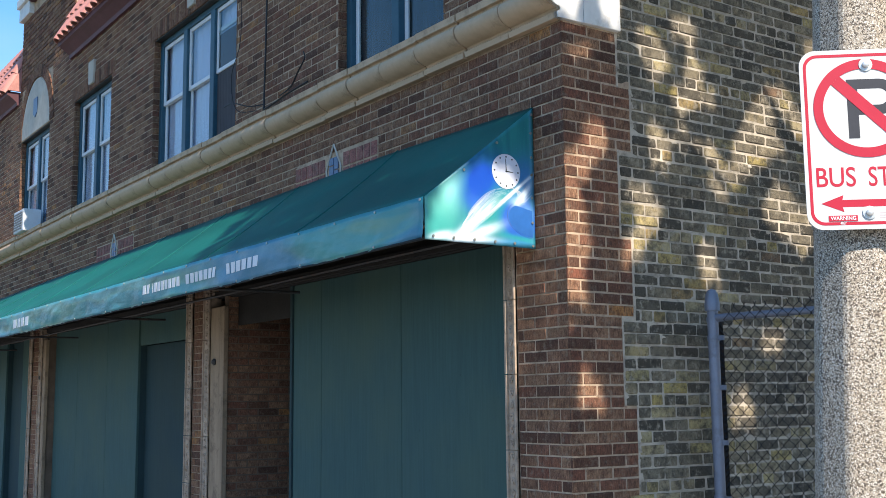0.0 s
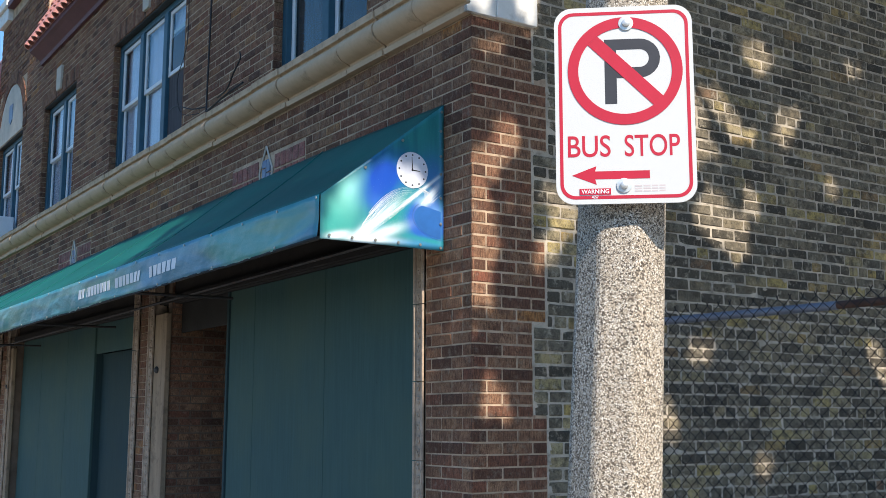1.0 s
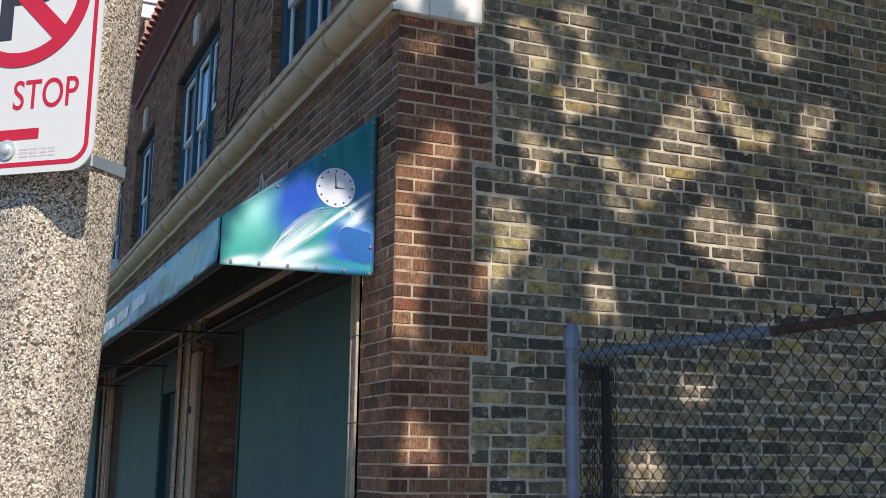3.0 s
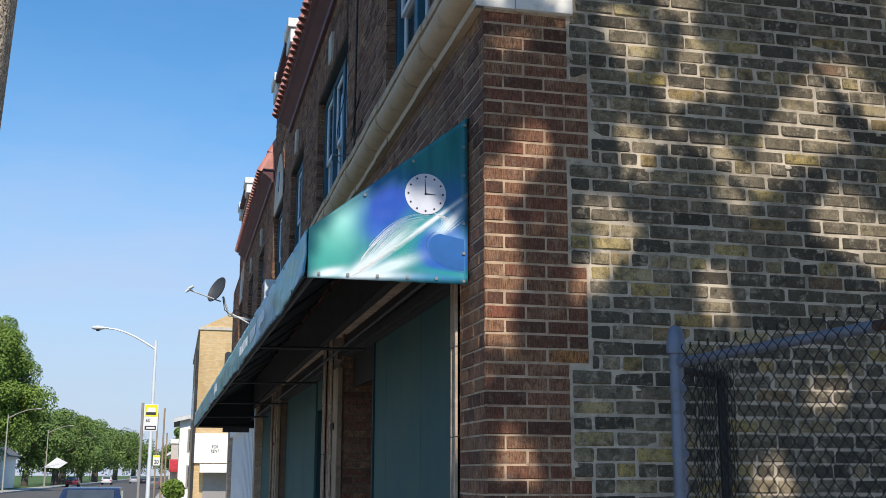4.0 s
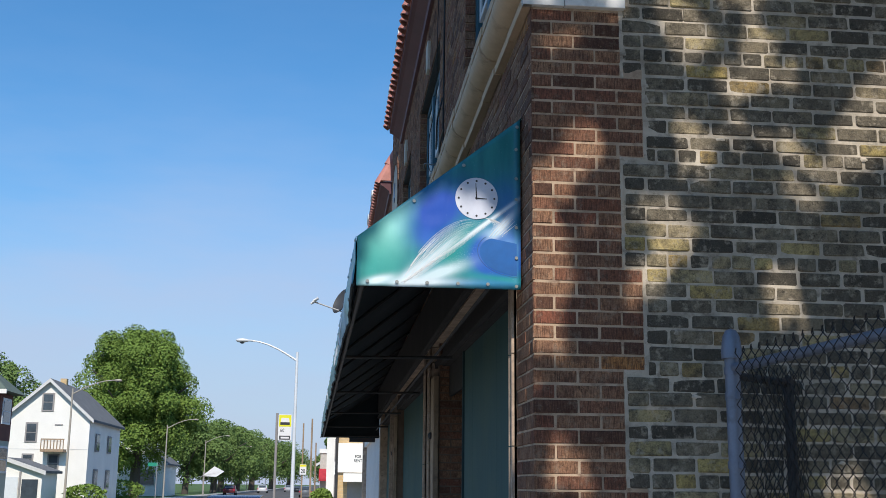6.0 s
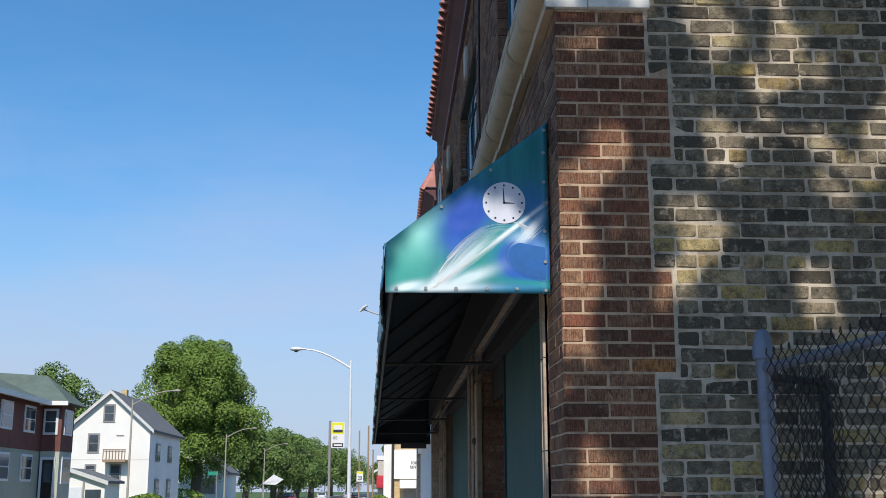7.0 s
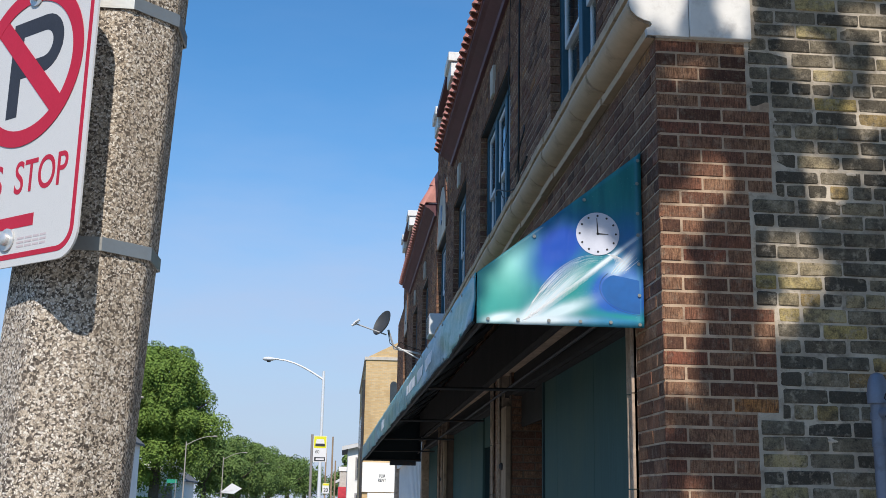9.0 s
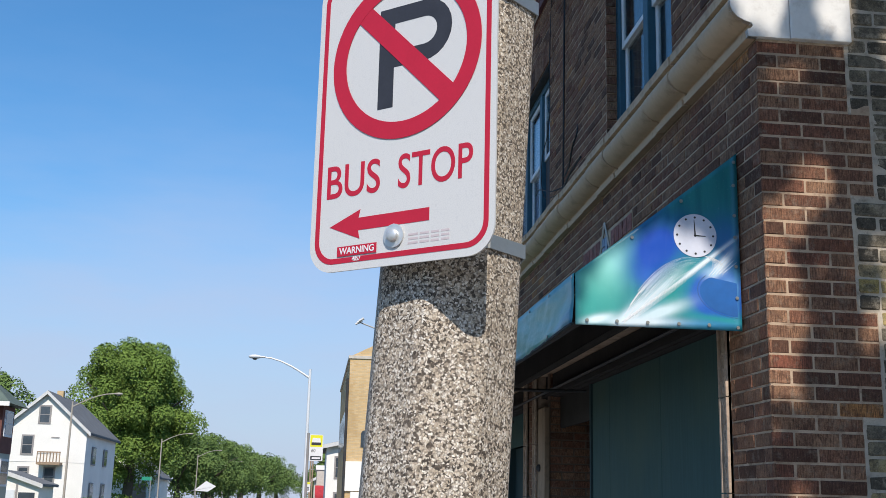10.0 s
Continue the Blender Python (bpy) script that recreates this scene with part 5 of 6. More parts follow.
cable([(4.235, 8.93, 4.36), (4.17, 9.1, 4.37), (4.12, 9.35, 4.45), (4.14, 9.6, 4.47)], 0.006, "loose black cable end before a window")
cable([(4.24, 9.42, 6.4), (4.225, 9.43, 5.7), (4.22, 9.42, 5.1), (4.17, 9.5, 4.75), (4.16, 9.36, 4.4), (4.2, 9.0, 4.31)], 0.004, "loose black cable looping before a window")
cable([(4.13, 8.4, 4.295), (4.11, 8.15, 4.31), (4.1, 8.0, 4.40), (4.12, 7.92, 4.5), (4.13, 7.96, 4.57)], 0.007, "black cable end curling over the band course")

# ---- street furniture ----


def street_lamp(x, y, height, reach, label, group="", rise=0.36, mat=None):
    mat = mat or M_LAMP
    lamp = thing("street_lamp", label, "street lamp", group, at=(x, y, 0))
    part("post", Shape().tube([(x, y, 0), (x, y, height)], 0.085, 10, 0.055), mat, lamp, smooth=True)
    sgn = 1 if reach > 0 else -1
    arm = [(x, y, height - 0.35)] + [(x + reach * q, y, height - 0.35 + abs(reach) * rise * math.sin(q * math.pi / 2)) for q in (0.12, 0.25, 0.4, 0.6, 0.8, 1.0)]
    part("arm", Shape().tube(arm, 0.045, 8, 0.03), mat, lamp, smooth=True)
    hx, hz = arm[-1][0], arm[-1][2]
    head = Shape().lathe([(0.0, -0.36), (0.045, -0.34), (0.055, -0.18), (0.10, -0.06), (0.125, 0.08), (0.10, 0.24), (0.05, 0.31), (0.0, 0.33)], (0, 0, 0), 14)
    m = Matrix.Translation((hx + sgn * 0.2, y, hz)) @ Matrix.Rotation(radians(90 * sgn), 4, "Y") @ Matrix.Diagonal((0.75, 1.2, 1.0, 1))
    head.v = [tuple(m @ Vector(p)) for p in head.v]
    hd = part("head", head, mat, lamp, smooth=True)
    part("lens", Shape().lathe([(0.0, -0.085), (0.06, -0.075), (0.11, -0.02), (0.11, 0.0), (0.0, 0.0)], (hx + sgn * 0.27, y, hz - 0.05), 14), M_PANE, hd, smooth=True)
    return lamp


street_lamp(1.95, 45.0, 6.85, -1.95, "tall aluminium street lamp beside the shops", rise=0.40)
for x, y, h in ((-13.5, 75.0, 7.6), (-13.2, 117.0, 7.4), (-13.0, 152.0, 7.2), (-13.0, 196.0, 7.2), (-13.0, 232.0, 7.6), (-13.0, 300.0, 7.6)):
    street_lamp(x, y, h, 2.6, "dull tan street lamp across the road", "street lamps across the road", mat=M_LAMP_DULL)

stop = thing("bus_stop_sign", "yellow and white bus stop sign on a post", "bus stop sign", at=(2.2, 26.2, 0))
part("post", Shape().tube([(2.12, 26.25, 0), (2.12, 26.25, 3.25)], 0.03, 8), M_GREY_TRIM, stop)
bm_ = Matrix(((1, 0, 0, 2.31), (0, 0, -1, 26.2), (0, 1, 0, 2.92), (0, 0, 0, 1)))
bp = part("plate", slab(rounded(0.31, 0.60, 0.02, 3), -0.004, 0.004, bm_), M_WHITE_SIGN, stop)
part("yellow_field", slab([(-0.14, 0.02), (0.14, 0.02), (0.14, 0.285), (-0.14, 0.285)], 0.004, 0.007, bm_), M_YELLOW, bp)
part("bus_shape", slab([(-0.10, 0.07), (0.10, 0.07), (0.10, 0.13), (0.085, 0.22), (-0.085, 0.22), (-0.10, 0.13)], 0.007, 0.010, bm_), M_WHITE_SIGN, bp, "white bus shape")
part("bus_base", slab([(-0.11, 0.06), (0.11, 0.06), (0.11, 0.12), (-0.11, 0.12)], 0.010, 0.013, bm_), M_SIGN_BLACK, bp)
letters("60", "lettering", M_SIGN_BLACK, bp, bm_ @ Matrix.Translation((-0.06, -0.07, 0.006)), 0.11, 0.9, 0, 0.001)
part("black_bar", slab([(-0.125, -0.28), (0.125, -0.28), (0.125, -0.19), (-0.125, -0.19)], 0.004, 0.007, bm_), M_SIGN_BLACK, bp)
part("white_bar", slab([(-0.09, -0.255), (0.10, -0.255), (0.10, -0.215), (-0.09, -0.215)], 0.007, 0.010, bm_), M_WHITE_SIGN, bp)

speed = thing("speed_sign", "white speed limit sign on a wooden utility post", "road sign", at=(1.95, 62.0, 0))
part("post", Shape().tube([(1.92, 62.1, 0), (1.92, 62.1, 4.9)], 0.04, 8), M_WOOD_OLD, speed)
sm2 = Matrix(((1, 0, 0, 1.97), (0, 0, -1, 62.0), (0, 1, 0, 2.4), (0, 0, 0, 1)))
sp = part("plate", slab(rounded(0.36, 0.55, 0.03, 3), -0.004, 0.004, sm2), M_WHITE_SIGN, speed)
part("yellow_field", slab([(-0.17, 0.15), (0.17, 0.15), (0.17, 0.26), (-0.17, 0.26)], 0.004, 0.008, sm2), M_YELLOW, sp)
letters("20", "lettering", M_SIGN_BLACK, sp, sm2 @ Matrix.Translation((0, -0.1, 0.006)), 0.3, 0.8, 0.005, 0.002)
for x, y, h in ((2.05, 84.0, 6.4), (2.2, 100.0, 5.2)):
    up = thing("utility_pole", "grey wooden utility pole by the kerb", "utility pole", "utility poles", at=(x, y, 0))
    part("post", Shape().tube([(x, y, 0), (x, y, h)], 0.075, 8, 0.06), M_WOOD_OLD, up)

street_sign = thing("street_name_sign", "green street name sign on a post", "street sign", at=(-13.6, 115.0, 0))
part("post", Shape().tube([(-13.7, 115, 0), (-13.7, 115, 3.6)], 0.04), M_GREY_TRIM, street_sign)
part("blade", Shape().box(-14.6, -13.6, 114.98, 115.02, 3.2, 3.55), M_GREEN_SIGN, street_sign)
white_board = thing("back_of_sign", "white lozenge shaped board on a post", "sign", at=(-11.9, 150, 0))
part("board", Shape().add([(-13.4 + a, 150 + o, 3.0 + b) for o in (0, 0.05) for a, b in ((0.3, -0.55), (1.9, 0.75), (3.2, 0.1), (2.2, -0.6), (0.2, -0.5))], [(0, 1, 2, 3, 4), (9, 8, 7, 6, 5)] + [(i, (i + 1) % 5, 5 + (i + 1) % 5, 5 + i) for i in range(5)]), M_WHITE_SIGN, white_board)
part("post", Shape().tube([(-12.9, 150.1, 0), (-12.9, 150.1, 3.0)], 0.05), M_GREY_TRIM, white_board)

# ---- houses across the road ----


def far_window(x0, x1, y0, y1, z0, z1, parent, facing, trim):
    """A framed window on a wall that faces -y or +x."""
    e = 0.12
    w = Shape()
    if facing == "y":
        w.box(x0 - e, x1 + e, y0 - 0.06, y0 + 0.02, z0 - e, z1 + e)
        win = part("window", w, trim, parent)
        part("pane", Shape().box(x0, x1, y0 - 0.075, y0 - 0.062, z0, (z0 + z1) / 2 - 0.03), M_PANE, win)
        part("pane", Shape().box(x0, x1, y0 - 0.075, y0 - 0.062, (z0 + z1) / 2 + 0.03, z1), M_PANE, win)
    else:
        w.box(x0 - 0.02, x0 + 0.06, y0 - e, y1 + e, z0 - e, z1 + e)
        win = part("window", w, trim, parent)
        part("pane", Shape().box(x0 + 0.062, x0 + 0.075, y0, y1, z0, (z0 + z1) / 2 - 0.03), M_PANE, win)
        part("pane", Shape().box(x0 + 0.062, x0 + 0.075, y0, y1, (z0 + z1) / 2 + 0.03, z1), M_PANE, win)


M_VERGE = surface("pale grey verge paint", (0.62, 0.61, 0.59), 0.7, var=0.1)


def gable_house(name, x0, x1, y0, y1, eave, peak, wall, roof, label, over=0.45):
    h = thing(name, label, "house", at=((x0 + x1) / 2, y0, 0))
    m = (x0 + x1) / 2
    s = Shape()
    out = [(x0, 0), (x1, 0), (x1, eave), (m, peak), (x0, eave)]
    n = 5
    s.add([(a, yy, b) for yy in (y0, y1) for a, b in out], [tuple(range(n)), tuple(range(2 * n - 1, n - 1, -1))] + [(i, (i + 1) % n, n + (i + 1) % n, n + i) for i in range(n)])
    part("wall", s, wall, h)
    k = (peak - eave) / (m - x0)
    for sg, xe in ((-1, x0), (1, x1)):
        r = Shape()
        lo = (xe + sg * over, eave - over * k)
        r.add([(a, yy, b + o) for yy in (y0 - over, y1 + over) for o in (0.02, 0.2) for a, b in (lo, (m, peak))], [(0, 1, 5, 4), (2, 6, 7, 3), (0, 2, 3, 1), (4, 5, 7, 6), (0, 4, 6, 2), (1, 3, 7, 5)])
        part("roof", r, roof, h, "shingled roof slope")
        v = Shape()
        v.add([(a, yy, b + o) for yy in (y0 - over - 0.05, y0 - over - 0.005) for o in (-0.1, 0.19) for a, b in (lo, (m, peak))], [(0, 1, 5, 4), (2, 6, 7, 3), (0, 2, 3, 1), (4, 5, 7, 6), (0, 4, 6, 2), (1, 3, 7, 5)])
        part("verge_board", v, M_VERGE, h)
    return h


white_house = gable_house("house", -21.75, -15.35, 90.0, 103.0, 6.5, 9.35, M_WHITE_PAINT, M_ROOF_GREY, "white two storey house with a grey gable roof", 0.35)
for a, b, c, d in ((-19.0, -18.3, 7.1, 8.3), (-20.1, -19.4, 4.7, 6.0), (-18.25, -17.6, 2.4, 3.6), (-20.2, -19.55, 3.0, 3.6)):
    far_window(a, b, 90.0, 90.0, c, d, white_house, "y", M_GREY_TRIM)
for yy in (92.5, 97.5):
    for c, d in ((4.1, 5.3), (1.2, 2.5)):
        far_window(-15.3, -15.3, yy, yy + 1.2, c, d, white_house, "x", M_GREY_TRIM)
part("chimney", Shape().box(-18.9, -18.4, 94.4, 95.0, 8.8, 9.95), M_YELLOW_BRICK, white_house, "tan brick chimney")
balcony = Shape().box(-18.75, -17.0, 89.0, 89.99, 3.85, 4.05)
for i in range(8):
    balcony.box(-18.75 + i * 0.24, -18.69 + i * 0.24, 89.0, 89.08, 4.05, 4.75)
balcony.box(-18.75, -17.0, 89.0, 89.08, 4.75, 4.85)
part("balcony", balcony, M_WOOD_OLD, white_house, "weathered wooden balcony")
part("balcony_panel", Shape().box(-18.66, -17.08, 89.1, 89.14, 4.06, 4.7), M_WHITE_PAINT, white_house, "pale panel behind the balcony rail")
part("siding_joint", Shape().box(-21.75, -15.35, 89.975, 89.998, 4.06, 4.085), M_VERGE, white_house)
part("wall_vent", Shape().box(-18.0, -17.4, 89.95, 89.998, 5.92, 6.0), M_GREY_TRIM, white_house)

garage = gable_house("garage", -21.4, -16.6, 81.6, 86.0, 2.25, 3.05, M_WHITE_PAINT, M_ROOF_GREY, "low white garage with a grey roof", 0.3)
part("garage_door", Shape().box(-19.9, -18.2, 81.54, 81.59, 0, 1.9), M_SASH, garage, "pale garage door")
# Flat panel in place of an opening; its dark colour is the shade inside.
part("garage_door", Shape().box(-17.95, -16.85, 81.54, 81.59, 0, 1.75), M_PANE, garage, "dark panel standing for the shaded open bay")
part("corner_board", Shape().box(-18.15, -18.02, 81.52, 81.59, 0, 2.3), M_GREY_TRIM, garage)

brown = thing("house", "brown shingled duplex over sage siding", "house", at=(-19, 60, 0))
part("wall", Shape().box(-27, -15.3, 50.0, 65.8, 0, 3.75), M_SAGE, brown, "sage lower storey")
part("wall", Shape().box(-27.05, -15.25, 49.95, 65.85, 3.752, 6.3), M_SHINGLE, brown, "red brown shingled upper storey")
part("bay", Shape().box(-15.24, -14.22, 61.6, 63.9, 0, 3.75), M_SAGE, brown, "sage lower storey of the bay")
part("bay", Shape().box(-15.24, -14.2, 61.58, 63.92, 3.752, 6.25), M_SHINGLE, brown, "red brown shingled upper bay")
for i in range(22):
    z = 0.25 + i * 0.16
    part("clapboard", Shape().box(-15.3, -15.27, 50.0, 61.58, z, z + 0.015), M_SAGE, brown)
rf = Shape().add([(-27.8, 49.0, 6.303), (-14.75, 49.0, 6.303), (-14.75, 66.6, 6.303), (-27.8, 66.6, 6.303), (-20.8, 55, 8.7), (-20.3, 61, 8.7)], [(0, 1, 4), (1, 2, 5, 4), (2, 3, 5), (3, 0, 4, 5), (0, 3, 2, 1)])
part("roof", rf, M_ROOF_GREEN, brown, "grey green hipped roof")
bay_roof = Shape().add([(-19, 61, 6.31), (-13.7, 61, 6.31), (-13.7, 64.8, 6.31), (-19, 64.8, 6.31), (-15.7, 63.4, 8.0), (-19, 63.4, 8.2)], [(0, 1, 4, 5), (1, 2, 4), (2, 3, 5, 4), (0, 5, 3), (0, 3, 2, 1)])
part("roof", bay_roof, M_ROOF_GREEN, brown, "grey green hipped bay roof")
part("gutter", Shape().box(-15.6, -13.75, 60.9, 61.0, 6.17, 6.4), M_WHITE_PAINT, brown, "white gutter board")
part("gutter", Shape().box(-14.75, -14.6, 49.0, 60.88, 6.15, 6.4), M_WHITE_PAINT, brown, "white gutter board")
far_window(-15.05, -14.5, 61.58, 61.58, 4.75, 5.9, brown, "y", M_SASH)
for c, d in ((4.75, 5.9), (2.15, 3.35)):
    far_window(-14.2, -14.2, 62.1, 63.4, c, d, brown, "x", M_SASH)
for yy in (52.0, 55.0, 58.6):
    far_window(-15.25, -15.25, yy, yy + 1.5, 4.75, 5.9, brown, "x", M_SASH)
    far_window(-15.27, -15.27, yy, yy + 1.5, 2.25, 3.4, brown, "x", M_SASH)
door = part("door", Shape().box(-15.08, -14.5, 61.54, 61.598, 0.8, 3.3), M_WOOD_DARK, brown, "dark door in a white frame")
for x0, x1, z0, z1 in ((-15.2, -15.082, 0.8, 3.45), (-14.498, -14.4, 0.8, 3.45), (-15.08, -14.5, 3.302, 3.45)):
    part("frame", Shape().box(x0, x1, 61.52, 61.598, z0, z1), M_SASH, door)
part("pane", Shape().box(-14.98, -14.6, 61.525, 61.538, 2.1, 3.1), M_PANE, door)
stairs = Shape()
for i in range(3):
    stairs.box(-15.2, -13.4 - i * 0.3, 60.2, 61.3, i * 0.17, (i + 1) * 0.17)
part("steps", stairs, M_WOOD_OLD, brown, "wooden steps")

grey_house = gable_house("house", -24, -16.4, 139, 150, 4.0, 6.9, M_WHITE_PAINT, M_ROOF_GREY, "pale house half hidden behind the big tree")
far_window(-19.2, -17.6, 139, 139, 1.4, 3.0, grey_house, "y", M_GREY_TRIM)

# ---- shops further along ----
tan = thing("building", "tan brick building with an arched window and white lower wall", "building", at=(5, 55, 0))
YB = 55.0
part("wall", Shape().box(3.82, 14, YB, YB + 18, 0, 8.6), M_YELLOW_BRICK, tan, "tan brick wall")
part("coping", Shape().box(3.75, 14, YB - 0.06, YB + 18, 8.602, 8.75), M_STONE, tan)
part("gable", Shape().add([(3.92, YB + o, 8.752) for o in (0, 0.3)] + [(6.17, YB + o, 8.752) for o in (0, 0.3)] + [(6.17, YB + o, 9.9) for o in (0, 0.3)] + [(5.37, YB + o, 9.5) for o in (0, 0.3)], [(0, 2, 4, 6), (7, 5, 3, 1), (0, 1, 3, 2), (2, 3, 5, 4), (4, 5, 7, 6), (6, 7, 1, 0)]), M_YELLOW_BRICK, tan)
part("lower_wall", Shape().box(3.77, 14, YB - 0.12, YB - 0.002, 2.2, 3.6), M_WHITE_PAINT, tan, "white painted wall")
part("canopy", Shape().box(4.07, 6.27, YB - 0.9, YB - 0.13, 1.75, 2.15), M_WHITE_PAINT, tan, "white canopy")
part("door", Shape().box(4.27, 5.47, YB - 0.06, YB - 0.003, 0, 1.75), M_GREY_TRIM, tan, "grey door")
for zc, hh in ((4.3, 1.0), (5.8, 2.6)):
    arch = [(4.67 + 0.18 * math.cos(math.pi * i / 10) + (0.0 if zc < 5 else 0.55), zc + hh * 0.6 + 0.2 * math.sin(math.pi * i / 10)) for i in range(11)] + [(4.49 + (0.0 if zc < 5 else 0.55), zc), (4.85 + (0.0 if zc < 5 else 0.55), zc)]
    nn = len(arch)
    s = Shape().add([(a, yy, b) for yy in (YB - 0.05, YB + 0.02) for a, b in arch], [tuple(range(nn)), tuple(range(2 * nn - 1, nn - 1, -1))] + [(i, (i + 1) % nn, nn + (i + 1) % nn, nn + i) for i in range(nn)])
    part("window", s, M_PANE, tan, "arched window")
part("drainpipe", Shape().tube([(3.74, YB - 0.1, 0), (3.74, YB - 0.1, 7.6)], 0.07), M_STEEL_DARK, tan)
for i in range(7):
    part("window", Shape().box(3.77, 3.83, YB + 1.5 + i * 2.3, YB + 2.6 + i * 2.3, 4.5, 6.3), M_PANE, tan)
letters("FOR", "lettering", M_SIGN_BLACK, tan, Matrix(((1, 0, 0, 4.77), (0, 0, -1, YB - 0.125), (0, 1, 0, 2.95), (0, 0, 0, 1))), 0.2, 0.8, 0.004, 0.003)
letters("RENT", "lettering", M_SIGN_BLACK, tan, Matrix(((1, 0, 0, 4.77), (0, 0, -1, YB - 0.125), (0, 1, 0, 2.75), (0, 0, 0, 1))), 0.2, 0.8, 0.004, 0.003)

far_shop = gable_house("house", 3.2, 10, 84, 96, 5.6, 6.4, M_WHITE_PAINT, M_ROOF_GREY, "white gabled house beyond the shops")
for c, d in ((3.4, 4.8), (0.8, 2.2)):
    far_window(3.9, 4.7, 84, 84, c, d, far_shop, "y", M_GREY_TRIM)
red_shop = thing("building", "low shop with a red awning", "building", at=(4, 104, 0))
part("wall", Shape().box(2.6, 12, 104, 116, 0, 4.4), M_STONE, red_shop)
part("parapet", Shape().box(2.5, 12, 103.9, 116, 4.402, 4.8), M_WHITE_PAINT, red_shop)
part("awning", Shape().add([(x, y, z) for y in (102.6, 103.98) for x in (2.5, 5.5) for z in ((1.9, 2.1) if y < 103 else (1.9, 3.0))], [(0, 1, 3, 2), (4, 6, 7, 5), (0, 4, 5, 1), (2, 3, 7, 6), (1, 5, 7, 3), (0, 2, 6, 4)]), surface("red canvas", (0.42, 0.03, 0.04), 0.7), red_shop, "red canvas awning")
grey_shop = gable_house("house", 2.4, 8, 128, 140, 3.9, 5.4, M_STONE, M_ROOF_GREY, "pale house far along the road")

# plain unseen block closing the lot, added to keep low sky off the wall
sky_block = thing("building", "unseen plain tan brick block cutting low sky light", "building", at=(16, -14, 0))
part("wall", Shape().box(6.0, 26, -26, -14, 0, 8.5), M_YELLOW_BRICK, sky_block)
part("coping", Shape().box(5.9, 26.1, -26.1, -13.9, 8.502, 8.75), M_STONE, sky_block)

# ---- cars ----


def car(x, y, paint, label, away=True):
    c = thing("car", label, "car", "cars on the road", at=(x, y, -0.12))
    z = -0.12
    sgn = 1
    prof = [(-2.2, 0.35), (-2.25, 0.6), (-2.15, 0.88), (-1.75, 0.95), (-1.25, 1.38), (0.35, 1.42), (1.15, 0.98), (2.05, 0.85), (2.2, 0.6), (2.15, 0.35)]
    s = Shape()
    n = len(prof)
    for dx, k in ((-0.86, 0.97), (-0.78, 1.0), (0.78, 1.0), (0.86, 0.97)):
        s.v += [(x + dx * (1 if b < 0.96 else 0.84), y + a * k, z + (b if b < 0.96 else 0.96 + (b - 0.96) * 1.0)) for a, b in prof]
    for q in range(3):
        s.f += [(q * n + i, q * n + (i + 1) % n, (q + 1) * n + (i + 1) % n, (q + 1) * n + i) for i in range(n)]
    s.f += [tuple(range(n)), tuple(range(4 * n - 1, 3 * n - 1, -1))]
    part("body", s, paint, c, smooth=True)
    part("rear_window", Shape().add([(x + dx, y + a, z + b) for dx in (-0.6, 0.6) for a, b in ((-1.73, 1.0), (-1.32, 1.34), (-1.34, 1.36), (-1.76, 1.02))], [(0, 1, 2, 3), (7, 6, 5, 4), (0, 4, 5, 1), (2, 6, 7, 3), (1, 5, 6, 2), (0, 3, 7, 4)]), M_PANE, c)
    for dx in (-0.74, 0.74):
        part("side_window", Shape().box(x + dx - 0.012, x + dx + 0.012, y - 1.15, y + 0.55, z + 1.0, z + 1.32), M_PANE, c)
        part("tail_light", Shape().box(x + dx - 0.12, x + dx + 0.08, y - 2.24, y - 2.1, z + 0.66, z + 0.84), M_SIGN_RED, c)
        for dy in (-1.4, 1.35):
            part("wheel", Shape().lathe([(0.0, -0.1), (0.3, -0.1), (0.32, -0.06), (0.32, 0.06), (0.3, 0.1), (0.0, 0.1)], (x + dx * 1.05, y + dy, z + 0.32), 16, Matrix.Rotation(radians(90), 4, "Y")), M_RUBBER, c)
    return c


def paint(name, col):
    return surface(name, col, 0.25, 0.2, var=0.04, fine=20, bump=0.0, spec=0.6)


car(0.75, 33.0, paint("navy car paint", (0.03, 0.045, 0.10)), "dark blue car parked by the kerb")
car(-1.6, 190.0, paint("black car paint", (0.015, 0.015, 0.017)), "black car driving down the road")
car(-4.8, 240.0, paint("silver car paint", (0.45, 0.46, 0.48)), "silver car down the road")
car(-8.5, 210.0, paint("white car paint", (0.7, 0.7, 0.7)), "white car down the road")
car(0.5, 150.0, paint("grey car paint", (0.15, 0.16, 0.17)), "grey car parked by the kerb")
car(-11.0, 170.0, paint("dark red car paint", (0.12, 0.02, 0.02)), "dark car parked across the road")

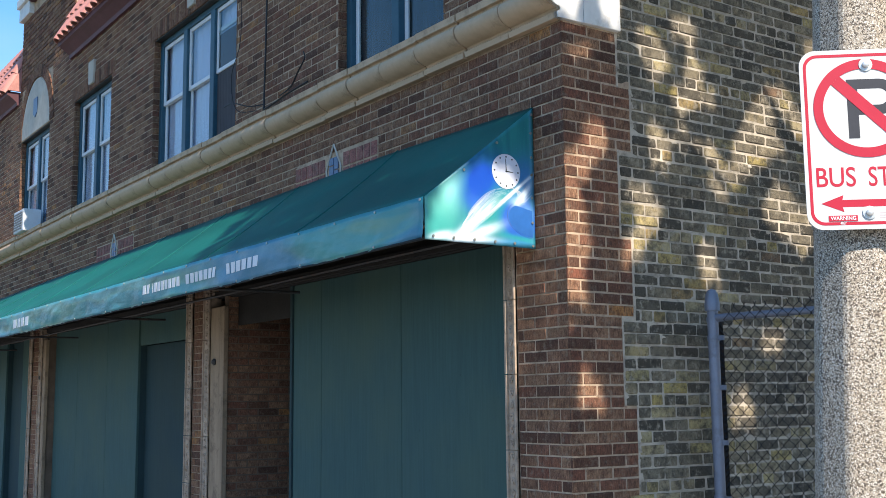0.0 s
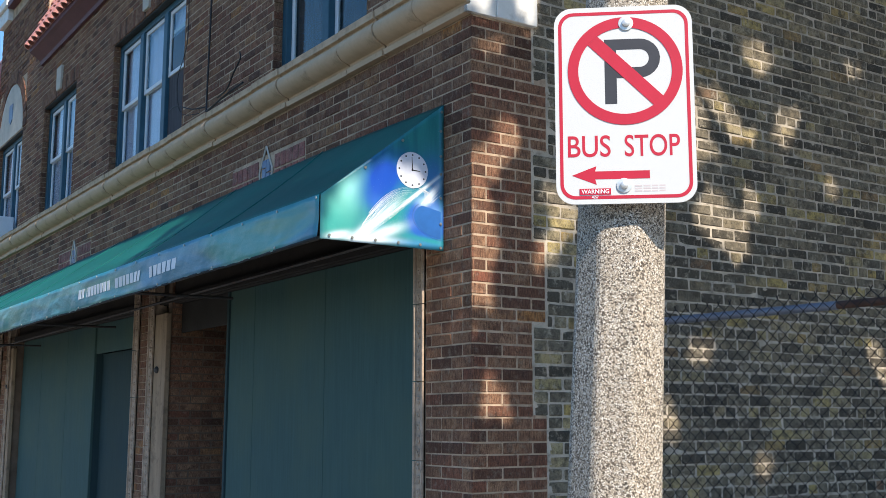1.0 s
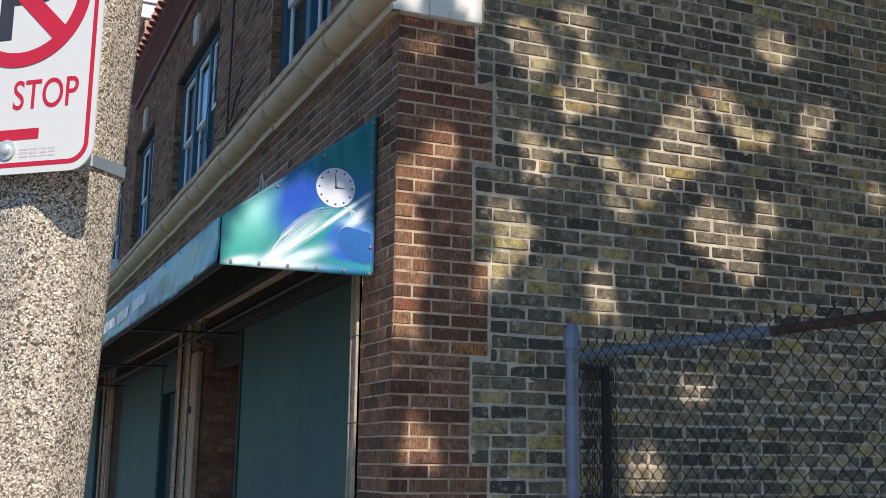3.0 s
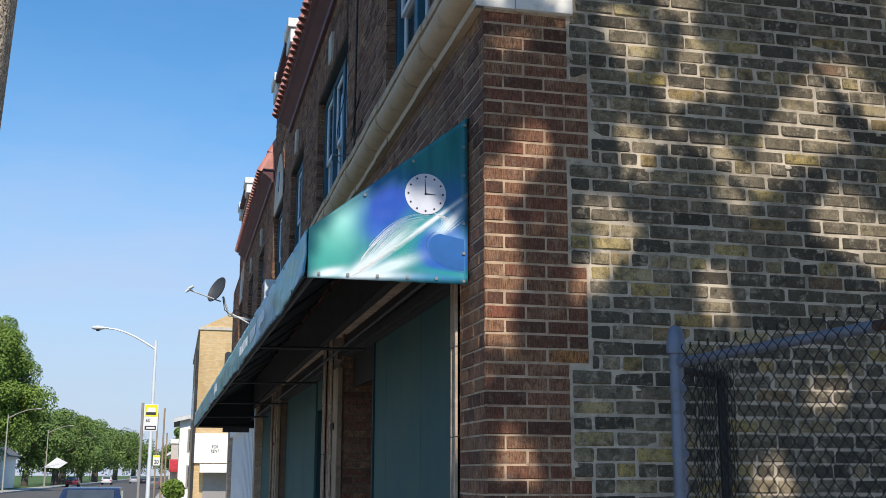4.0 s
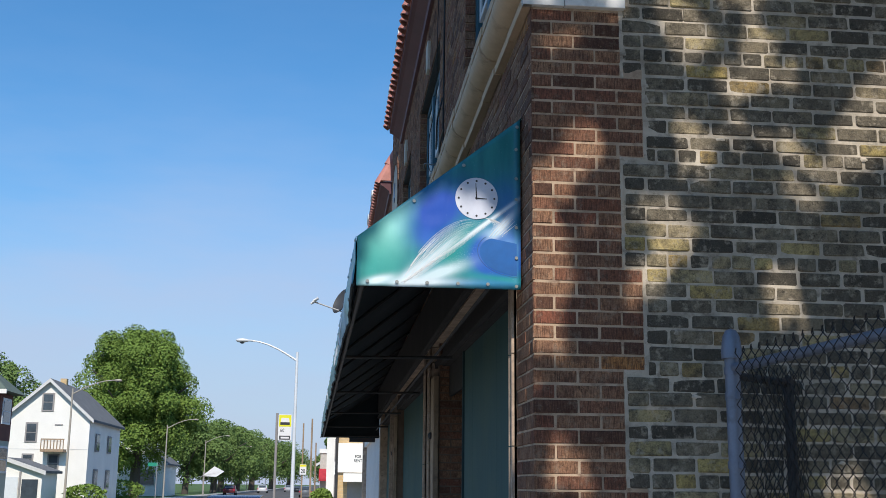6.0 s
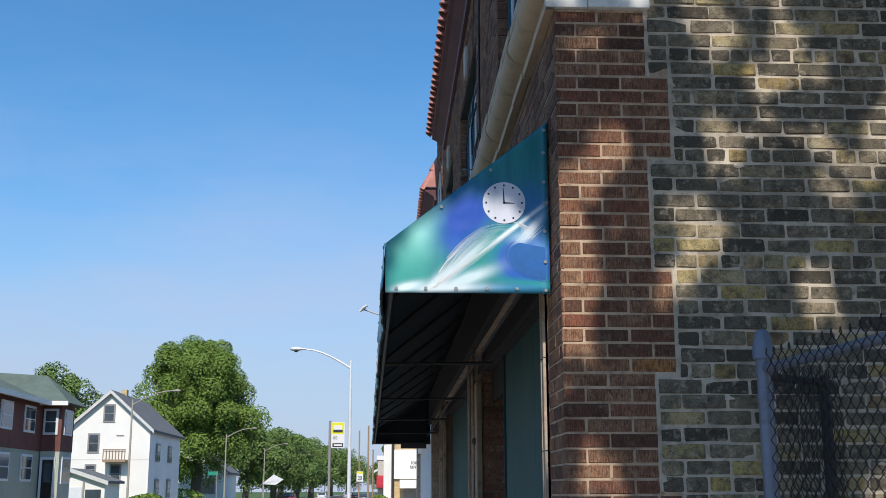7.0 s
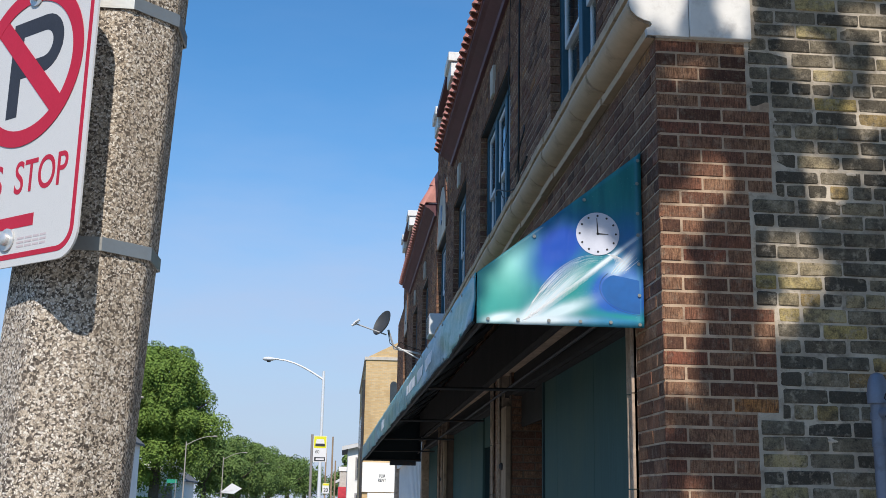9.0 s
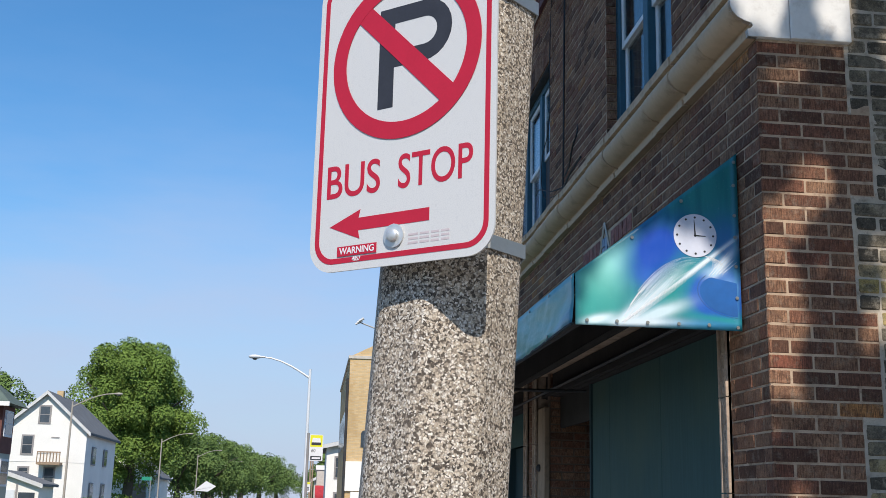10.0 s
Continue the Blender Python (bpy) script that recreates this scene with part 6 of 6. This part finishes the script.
# ---- trees ----


def leaf_cloud(points, size, rng, keep=None, facing=0.0):
    """Folded leaf sprays: two small triangles each, at random tilts."""
    s = Shape()
    for p, out in points:
        if keep is not None and not keep(p):
            continue
        k = size * rng.uniform(0.6, 1.35)
        d = (Vector((rng.uniform(-1, 1), rng.uniform(-1, 1), rng.uniform(-1, 0.6))) + out * 0.6).normalized()
        a = d.cross(Vector((rng.uniform(-1, 1), rng.uniform(-1, 1), rng.uniform(-1, 1)))).normalized()
        nrm = d.cross(a)
        if facing:
            nrm = (out * facing + Vector((rng.gauss(0, 0.38), rng.gauss(0, 0.38), rng.gauss(0, 0.38) + 0.25))).normalized()
            a = nrm.cross(d).normalized()
            d = a.cross(nrm)
        s.add([p - a * k * 0.5, p + d * k * 0.55 + nrm * k * 0.15, p + a * k * 0.5, p - d * k * 0.5 + nrm * k * 0.12], [(0, 1, 2), (0, 2, 3)])
    return s


def tree(x, y, height, radius, lobes, leaves, size, mat, label, seed, low=0.22, name="tree"):
    rng = random.Random(seed)
    t = thing(name, label, "tree", "street trees", at=(x, y, 0))
    tr = Shape().tube([(x, y, -0.1), (x + 0.1, y, height * 0.25), (x - 0.15, y + 0.1, height * 0.5), (x, y, height * 0.8)], radius * 0.085, 10, radius * 0.02)
    for i in range(7):
        a = 2 * math.pi * i / 7 + rng.uniform(-0.3, 0.3)
        z0 = height * rng.uniform(0.25, 0.5)
        tr.tube([(x, y, z0), (x + radius * 0.35 * math.cos(a), y + radius * 0.35 * math.sin(a), z0 + height * 0.13), (x + radius * 0.75 * math.cos(a), y + radius * 0.75 * math.sin(a), z0 + height * 0.25)], radius * 0.04, 6, radius * 0.008)
    part("trunk", tr, M_BARK, t)
    cz, rz = height * (1 + low) / 2, height * (1 - low) / 2
    balls = []
    for i in range(lobes):
        v = Vector((rng.gauss(0, 1), rng.gauss(0, 1), rng.gauss(0, 1))).normalized() * rng.uniform(0.2, 0.9)
        w = 1.0 - 0.32 * max(0, v.z)
        balls.append((Vector((x + v.x * radius * w, y + v.y * radius * w, cz + v.z * rz)), radius * rng.uniform(0.13, 0.25)))
    pts = []
    for i in range(leaves):
        c, r = balls[rng.randrange(lobes)]
        v = Vector((rng.gauss(0, 1), rng.gauss(0, 1), rng.gauss(0.45, 0.9))).normalized()
        pts.append((c + v * r * rng.uniform(0.5, 1.08) ** 0.6, v))
    tagged(part("crown", leaf_cloud(pts, size, rng, None, 0.9), mat, t, "crown of green leaves"), kind="stuff")
    return t


tree(-17.5, 125.0, 19.2, 7.3, 190, 150000, 0.205, M_LEAF, "large round green maple beside the white house", 11, 0.13)
tree(-34.5, 128.0, 15.0, 7.2, 90, 34000, 0.26, M_LEAF_FAR, "green tree behind the brown house", 12)
tree(-46.0, 130.0, 14.6, 7.4, 90, 30000, 0.27, M_LEAF_FAR, "green tree behind the brown house", 13)
spots = [(-17, 165, 11.2, 6.0), (-15, 185, 12.0, 7.0), (-16, 208, 12.6, 8), (-15, 232, 13, 8), (-14, 262, 14, 8.5), (-16, 290, 14.5, 9), (-13, 330, 15, 9.5), (-10, 390, 15, 11), (2, 420, 14, 10), (8, 240, 13, 6), (7, 190, 10.5, 5), (12, 300, 15, 9), (9, 160, 9.0, 4), (4.6, 150, 8.2, 3.2)]
for i, (x, y, h, r) in enumerate(spots):
    tree(x, y, h, r, 90, 26000 if y < 240 else 11000, 0.27 if y < 240 else 0.42, M_LEAF_FAR, "green street tree along the road", 20 + i, 0.1)
hedge_rng = random.Random(77)
for x, y, r, h in ((-14.5, 86, 1.6, 1.4), (-16, 108, 2.4, 1.8), (3.0, 78, 0.7, 1.0), (2.9, 81, 0.8, 1.3)):
    b = thing("bush", "low green garden bush by the road", "bush", "garden bushes", at=(x, y, 0))
    pts = []
    for i in range(900):
        v = Vector((hedge_rng.gauss(0, 1), hedge_rng.gauss(0, 1), hedge_rng.gauss(0, 1))).normalized()
        pts.append((Vector((x + v.x * r * hedge_rng.uniform(0.6, 1), y + v.y * r * hedge_rng.uniform(0.6, 1), max(0.02, h * 0.5 + v.z * h * 0.5))), v))
    tagged(part("foliage", leaf_cloud(pts, 0.22, hedge_rng), M_LEAF, b), kind="stuff")
    part("stem", Shape().tube([(x, y, -0.1), (x, y, h * 0.6)], 0.06, 6, 0.02), M_BARK, b)

# the tree in the vacant lot whose crown dapples the side wall; gaps as (x, z, half width, half height) where its sunlight lands on the wall
GAPS = [(5.0, 3.96, .06, .03), (5.06, 3.82, .06, .08), (5.33, 4.09, .06, .04), (5.41, 3.82, .03, .09), (5.33, 3.62, .09, .05), (5.53, 3.65, .03, .02), (6.23, 3.79, .09, .03), (6.75, 4.16, .11, .07), (6.07, 3.62, .10, .06), (5.98, 3.43, .14, .06), (6.2, 3.4, .07, .03), (5.93, 3.31, .12, .04),
        (6.38, 3.69, .08, .03), (6.55, 3.57, .11, .02), (5.08, 3.31, .05, .04), (5.3, 3.35, .06, .04), (5.53, 3.29, .03, .03), (5.04, 3.21, .03, .03), (5.73, 3.15, .08, .05), (5.64, 3.06, .06, .04), (6.24, 2.93, .13, .16), (6.44, 2.92, .04, .05), (6.62, 3.12, .04, .07), (4.88, 2.95, .09, .03)]
GAPS += [(4.95, 2.81, .06, .02), (4.81, 2.62, .04, .06), (5.47, 2.59, .05, .06), (5.49, 2.47, .05, .03), (6.47, 2.75, .05, .05), (6.08, 2.06, .07, .04), (5.75, 1.61, .05, .09), (4.42, 1.71, .03, .05), (6.95, 3.61, .06, .03), (7.49, 3.29, .04, .02), (6.62, 1.31, .03, .04), (7.83, 4.26, .03, .03), (7.89, 1.99, .10, .14)]
GAPS += [(4.43, 3.79, .05, .01), (4.52, 3.29, .05, .02), (4.48, 3.19, .06, .05), (4.37, 3.07, .03, .02), (4.31, 2.81, .05, .05), (4.31, 2.69, .05, .06), (4.32, 2.56, .07, .04), (4.30, 2.45, .04, .05), (4.32, 2.32, .06, .05)]
GAPS += [(3.86, 2.95, .34, .34), (3.62, 2.7, .14, .14), (4.29, 4.15, .08, .16), (4.67, 4.10, .05, .12)]
gap_rng = random.Random(9)
GAPS += [(gap_rng.uniform(7, 12), gap_rng.uniform(2.5, 5), gap_rng.uniform(0.03, 0.09), gap_rng.uniform(0.04, 0.12)) for i in range(6)]


def shades(p):
    k = (SY - p.y) / -SUN.y
    x, z = p.x - SUN.x * k, p.z - SUN.z * k
    return all(((x - a) / (w + 0.09)) ** 2 + ((z - b) / (h + 0.09)) ** 2 > 1 for a, b, w, h in GAPS)


lot_tree = thing("tree", "broad leafy tree standing in the vacant lot", "tree", at=(9.6, -2.4, 0))
lt = Shape().tube([(9.6, -2.4, -0.1), (9.5, -2.3, 3), (9.2, -2.1, 7), (8.8, -1.9, 12)], 0.36, 12, 0.1)
for a in range(10):
    q = 2 * math.pi * a / 10
    lt.tube([(9.3, -2.2, 5.2 + 0.4 * a), (9.0 + 2.0 * math.cos(q), -2.0 + 0.9 * math.sin(q), 7 + 0.42 * a), (8.8 + 4.2 * math.cos(q), -1.8 + 1.8 * math.sin(q), 8.4 + 0.42 * a)], 0.1, 6, 0.015)
part("trunk", lt, M_BARK, lot_tree)
crown_rng = random.Random(4)
pts = []
while len(pts) < 125000:
    p = Vector((crown_rng.uniform(2.0, 15.5), crown_rng.uniform(-6.4, 1.6), crown_rng.uniform(4.4, 17.4)))
    q = Vector(((p.x - 8.6) / 6.4, (p.y + 2.3) / 3.5, (p.z - 10.8) / 6.0))
    k = (SY - p.y) / -SUN.y
    if q.length < 1.0 + 0.1 * noise.noise(p * 0.7) and p.x - SUN.x * k > 3.1 + 0.3 * noise.noise(p * 0.9):
        pts.append((p, q.normalized()))
tagged(part("crown", leaf_cloud(pts, 0.14, crown_rng, shades), M_LEAF, lot_tree, "crown of green leaves"), kind="stuff")

# ---- bricks ----


def courses(u0, u1, z0, z1, course, length, rng, headers=0, start=0, holes=(), joint=0.009, ragged=0.0):
    """Bricks of a wall as (u from, u to, z from, z to)."""
    i, z = start, z0
    while z < z1 - 0.02:
        head = headers and i % headers == headers - 1
        ln = length / 2 if head else length
        u = u0 - (ln * (0.5 if i % 2 else 0.0)) - (rng.uniform(0, ragged) if ragged else 0)
        top = min(z + course - joint, z1)
        while u < u1:
            a, b = max(u, u0), min(u + ln - joint, u1)
            for h in holes:
                if h[2] < (z + top) / 2 < h[3] and a < h[1] and b > h[0]:
                    if a < h[0]:
                        b = min(b, h[0] - 0.002)
                    elif b > h[1]:
                        a = max(a, h[1] + 0.002)
                    else:
                        b = a
            if b - a > 0.03:
                yield a, b, z, top
            u += ln
        z += course
        i += 1


def brick_shape(s, a, b, z0, z1, place, proud, rng, wear=0.0, edge=0.004):
    """A brick with chipped corners and eased edges."""
    cut = [edge * 0.6 + rng.uniform(0, wear * 1.5) for i in range(4)]
    ring = [(a, z0 + cut[0]), (a + cut[0], z0), (b - cut[1], z0), (b, z0 + cut[1]), (b, z1 - cut[2]), (b - cut[2], z1), (a + cut[3], z1), (a, z1 - cut[3])]
    if wear > 0.002:
        ring = [(u + rng.uniform(-wear, wear) * 0.7, z + rng.uniform(-wear, wear) * 0.6) for u, z in ring]
    mu, mz = (a + b) / 2, (z0 + z1) / 2
    tilt, lean = rng.uniform(-wear, wear) * 0.6, rng.uniform(-wear, wear) * 0.6
    vs = [place(u, -0.012, z) for u, z in ring]
    vs += [place(u, proud - edge + tilt * (1 if u > mu else -1), z) for u, z in ring]
    vs += [place(u - math.copysign(edge, u - mu), proud + tilt * (1 if u > mu else -1) + lean * (1 if z > mz else -1), z - math.copysign(edge, z - mz)) for u, z in ring]
    s.add(vs, [tuple(range(16, 24))] + [(k + i, k + (i + 1) % 8, k + 8 + (i + 1) % 8, k + 8 + i) for k in (0, 8) for i in range(8)])


def on_street(u, d, z):
    return (FX - d, u, z)


def on_side(u, d, z):
    return (u, SY - d, z)


PIECES = {}


def brick_piece(a, b, z0, z1, street, proud, mat, parent, rng, wear, face=SY):
    """One brick as an object of its own on a shared mesh."""
    variant = rng.randrange(6)
    key = (round((b - a) * 200), round((z1 - z0) * 500), street, mat.name, variant)
    if key not in PIECES:
        s = Shape()
        brick_shape(s, 0.0, b - a, 0.0, z1 - z0, (lambda u, d, z: (-d, u, z)) if street else (lambda u, d, z: (u, -d, z)), 0.0, rng, wear, 0.005 if wear > 0.002 else 0.0035)
        PIECES[key] = s.mesh("brick", mat)
    ob = new("brick", PIECES[key])
    ob.parent = parent
    ob.location = (FX - proud, a, z0) if street else (a, face - proud, z0)


rng = random.Random(21)
COURSE = 0.0683


def quoin_edge(z):
    """Where the red corner bricks end on the side wall: toothed in steps of six to eight courses."""
    for lo, hi, x in ((3.606, 9, 4.712), (3.196, 3.606, 4.818), (2.65, 3.196, 4.70), (2.17, 2.65, 4.795), (1.62, 2.17, 4.695), (1.08, 1.62, 4.795), (0.53, 1.08, 4.695), (-1, 0.53, 4.795)):
        if lo <= z < hi:
            return x


BED = 3.952 - 57 * COURSE          # the lowest bed joint of the red brickwork
# street face: corner pier, frieze, upper storey, towers
loose = Shape()
left = 300
zones = [(SY - 0.003, 5.362, BED, 3.952 - 15 * COURSE, ()), (SY - 0.003, END, 3.952 - 15 * COURSE, 3.952, [(yc - 0.66, yc + 0.66, zc - 0.15, zc + 0.09) for yc, zc in ORNAMENTS]), (SY, END, 4.30, EAVE - 0.02, [(a - 0.0, b + 0.0, 0, WZ1) for a, b, _ in WINDOWS] + [((a + b) / 2 - 0.86, (a + b) / 2 + 0.86, WZ1, WZ1 + 0.93) for a, b, _ in (WINDOWS[3], WINDOWS[6])])]
zones += [(a, b, EAVE - 0.02, top - 0.2, ()) for a, b, top in TOWERS]
for n, (u0, u1, z0, z1, holes) in enumerate(zones):
    for a, b, lo, hi in courses(u0, u1, z0, z1, COURSE, 0.2135, rng, 0, 1, holes):
        proud = rng.uniform(-0.001, 0.004)
        if left > 0 and b < 6.3 and (n == 1 or (n == 0 and lo > 1.0)):
            brick_piece(a, b, lo, hi, True, proud, M_RED_PIECE, wall_street, rng, 0.0008)
            left -= 1
        else:
            brick_shape(loose, a, b, lo, hi, on_street, proud, rng, 0.0008)
# soldier course over the windows
for a, b, _ in WINDOWS[:3]:
    u = a - 0.1
    while u < b + 0.1:
        brick_shape(loose, u, u + 0.058, WZ1 + 0.0, WZ1 + 0.2, on_street, 0.008, rng, 0.0008)
        u += 0.0685
# reveals of the windows
for a, b, _ in WINDOWS:
    i = 0
    z = 4.30
    while z < WZ1 - 0.03:
        ln = 0.095 if i % 2 else 0.075
        loose.box(FX - 0.002, FX + 0.07, b - 0.012, b + 0.004, z, z + COURSE - 0.009)
        loose.box(FX - 0.002, FX + 0.07, a - 0.004, a + 0.012, z, z + COURSE - 0.009)
        z += COURSE
        i += 1
tagged(part("bricks", loose, M_RED, wall_street, "red brown face bricks"), kind="stuff")
# pilaster faces and recess sides
for p, u0, u1 in PILASTERS:
    for a, b, lo, hi in courses(u0, u1, 0.0, 2.9, COURSE, 0.2135, rng):
        brick_piece(a, b, lo, hi, True, 0.0, M_RED_PIECE, p, rng, 0.0008)
for a, b, lo, hi in courses(FX + 0.05, 5.19, 0.0, 2.9, COURSE, 0.2135, rng):
    brick_piece(a, b, lo, hi, False, 0.002, M_RED_PIECE, PILASTERS[0][0], rng, 0.0008, 9.81)

# side face: red quoin bricks, then the sooty cream brick with header courses
loose_red, left = Shape(), 200
i, z = 0, 0.0
z = BED
while z < 6.8:
    if not 3.93 < z < 4.42:
        x1 = quoin_edge(z + 0.03)
        u = FX - 0.004
        first = 0.2035 if i % 2 == 0 else 0.097
        ln = first
        while u < x1 - 0.04:
            b = min(u + ln, x1 - 0.004)
            if x1 - b < 0.05:
                b = x1 - 0.004
            proud = rng.uniform(0.0, 0.004)
            if left > 0 and 1.0 < z < 3.95:
                brick_piece(u, b, z, z + COURSE - 0.009, False, proud, M_RED_PIECE, wall_side, rng, 0.0008)
                left -= 1
            else:
                brick_shape(loose_red, u, b, z, z + COURSE - 0.009, on_side, proud, rng, 0.0008)
            u = b + 0.009
            ln = 0.2045
    z += COURSE
    i += 1
bed = Shape()
zz = 0.0
while zz < 3.95:
    bed.box(FX + 0.0005, quoin_edge(zz + 0.005) - 0.002, SY + 0.0006, SY + 0.008, zz, min(zz + 0.05, 3.95))
    zz += 0.05
tagged(part("mortar_bed", bed, M_MORTAR_RED, wall_side, "grey brown mortar between the corner bricks"), kind="stuff")
tagged(part("quoin_bricks", loose_red, M_RED, wall_side, "red corner bricks"), kind="stuff")
cream, left = Shape(), 300
z, i = 2.704 - 0.037 - 32 * 0.0736, 0
CC = 0.0736
while z < 6.85:
    u = (quoin_edge(z + 0.03) if not 3.95 < z + 0.03 < 4.42 else 4.745) + rng.uniform(0.008, 0.02)
    head = i % 7 == 4
    ln = 0.105 if head else 0.215
    if i % 2:
        u0 = u
        u -= ln / 2
    else:
        u0 = u
    drift = rng.uniform(-0.003, 0.003)
    while u < 13.9:
        a, b = max(u, u0), u + ln - rng.uniform(0.007, 0.016)
        if b - a > 0.035:
            lo, hi = z + drift + rng.uniform(-0.0025, 0.0025), z + drift + CC - 0.0105 + rng.uniform(-0.004, 0.003)
            proud = rng.uniform(-0.001, 0.004)
            if left > 0 and 1.8 < z < 3.9 and a < 6.85:
                brick_piece(a, b, lo, hi, False, proud, M_CREAM_PIECE, wall_side, rng, 0.0034)
                left -= 1
            else:
                brick_shape(cream, a, b, lo, hi, on_side, proud, rng, 0.0034, 0.005)
        u += ln + rng.uniform(-0.006, 0.006)
    z += CC
    i += 1
tagged(part("bricks", cream, M_CREAM, wall_side, "sooty cream common bricks"), kind="stuff")
# mortar filling the ragged joint between the two brickworks
smear = Shape()
zz = 0.0
while zz < 3.95:
    x = quoin_edge(zz + 0.01)
    l0, l1, r0, r1 = (rng.uniform(-0.004, 0.003) for i in range(4))
    fat = 0.02 if rng.random() < 0.1 else 0.0
    d = rng.uniform(-0.001, 0.003)
    smear.add([(x - 0.004 + l0, SY - d, zz), (x + 0.010 + r0 + fat, SY - d, zz), (x + 0.010 + r1 + fat * 0.5, SY - d, zz + 0.04), (x - 0.004 + l1, SY - d, zz + 0.04), (x, SY + 0.012, zz), (x + 0.01, SY + 0.012, zz + 0.04)], [(0, 1, 2, 3), (0, 4, 1), (3, 2, 5)])
    zz += 0.04
for n in range(70):
    course_z = CC * rng.randrange(16, 80) - 0.004
    x, d = rng.uniform(4.85, 8.2), rng.uniform(0.002, 0.0045)
    lump = [(q, rng.uniform(0.6, 1.15)) for q in (2 * math.pi * i / 9 for i in range(9))]
    rx, rz = rng.uniform(0.012, 0.03), rng.uniform(0.007, 0.014)
    if x < quoin_edge(course_z) + 0.08 or 3.93 < course_z < 4.42:
        continue
    smear.add([(x, SY - d - 0.003, course_z)] + [(x + rx * k * math.cos(q), SY - d, course_z + rz * k * math.sin(q)) for q, k in lump] + [(x + 1.15 * rx * k * math.cos(q), SY + 0.006, course_z + 1.2 * rz * k * math.sin(q)) for q, k in lump], [(0, 1 + i, 1 + (i + 1) % 9) for i in range(9)] + [(1 + i, 10 + i, 10 + (i + 1) % 9, 1 + (i + 1) % 9) for i in range(9)])
tagged(part("mortar_joint", smear, M_MORTAR_CREAM, wall_side, "ragged pale mortar joint"), kind="stuff")
